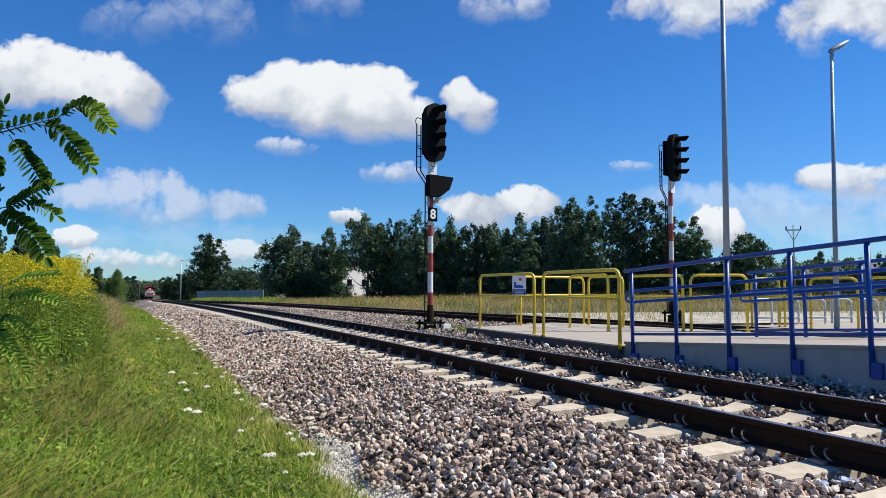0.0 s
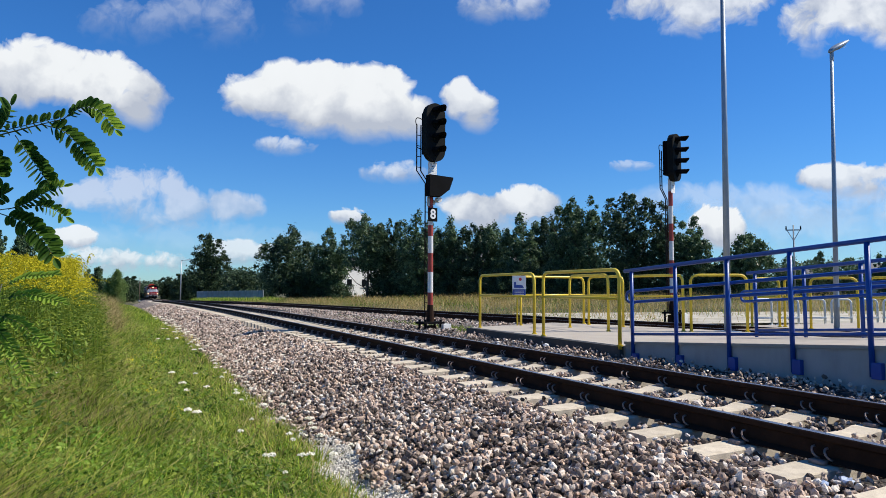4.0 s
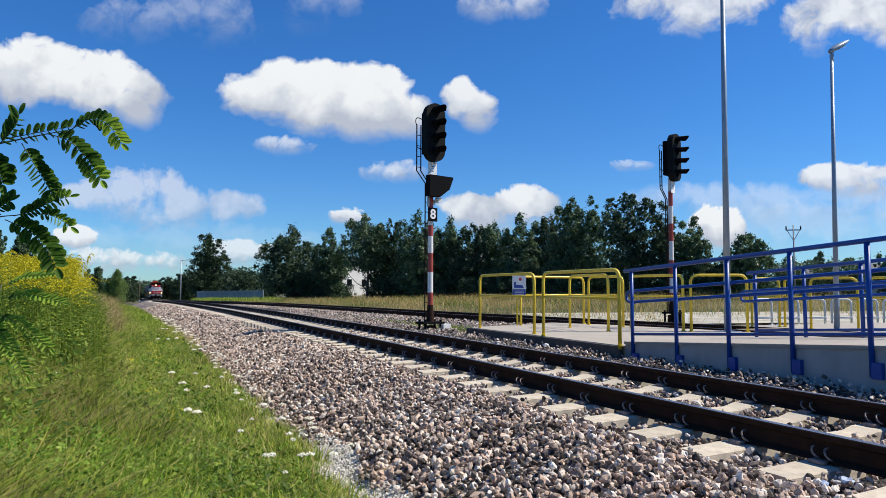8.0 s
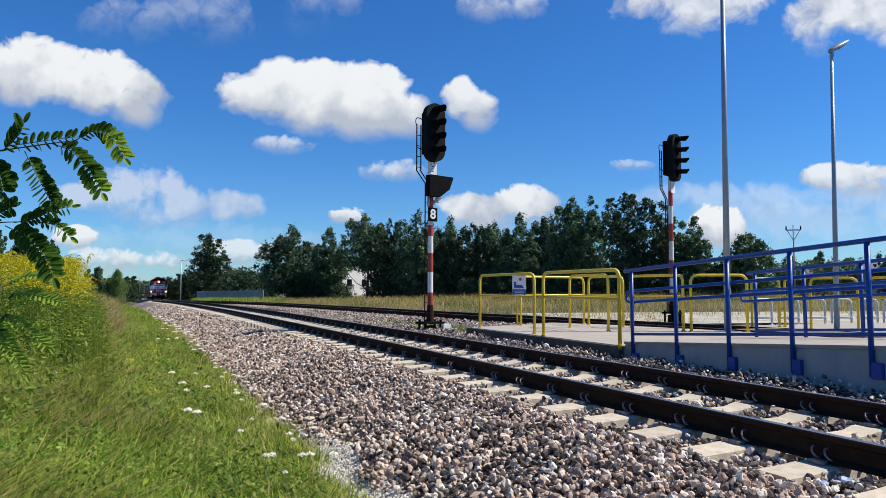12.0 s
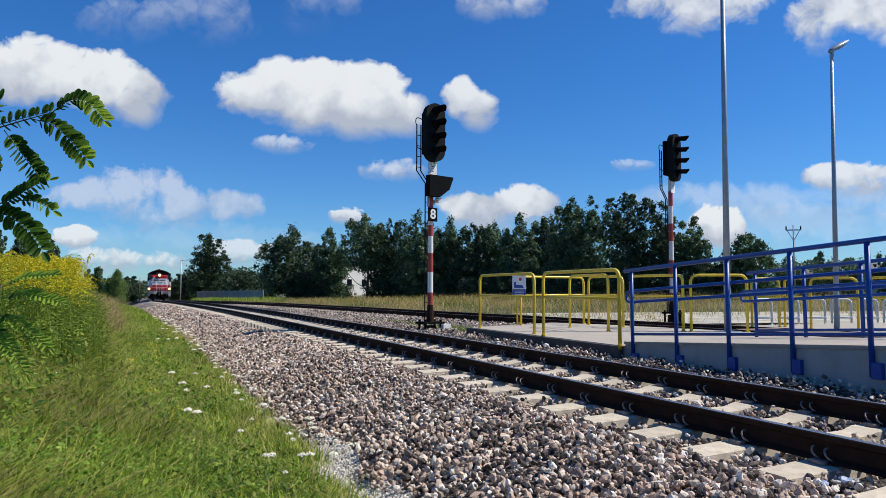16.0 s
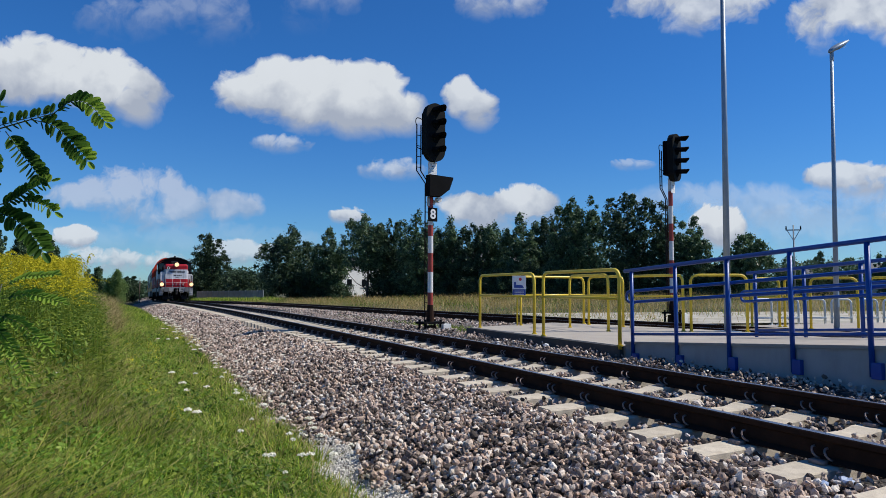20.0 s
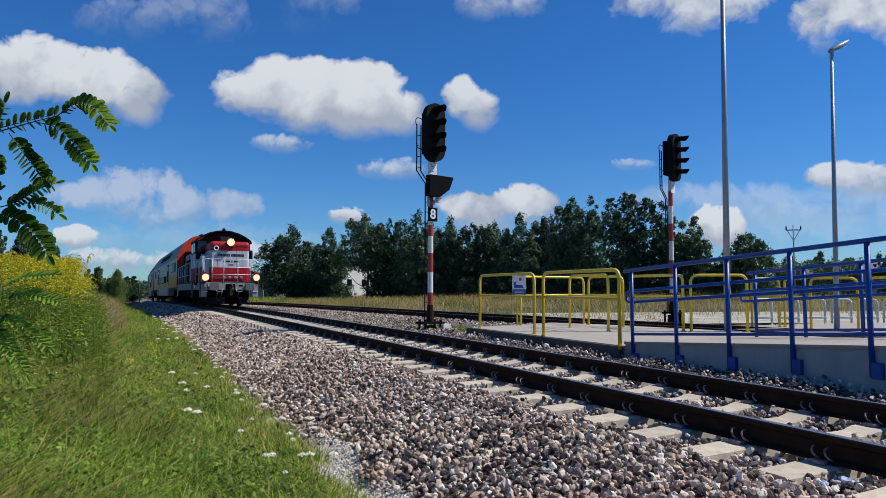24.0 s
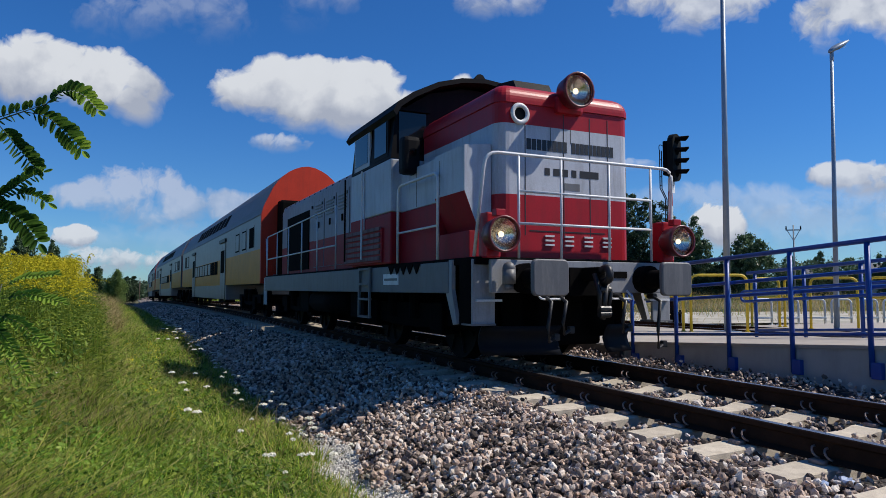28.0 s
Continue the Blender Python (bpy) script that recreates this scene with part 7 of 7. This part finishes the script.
def build_cloud(cx, cy, blobs, drift, seed, density=1.0, scale=0.0022, soft=0.9, bright=(0.93, 0.94, 0.96), grey=(0.52, 0.56, 0.66), far=0.0, base=0.62):
    """cx, cy: the cloud's middle in the sky sketch (right and up from the line of sight); drift over the clip in the same units."""
    D = CLOUD_D + far
    k = D / 1195.8
    bl = [(x * k, y * k, rx * k, ry * k, w) for x, y, rx, ry, w in blobs]
    hx = max(abs(x) + 1.6 * rx for x, y, rx, ry, w in bl)
    hy = max(abs(y) + 1.6 * ry for x, y, rx, ry, w in bl)
    bm = bmesh.new()
    bmesh.ops.create_grid(bm, x_segments=8, y_segments=4, size=1.0)
    for v in bm.verts:
        q = v.co.copy()
        v.co = (q.x * hx, q.y * hy, -0.02 * hx * (q.x ** 2 + q.y ** 2))
    ob = part("cloud", bm, cloud_mat("cloud_vapour", bl, seed, density, scale, soft, bright, grey, base))
    tagged(ob, "white fair-weather cloud or thin haze drifting in a blue sky", "cloud", "clouds", "structure")
    ob.visible_shadow = False
    axes = Matrix((VIEW_R, VIEW_U, -VIEW_F)).transposed().to_4x4()
    def at(t):
        s = t / 28.0
        p = EYE + VIEW_F * D + VIEW_R * (cx + drift[0] * s) * k + VIEW_U * (cy + drift[1] * s) * k
        return Matrix.Translation(p) @ axes
    ob.matrix_basis = at(0)
    CLOUDS.append((ob, at))
    return ob


build_cloud(-205, 262, [(-90, 10, 85, 55, 1.3), (-10, 0, 95, 62, 1.5), (75, -2, 85, 66, 1.5), (140, -25, 55, 40, 1.2)], (-22, 10), 1)
build_cloud(45, 252, [(-12, 14, 35, 32, 1.0), (18, -8, 32, 38, 0.9)], (3, 4), 2, 0.95)
build_cloud(-640, 300, [(-110, 20, 60, 55, 0.9), (-40, 12, 60, 50, 1.2), (35, -5, 70, 52, 1.4), (105, -38, 55, 48, 1.3)], (0, 8), 3)
build_cloud(-490, 70, [(-130, 25, 60, 22, 0.6), (-50, 30, 80, 35, 0.6), (-35, 0, 60, 30, 0.6), (30, 5, 60, 32, 0.7), (115, 5, 50, 26, 1.1)], (-4, 2), 4, 0.62, 0.0034, 1.2, (0.80, 0.82, 0.90), (0.46, 0.55, 0.72))
build_cloud(-275, 181, [(0, 0, 42, 14, 0.6)], (-10, 6), 5, 0.6, 0.004, 1.3)
build_cloud(-80, 134, [(0, 0, 48, 17, 0.6)], (-5, 8), 6, 0.65, 0.004, 1.3)
build_cloud(95, 80, [(-45, -12, 50, 28, 0.8), (40, -6, 60, 36, 1.1), (-10, -30, 60, 25, 0.7)], (-4, 2), 7, 0.95, 0.003, 0.7)
build_cloud(-485, 405, [(-60, -5, 70, 26, 0.35), (20, 10, 60, 30, 0.45), (95, 0, 45, 36, 0.4)], (-14, 10), 8, 0.26, 0.004, 1.6)
build_cloud(90, 430, [(-5, -5, 45, 24, 0.9), (60, 4, 32, 22, 0.6)], (-8, 8), 9, 0.55, 0.004, 1.3)
build_cloud(440, 425, [(-90, 8, 50, 28, 0.8), (0, 0, 80, 42, 1.0), (70, 15, 60, 40, 1.0)], (2, 6), 10, 0.85, 0.0036, 1.2, base=0.1)
build_cloud(725, 420, [(-70, -20, 50, 45, 0.7), (10, 5, 90, 50, 1.3), (90, -10, 60, 60, 1.2)], (25, 6), 11, 0.92, 0.0034, 1.1, base=0.1)
build_cloud(720, 122, [(-30, 4, 60, 22, 0.9), (50, -12, 70, 34, 0.7)], (20, 4), 12, 0.9, 0.003, 0.9)
build_cloud(485, 35, [(10, 0, 45, 36, 1.2), (-20, 18, 35, 24, 0.8)], (2, 2), 13, 0.98, 0.003, 0.6)
# the next three thin sheets paint pale haze low in the sky
build_cloud(560, 70, [(-60, 10, 110, 26, 0.4), (90, -10, 150, 32, 0.5), (200, 0, 120, 34, 0.5)], (2, 0), 14, 0.36, 0.003, 1.6, far=200)
build_cloud(640, 20, [(-120, 0, 130, 22, 0.5), (40, 20, 150, 30, 0.6), (170, -6, 120, 34, 0.6)], (4, 0), 21, 0.22, 0.003, 1.7, far=300)
build_cloud(-420, 8, [(-160, 0, 140, 26, 0.5), (20, 6, 130, 22, 0.45), (170, -4, 110, 20, 0.5)], (0, 0), 22, 0.15, 0.003, 1.7, far=300)
build_cloud(330, 146, [(0, 0, 32, 9, 0.6)], (4, 4), 15, 0.4, 0.005, 1.2)
build_cloud(-170, 55, [(0, 0, 32, 15, 0.8)], (0, 2), 16, 0.9, 0.004, 0.7)
build_cloud(-655, 18, [(0, 0, 40, 20, 0.9)], (0, 2), 17, 0.9, 0.004, 0.7)
build_cloud(-560, -22, [(-30, 0, 60, 22, 0.7), (40, -4, 60, 16, 0.6)], (0, 0), 18, 0.75, 0.004, 1.0, far=200)
build_cloud(-370, -10, [(0, 0, 60, 20, 0.6), (60, 4, 40, 16, 0.6)], (0, 0), 19, 0.7, 0.004, 1.0, far=200)
build_cloud(-230, 430, [(-5, 0, 30, 40, 0.35), (60, 5, 26, 18, 0.5)], (-6, 8), 20, 0.22, 0.004, 1.6)


# ---------- loose stones of the ballast, sleepers and fastenings ----------
GOLD = (1 + 5 ** 0.5) / 2
CHUNK = np.array([(0, a, b * GOLD) for a in (-1, 1) for b in (-1, 1)] + [(a, b * GOLD, 0) for a in (-1, 1) for b in (-1, 1)] + [(b * GOLD, 0, a) for a in (-1, 1) for b in (-1, 1)]) / 1.9
CHUNK_TRI = np.array([t for t in itertools.combinations(range(12), 3) if all(np.linalg.norm(CHUNK[i] - CHUNK[j]) < 1.1 for i, j in itertools.combinations(t, 2))])
CHUNK_TRI = np.array([t if np.dot(np.cross(CHUNK[t[1]] - CHUNK[t[0]], CHUNK[t[2]] - CHUNK[t[0]]), CHUNK[t[0]]) > 0 else t[::-1] for t in CHUNK_TRI])


def build_stones(name, label, xy, z, size, seed, near=False, material=None):
    """Crushed stones: skewed blocks in every turn and proportion, with more faces where they lie near."""
    r = np.random.default_rng(seed)
    base = np.array([(math.cos(k * math.pi / 2 + t) * w, math.sin(k * math.pi / 2 + t) * w, h) for t, w, h in ((0.0, 1.0, -0.6), (math.pi / 4, 0.92, 0.6)) for k in range(4)])
    tri = np.array([(0, 2, 1), (0, 3, 2), (4, 5, 6), (4, 6, 7)] + [(k, (k + 1) % 4, 4 + k) for k in range(4)] + [((k + 1) % 4, 4 + (k + 1) % 4, 4 + k) for k in range(4)])
    if near:
        base, tri = CHUNK, CHUNK_TRI
    n, m = len(xy), len(base)
    v = base[None] * r.uniform(0.66, 1.22, (n, m, 1 if near else 3)) * r.uniform([0.85, 0.62, 0.48], [1.5, 1.15, 0.95], (n, 3))[:, None, :]
    q = unit(r.normal(size=(n, 4)))
    w, x, y, zz = q.T
    R = np.stack([1 - 2 * (y * y + zz * zz), 2 * (x * y - zz * w), 2 * (x * zz + y * w), 2 * (x * y + zz * w), 1 - 2 * (x * x + zz * zz), 2 * (y * zz - x * w), 2 * (x * zz - y * w), 2 * (y * zz + x * w), 1 - 2 * (x * x + y * y)], 1).reshape(n, 3, 3)
    v = np.einsum("nij,nkj->nki", R, v) * size[:, None, None] + np.column_stack([xy, z])[:, None, :]
    f = (np.arange(n)[:, None, None] * m + tri[None]).reshape(-1, 3)
    ob = new(name, np_mesh(name, v.reshape(-1, 3), f, material or M_STONE))
    return tagged(ob, label, "ballast", kind="stuff")


def lay_stones(seed, n, y0, y1, u0, u1, s0, s1, proud, name, label, tight=0.0, near=False):
    r = np.random.default_rng(seed)
    y = y0 + (y1 - y0) * r.uniform(0, 1, n) ** (1 + tight)
    u = r.uniform(u0, u1, n)
    # keep clear of rails, and low over the sleepers
    k = (y - 3.023) / PITCH_M
    on = np.abs(k - np.round(k)) * PITCH_M < 0.135
    on &= (np.abs(u) < 1.33)
    keep = ~(np.abs(np.abs(u) - 0.7525) < 0.10) & ~on & ~((u < -3.06 + 0.10 * np.sin(y * 3.3)) & (y < 6.9 + 0.6 * r.uniform(-1, 1, n)))
    y, u = y[keep], u[keep]
    x = np.array([line_x(q) for q in y]) + u
    z = bed_z(u) + np.array([line_z(q) for q in y]) + r.normal(0, 0.030 if near else 0.018, len(y)) + proud + 0.012 + 0.025 * np.sin(3.1 * y + u) * (np.abs(u) > 1.5) - bare_ends(u, y)
    return build_stones(name, label, np.stack([x, y], 1), z, r.uniform(s0, s1, len(y)) * np.where(r.uniform(size=len(y)) < 0.12, 1.3, 1.0), seed, near)


lay_stones(1, 23000, 2.2, 11.5, -3.35, -1.3, 0.015, 0.0315, 0.0, "shoulder_stones", "grey and pink crushed stones of the ballast shoulder", 0.35, True)
lay_stones(2, 19000, 11.5, 27, -3.4, -1.3, 0.021, 0.040, 0.008, "shoulder_stones", "grey and pink crushed stones of the ballast shoulder", 0.5)
lay_stones(3, 17000, 1.5, 18, -1.3, 1.3, 0.016, 0.028, 0.014, "crib_stones", "crushed stones between the sleepers", 0.3, True)
lay_stones(4, 15000, 1.5, 34, 1.3, 3.2, 0.016, 0.030, 0.010, "shoulder_stones", "crushed stones between the track and the ramp", 0.5, True)
lay_stones(5, 7000, 27, 60, -3.4, -1.3, 0.035, 0.055, 0.0, "shoulder_stones", "crushed stones of the far ballast shoulder", 0.5)


lay_stones(6, 7000, -6, 2.2, -3.35, -1.3, 0.022, 0.042, 0.006, "shoulder_stones", "grey and pink crushed stones of the ballast shoulder")
lay_stones(7, 5000, -6, 1.5, -1.3, 3.2, 0.022, 0.036, 0.0, "crib_stones", "crushed stones between the sleepers")


def lay_siding_stones():
    r = np.random.default_rng(91)
    n = 13000
    y = 14 + 46 * r.uniform(0, 1, n) ** 1.3
    a, b = np.array([line_x(q) + 2.6 for q in y]), np.array([side_x(q) for q in y])
    x = a + (b + 2.0 - a) * r.uniform(0, 1, n)
    keep = (b > a) & (np.abs(np.abs(x - b) - 0.7525) > 0.11)
    x, y, b = x[keep], y[keep], b[keep]
    drop = np.array([drop_z(q) for q in y])
    z = np.maximum(np.where(np.abs(x - b) < 2.3, drop - 0.06 + np.interp(x - b, [-2.3, -1.7, -1.2, 1.2, 1.9, 2.6], [-0.45, -0.27, -0.225, -0.225, -0.27, -0.5]), -9), np.array([slope_z(p, q) for p, q in zip(x, y)]))
    build_stones("siding_stones", "pale crushed stones along the siding", np.stack([x, y], 1), z + 0.02, r.uniform(0.024, 0.045, len(x)), 92)


lay_siding_stones()


def edge_gravel():
    """Fine pale grit where the ballast runs out into the grass."""
    r = np.random.default_rng(77)
    n = 24000
    y = 2.6 + 11 * r.uniform(0, 1, n) ** 1.9
    u = np.where(y < 7.2, r.uniform(-3.52, -2.98, n), -3.38 + r.normal(0, 0.09, n))
    x = np.array([line_x(q) for q in y]) + u
    z = np.maximum(np.array([slope_z(a, b) for a, b in zip(x, y)]), np.where(u > -3.5, bed_z(u) + np.array([line_z(q) for q in y]), -9))
    build_stones("edge_grit", "fine pale grit at the foot of the ballast", np.stack([x, y], 1), z + 0.008, r.uniform(0.006, 0.015, n), 78, material=M_GRIT)


edge_gravel()


def build_litter():
    """Crumpled scraps of blue and white plastic beside a sleeper, and a pale stone by the kerb."""
    r = random.Random(4)
    for (x, y, z, s, mat, lab) in ((3.72, 2.78, -0.36, 0.035, surface("blue_plastic_scrap", (0.34, 0.42, 0.58), 0.35), "crumpled blue plastic scrap on the ballast"), (3.83, 2.70, -0.34, 0.045, surface("pale_plastic_scrap", (0.45, 0.52, 0.66), 0.35), "crumpled pale blue plastic scrap on the ballast"), (7.15, 11.0, -0.28, 0.06, M_WHITE, "white litter by the kerb")):
        bm = bmesh.new()
        bmesh.ops.create_icosphere(bm, subdivisions=2, radius=s)
        for v in bm.verts:
            v.co *= r.uniform(0.55, 1.3)
            v.co.z *= 0.6
        ob = part("plastic_scrap", bm, mat)
        ob.matrix_basis = pose(x, y, z + s * 0.4)
        tagged(ob, lab, "litter")


build_litter()
build_sleepers()


# ---------- what moves ----------
RUN = [(0.0, 252.0), (3.0, 224.0), (6.0, 196.5), (8.5, 172.5), (11.0, 147.6), (13.0, 127.5), (15.0, 107.2), (17.0, 90.7), (19.0, 74.6), (20.0, 66.7), (21.0, 58.9), (22.5, 47.5), (24.0, 36.2), (25.0, 28.8), (26.5, 17.6), (27.0, 13.95), (27.5, 10.2), (28.0, 6.40)]
SWAY = [(0, -14, -14), (0.5, -29, -27), (1, -32, -40), (1.5, -14, -18), (2, -5, -3), (2.5, 1, 5), (3, 0, 0), (3.5, 0, -6), (4.5, -10, -18), (5.5, -15, -21), (6, -8, -11), (6.5, 0, 3), (7, 0, -4), (7.5, -2, -4), (8, 8, 6), (8.5, 17, 15), (9, 21, 26), (9.5, 21, 28), (10, 26, 35), (10.5, 21, 34), (11, 21, 32), (11.5, 14, 23), (12, 14, 25), (12.5, -2, 2), (13.5, -12, -16), (14.5, -12, -14), (15, -42, -42), (15.5, -40, -44), (16, -22, -24), (16.5, -8, -8), (17, -6, 4), (17.5, -16, -10), (18, -30, -32), (19, -16, -14), (20, -20, -22), (21, -3, -6), (22, -8, -8), (23.5, -14, -16), (24, -14, -18), (25, 0, 2), (26, -14, -12), (26.5, -42, -36), (27, -22, -24), (27.5, -24, -28), (28, -32, -38)]


def run_at(t):
    """Place of the leading lamps along the line: smooth through the rows of RUN."""
    ts, ss = [r[0] for r in RUN], [r[1] for r in RUN]
    sl = [(ss[min(i + 1, len(ss) - 1)] - ss[max(i - 1, 0)]) / (ts[min(i + 1, len(ts) - 1)] - ts[max(i - 1, 0)]) for i in range(len(ts))]
    i = max(k for k in range(len(ts) - 1) if ts[k] <= t + 1e-9)
    h = ts[i + 1] - ts[i]
    u = (t - ts[i]) / h
    return (2 * u ** 3 - 3 * u ** 2 + 1) * ss[i] + (u ** 3 - 2 * u ** 2 + u) * h * sl[i] + (3 * u ** 2 - 2 * u ** 3) * ss[i + 1] + (u ** 3 - u ** 2) * h * sl[i + 1]


def car_pose(s, a, b):
    """A vehicle whose front stands at s, borne by bogies a and b metres behind it."""
    lift = Vector((0, 0, 0.13))
    p, q = rail_point(s + a) + lift, rail_point(s + b) + lift
    f = (p - q).normalized()
    x = f.cross(Vector((0, 0, 1))).normalized()
    m = Matrix((x, f, x.cross(f))).transposed().to_4x4()
    m.translation = p + f * a
    return m


def motions():
    times = [0.25 * k for k in range(113)]
    cars = [(loco, 0.0, 3.25, 10.3)] + [(c, 14.35 + (COACH_L + 0.62) * k, 3.5, COACH_L - 3.5) for k, c in enumerate(coaches)]
    for ob, back, a, b in cars:
        walk(ob, [(t, car_pose(run_at(t) + back, a, b)) for t in times])
    roll = [k / 10 for k in range(281)]
    for wheels in [LOCO_WHEELS] + coach_wheels:
        for ws, y, r in wheels:
            walk(ws, [(t, pose(0, y, r - 0.13, math.degrees(-(252.0 - run_at(t)) / r) % 360.0)) for t in roll])
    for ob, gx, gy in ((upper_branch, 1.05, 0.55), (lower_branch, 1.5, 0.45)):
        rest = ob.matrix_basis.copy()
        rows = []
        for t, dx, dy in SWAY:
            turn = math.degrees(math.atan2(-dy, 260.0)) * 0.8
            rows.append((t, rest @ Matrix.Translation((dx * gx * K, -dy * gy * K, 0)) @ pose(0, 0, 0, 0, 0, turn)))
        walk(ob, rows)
    for ob, at in CLOUDS:
        walk(ob, [(0.0, at(0.0)), (14.0, at(14.0)), (28.0, at(28.0))])


motions()
